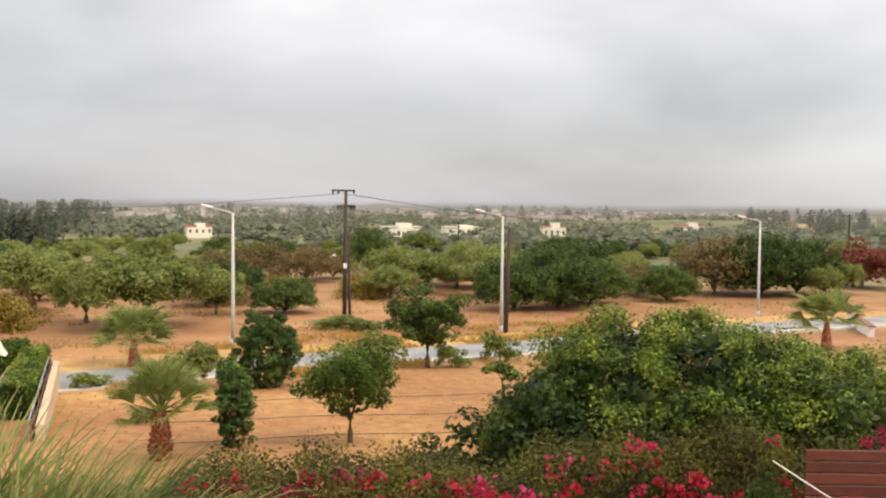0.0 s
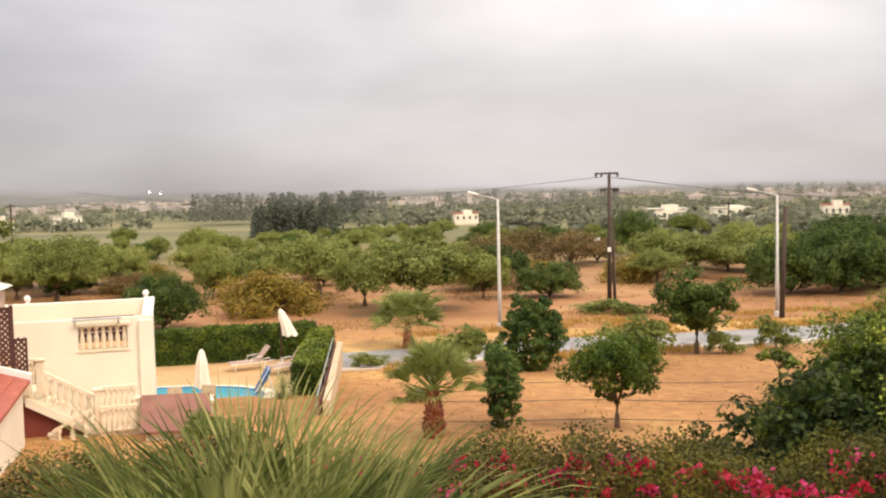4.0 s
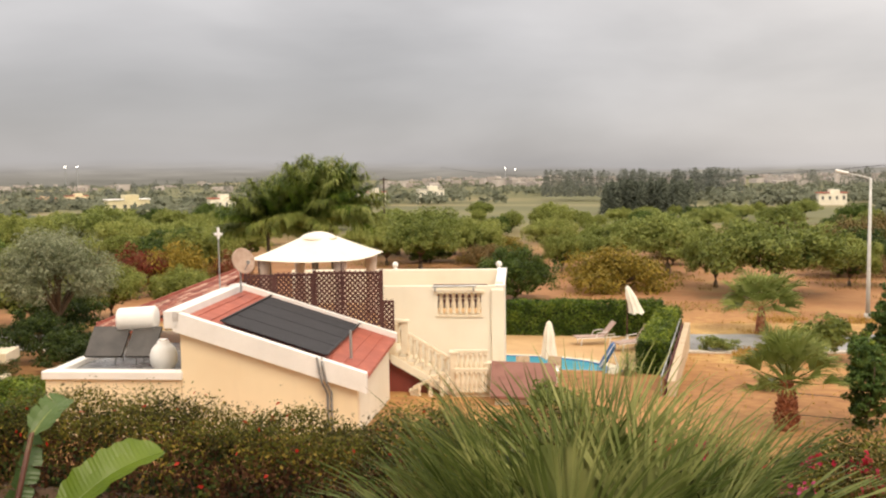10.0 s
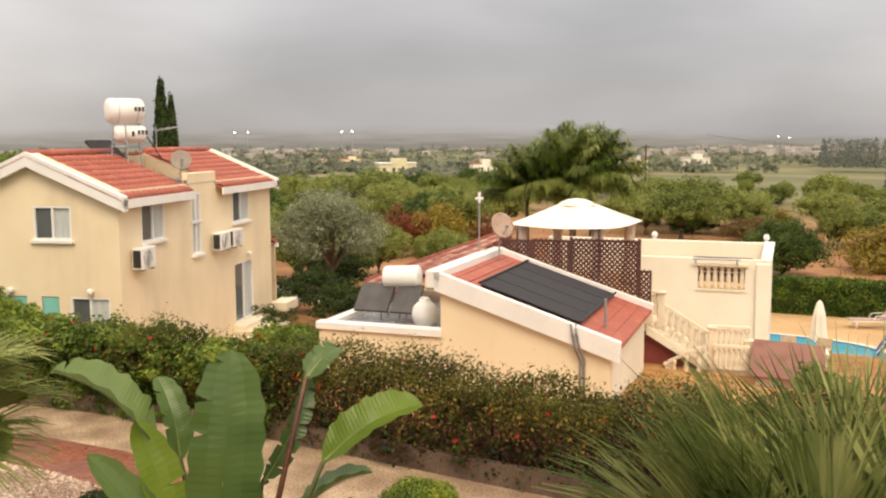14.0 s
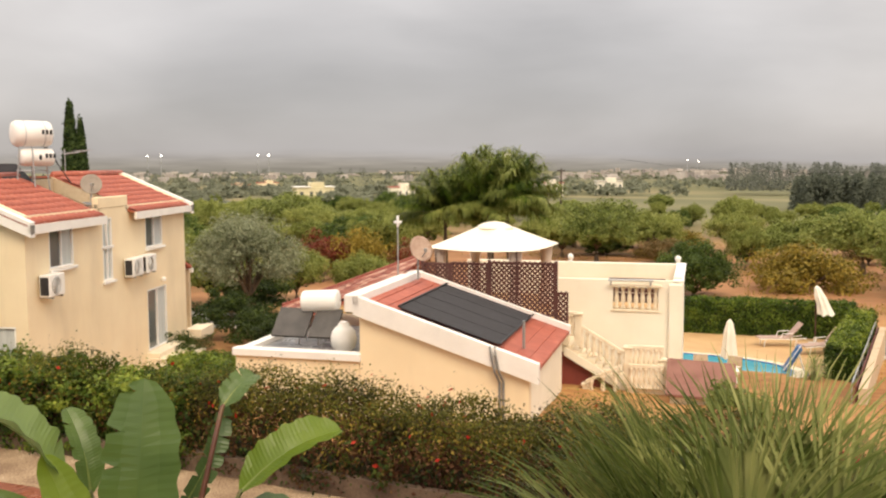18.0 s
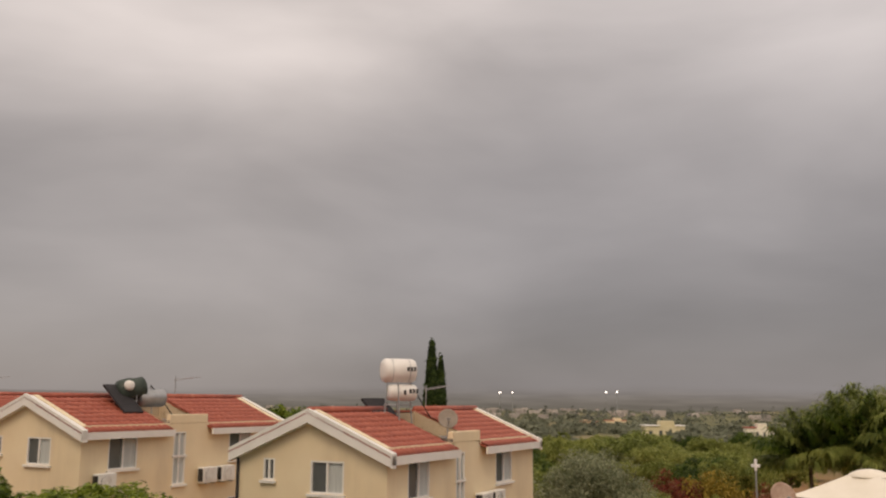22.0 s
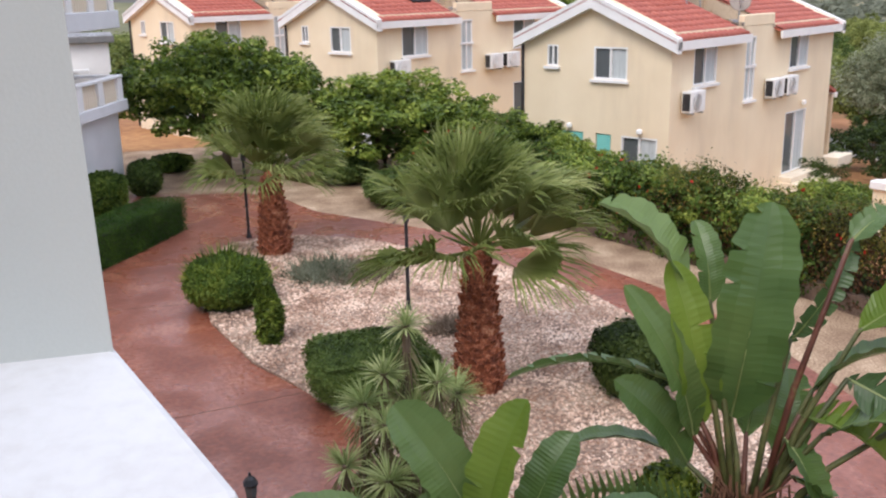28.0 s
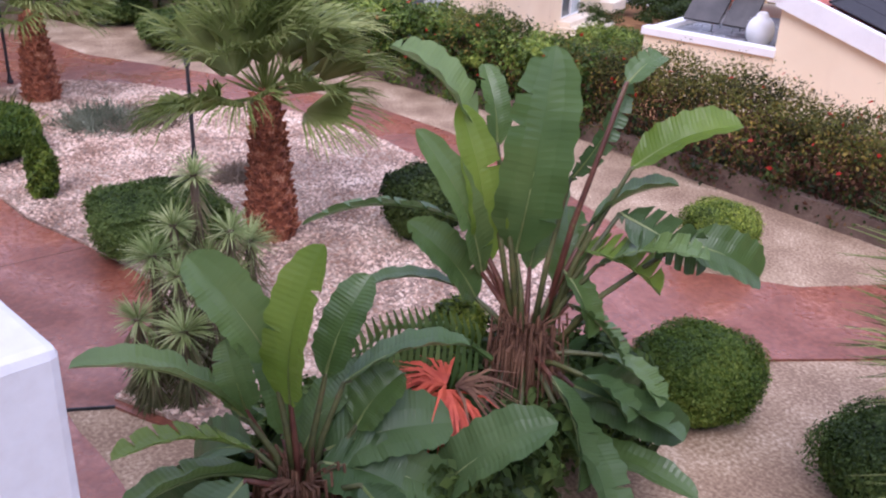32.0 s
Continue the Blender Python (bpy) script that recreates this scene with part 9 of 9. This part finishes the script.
for az, r, z in ((47.47, 900, 12.9), (48.1, 900, 12.7), (54.36, 900, 12.0), (53.61, 900, 12.3), (22.66, 1200, 6.8), (22.05, 1200, 5.0)):
    a = radians(az)
    fl = thing("floodlight", pose(-r * math.sin(a), r * math.cos(a), z), "lit floodlight on a far mast", "floodlight", "floodlights")
    part("lamp", Mesh().box((-0.9, -0.4, 0), (0.9, 0.4, 0.9), 0.1), glow, fl)
    part("mast", Mesh().tube([(0, 0, -20), (0, 0, 0)], [0.4, 0.3], 6), M["steel"], fl)

# dry grass along the lane
rng = np.random.default_rng(301)
n = 42000
t = rng.uniform(0, 1, n)
X = rng.uniform(-22, 26, n)
Y = np.interp(X, (-20, -8.2, 3.4, 15.4, 28), (39.5, 43.4, 50, 54.4, 61)) + np.where(rng.uniform(size=n) < 0.75, rng.uniform(2.6, 3.0, n) + 9 * rng.uniform(0, 1, n) ** 1.7, -rng.uniform(3.0, 5, n))
keep = np.array([noise.noise((x * 0.25, y * 0.25, 9)) > -0.05 and not (x < -6.5 and y < 45.5) for x, y in zip(X, Y)])
P = np.array([(x, y, ground_z(x, y)) for x, y in zip(X[keep], Y[keep])])
D_ = rng.normal(size=P.shape) * 0.5 + np.array([0, 0, 1.0])
tagged(part("dry_grass", blades(P, D_, rng.normal(size=P.shape), rng.uniform(0.12, 0.4, len(P)), 0.045, 0.15), L["grass"]), "tufts of straw-coloured dry grass along the lane", "grass", kind="stuff")
n = 60000
A = radians(1) * rng.uniform(-34, 36, n)
R_ = rng.uniform(58, 130, n)
P = np.stack([-R_ * np.sin(A), R_ * np.cos(A)], 1)
P = P[np.array([noise.noise((x * 0.13, y * 0.13, 5)) + 0.7 * noise.noise((x * 0.5, y * 0.5, 1)) > 0.12 for x, y in P])]
P = np.array([(x, y, ground_z(x, y) - 0.02) for x, y in P])
tagged(part("dead_weeds", blades(P, rng.normal(size=P.shape) * 0.6 + np.array([0, 0, 1.0]), rng.normal(size=P.shape), rng.uniform(0.12, 0.36, len(P)), 0.06, 0.15), L["weed"]), "patches of dead brown and olive weeds under the orchard trees", "weeds", kind="stuff")
n = 1100
A = radians(1) * rng.uniform(-30, 12, n)
R_ = rng.uniform(20, 44, n)
P = np.array([(-r * math.sin(a), r * math.cos(a), ground_z(-r * math.sin(a), r * math.cos(a))) for a, r in zip(A, R_)])
tagged(part("weeds", blades(P, rng.normal(size=P.shape) * 0.7 + np.array([0, 0, 1.0]), rng.normal(size=P.shape), rng.uniform(0.06, 0.18, n), 0.04, 0.15), L["grass"]), "sparse dry weeds on the lot", "weeds", kind="stuff")

# pebbles of the planting bed
rng = np.random.default_rng(302)
pv, pf_ = [], []
oct_v = np.array([(1, 0, 0), (0, 1, 0), (-1, 0, 0), (0, -1, 0), (0, 0, 0.6), (0, 0, -0.6)], dtype=float)
oct_f = np.array([(0, 1, 4), (1, 2, 4), (2, 3, 4), (3, 0, 4)])


def inside(x, y):
    c = False
    j = len(ISLAND) - 1
    for i in range(len(ISLAND)):
        (xi, yi), (xj, yj) = ISLAND[i], ISLAND[j]
        if (yi > y) != (yj > y) and x < (xj - xi) * (y - yi) / (yj - yi) + xi:
            c = not c
        j = i
    return c


k = 0
for i in range(42000):
    x, y = rng.uniform(-21.5, -7.2), rng.uniform(0, 7.3)
    if not inside(x, y):
        continue
    s = rng.uniform(0.018, 0.043) * (1.0 if x > -16 else 1.25)
    m = np.array(Euler((rng.uniform(0, 0.6), rng.uniform(0, 0.6), rng.uniform(0, 6))).to_matrix())
    pv.append((oct_v * np.array([s, s * rng.uniform(0.5, 0.9), s])) @ m.T + np.array([x, y, 0.075]))
    pf_.append(oct_f + 6 * k)
    k += 1
peb_mat = leaf_mat("pebble_tones", (0.29, 0.175, 0.115), (0.66, 0.465, 0.34), (0.86, 0.69, 0.54), 0.8, 0.0, 0.3)
tagged(part("pebbles", (np.concatenate(pv), np.concatenate(pf_)), peb_mat), "pale mixed pebbles strewn over the bed", "pebbles", kind="stuff")
